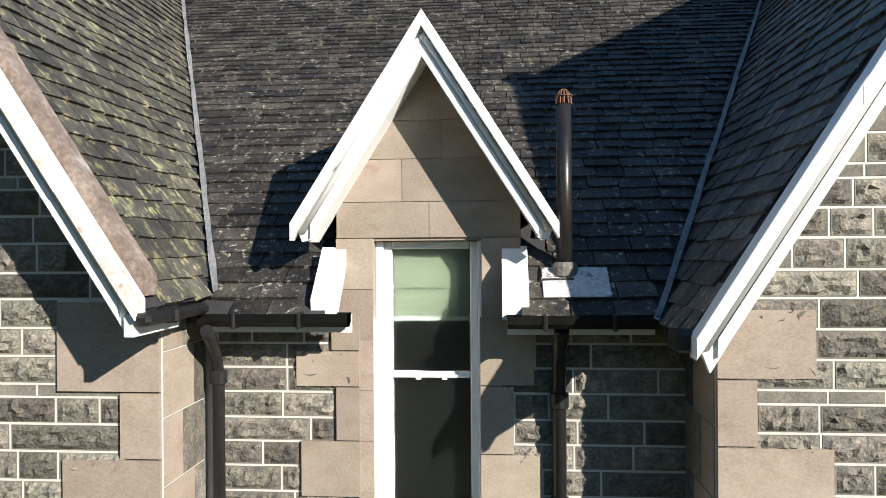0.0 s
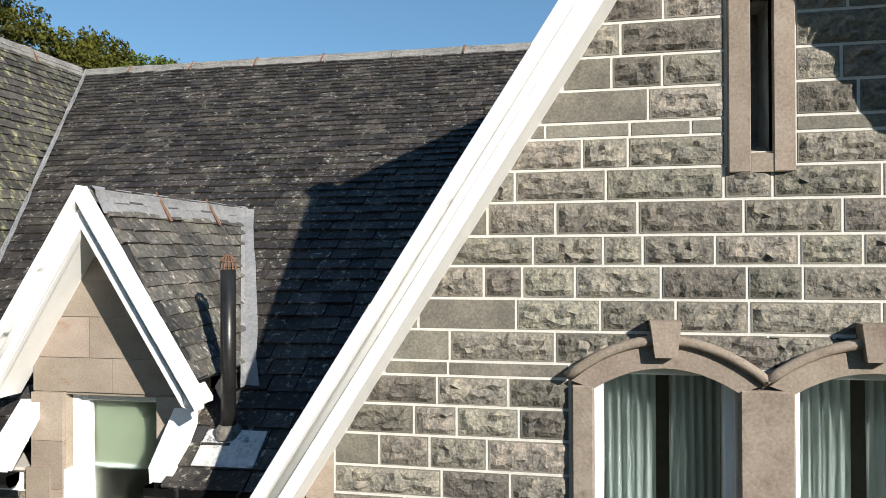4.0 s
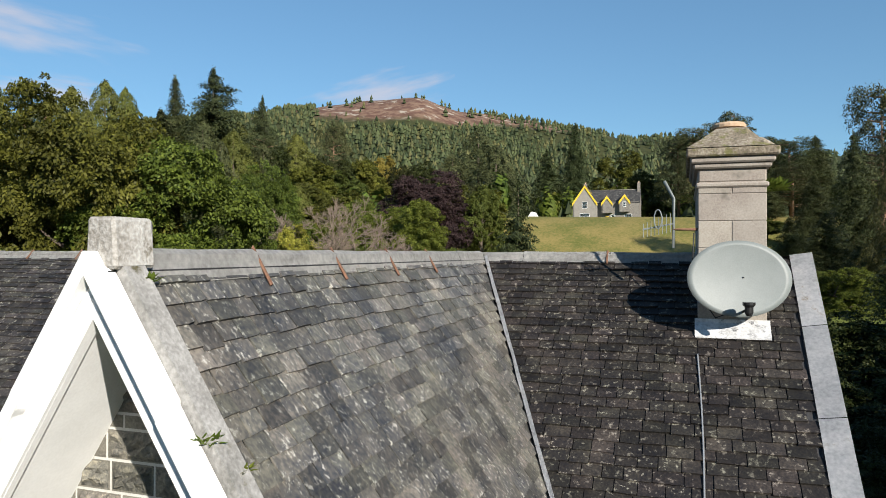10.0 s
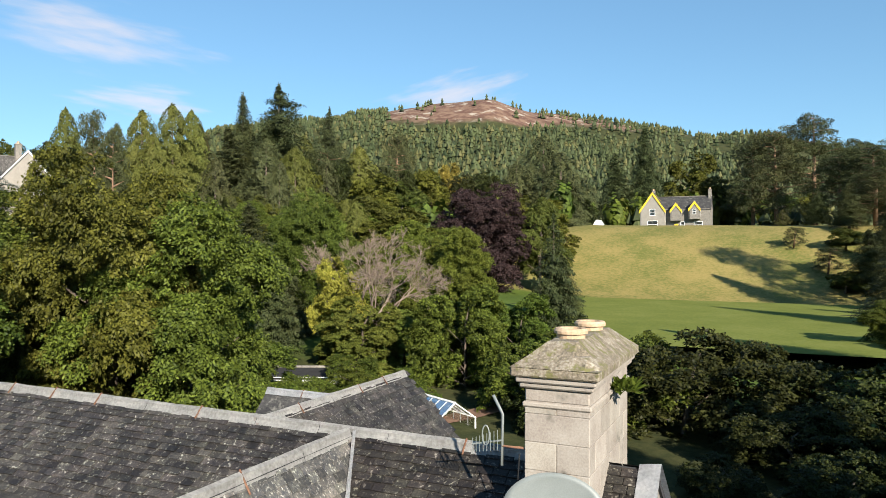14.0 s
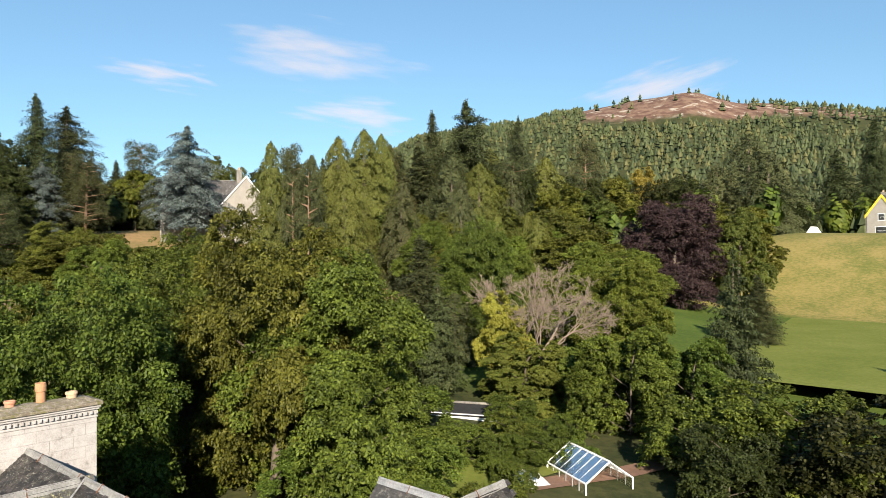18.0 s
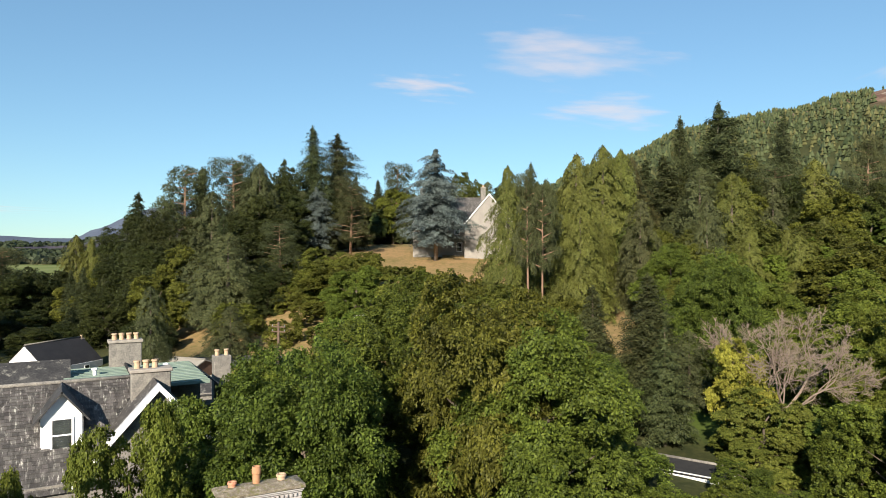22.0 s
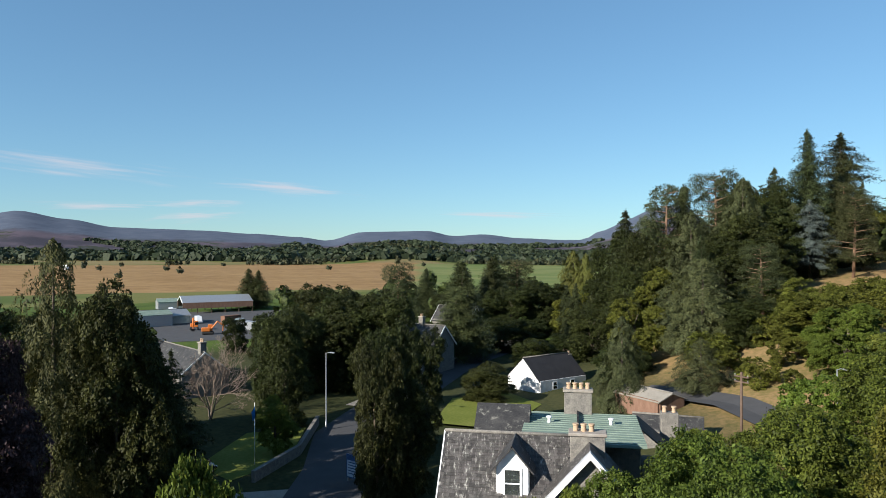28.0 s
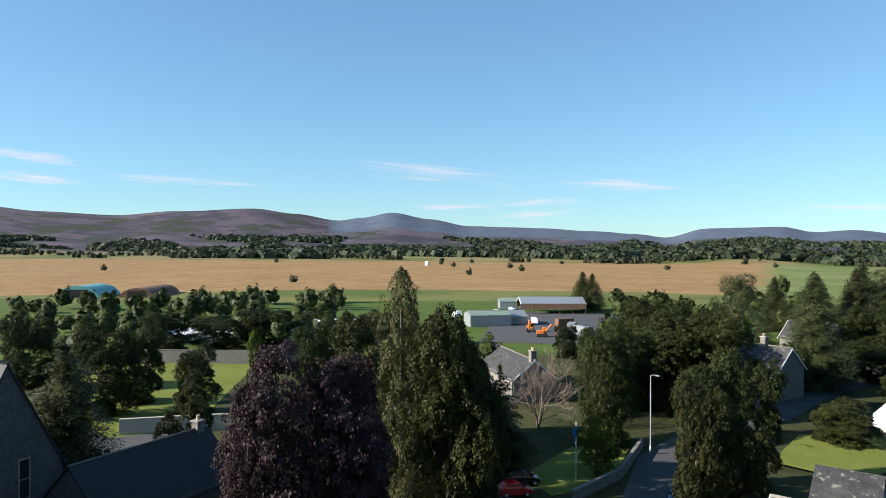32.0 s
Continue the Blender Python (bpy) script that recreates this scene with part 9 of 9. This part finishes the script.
def cloud(az, el, wide, high, roll=0.0, r=4600):
    """A thin bank of cloud at a bearing (degrees to the left of north) and a height, its size in degrees."""
    bm = bmesh.new()
    bm.faces.new([bm.verts.new(p) for p in ((-1, 0, -1), (1, 0, -1), (1, 0, 1), (-1, 0, 1))])
    ob = solo("cloud", bm, M_cloud, "thin pale wisp of cloud in the blue sky", "cloud", group="clouds", kind="structure")
    x, y, z = -r * math.sin(radians(az)) * math.cos(radians(el)), r * math.cos(radians(az)) * math.cos(radians(el)), r * math.sin(radians(el))
    ob.matrix_basis = Matrix.Translation((x, y, z)) @ Matrix.Rotation(radians(az), 4, "Z") @ Matrix.Rotation(radians(el), 4, "X") @ Matrix.Rotation(radians(roll), 4, "Y") @ Matrix.Diagonal((r * math.tan(radians(wide / 2)), 1, r * math.tan(radians(high / 2)), 1))
    ob.visible_shadow = False


CLOUDS = [(24.5, 12.6, 13, 4.2, -14), (51.5, 15.6, 19, 6.0, 6), (63.0, 13.4, 10, 2.6, 4), (47.8, 11.2, 13, 3.4, 5), (128.5, 6.4, 20, 1.9, 5), (113.0, 5.2, 14, 1.3, 4), (127.0, 3.6, 10, 0.9, 0), (119.8, 2.9, 8, 1.2, -3), (95.6, 3.1, 14, 0.7, 1), (147.5, 5.4, 13, 1.1, 1), (158.0, 6.6, 9, 1.2, 3), (157.5, 5.1, 8, 1.0, 2),
          (120.0, 3.9, 9, 0.9, -2)]
for row in CLOUDS:
    cloud(*row)

# ---------------------------------------------------------------- the works yard beyond the street
M_orange = surface("orange_machine_paint", [(0.50, 0.13, 0.02), (0.58, 0.18, 0.03)], rough=0.5, scale=1.5, fine=10, bump=0.1)
M_container = surface("grey_green_sheet", [(0.16, 0.18, 0.17), (0.24, 0.26, 0.25)], rough=0.6, scale=0.6, fine=6, bump=0.2, space="World")


def digger(x, y, rz):
    ob = thing("excavator", "orange tracked excavator parked in the yard", "excavator", (x, y, land(x, y) + 0.1), rz=rz)
    for s in (-1, 1):
        part("track", box(-1.6, 1.6, s * 1.0 - 0.25, s * 1.0 + 0.25, 0.0, 0.75, 0.2), M_tyre, ob)
    part("engine_body", box(-1.7, 0.6, -1.1, 1.1, 0.85, 1.9, 0.12), M_orange, ob)
    cab = part("cab", box(0.0, 1.3, 0.1, 1.1, 0.9, 2.7, 0.1), M_orange, ob)
    part("cab_window", box(0.25, 1.32, 0.2, 1.12, 1.6, 2.5, 0.02), M_dark, cab)
    part("boom", tube([(0.8, -0.3, 1.4), (2.6, -0.3, 3.6), (4.2, -0.3, 2.4)], [0.25, 0.28, 0.18], 6), M_orange, ob)
    part("dipper", tube([(4.2, -0.3, 2.5), (4.0, -0.3, 0.6)], [0.2, 0.12], 6), M_orange, ob)
    part("bucket", prism([(3.6, 0.1), (4.3, 0.05), (4.4, 0.7), (3.9, 0.8)], 0.9, Matrix.Translation((0, -0.75, 0))), M_iron, ob)


def container(x, y, rz, mat, label):
    ob = thing("shipping_container", label, "container", (x, y, land(x, y) + 0.05), rz=rz)
    part("body", box(-3.0, 3.0, -1.2, 1.2, 0.12, 2.55, 0.03), mat, ob)
    for k in range(13):
        xx = -2.9 + k * 0.483
        for s in (-1, 1):
            part("side_rib", box(xx - 0.06, xx + 0.06, s * 1.2 - 0.03, s * 1.2 + 0.03, 0.2, 2.45), mat, ob)
    part("roof_sheet", box(-2.98, 2.98, -1.18, 1.18, 2.552, 2.60), mat, ob)


for x, y, rz in ((-178, -101, 30), (-168, -91, 120)):
    digger(x, y, rz)
for x, y, rz, mat, lab in ((-187, -91, 20, M_container, "grey-green steel container in the yard"), (-197, -99, -30, M_rust, "rusty brown steel container in the yard"), (-180, -84, 60, M_steel, "pale steel container in the yard")):
    container(x, y, rz, mat, lab)
for x, y, rz in ((-222, -135, 20), (-227, -139, 30), (-214, -138, 10), (-196, -110, 40)):
    car("white_van", "white van parked in the yard", (x, y, land(x, y) + 0.05), rz, M_van, 5.2, 2.3, 1.9, True)
gable_house("workshop_shed", "long grey sheet-roofed workshop shed in the yard", (-193, -121, -5.2), -40, 15, 9, 3.2, 5.0, M_container, M_steel)
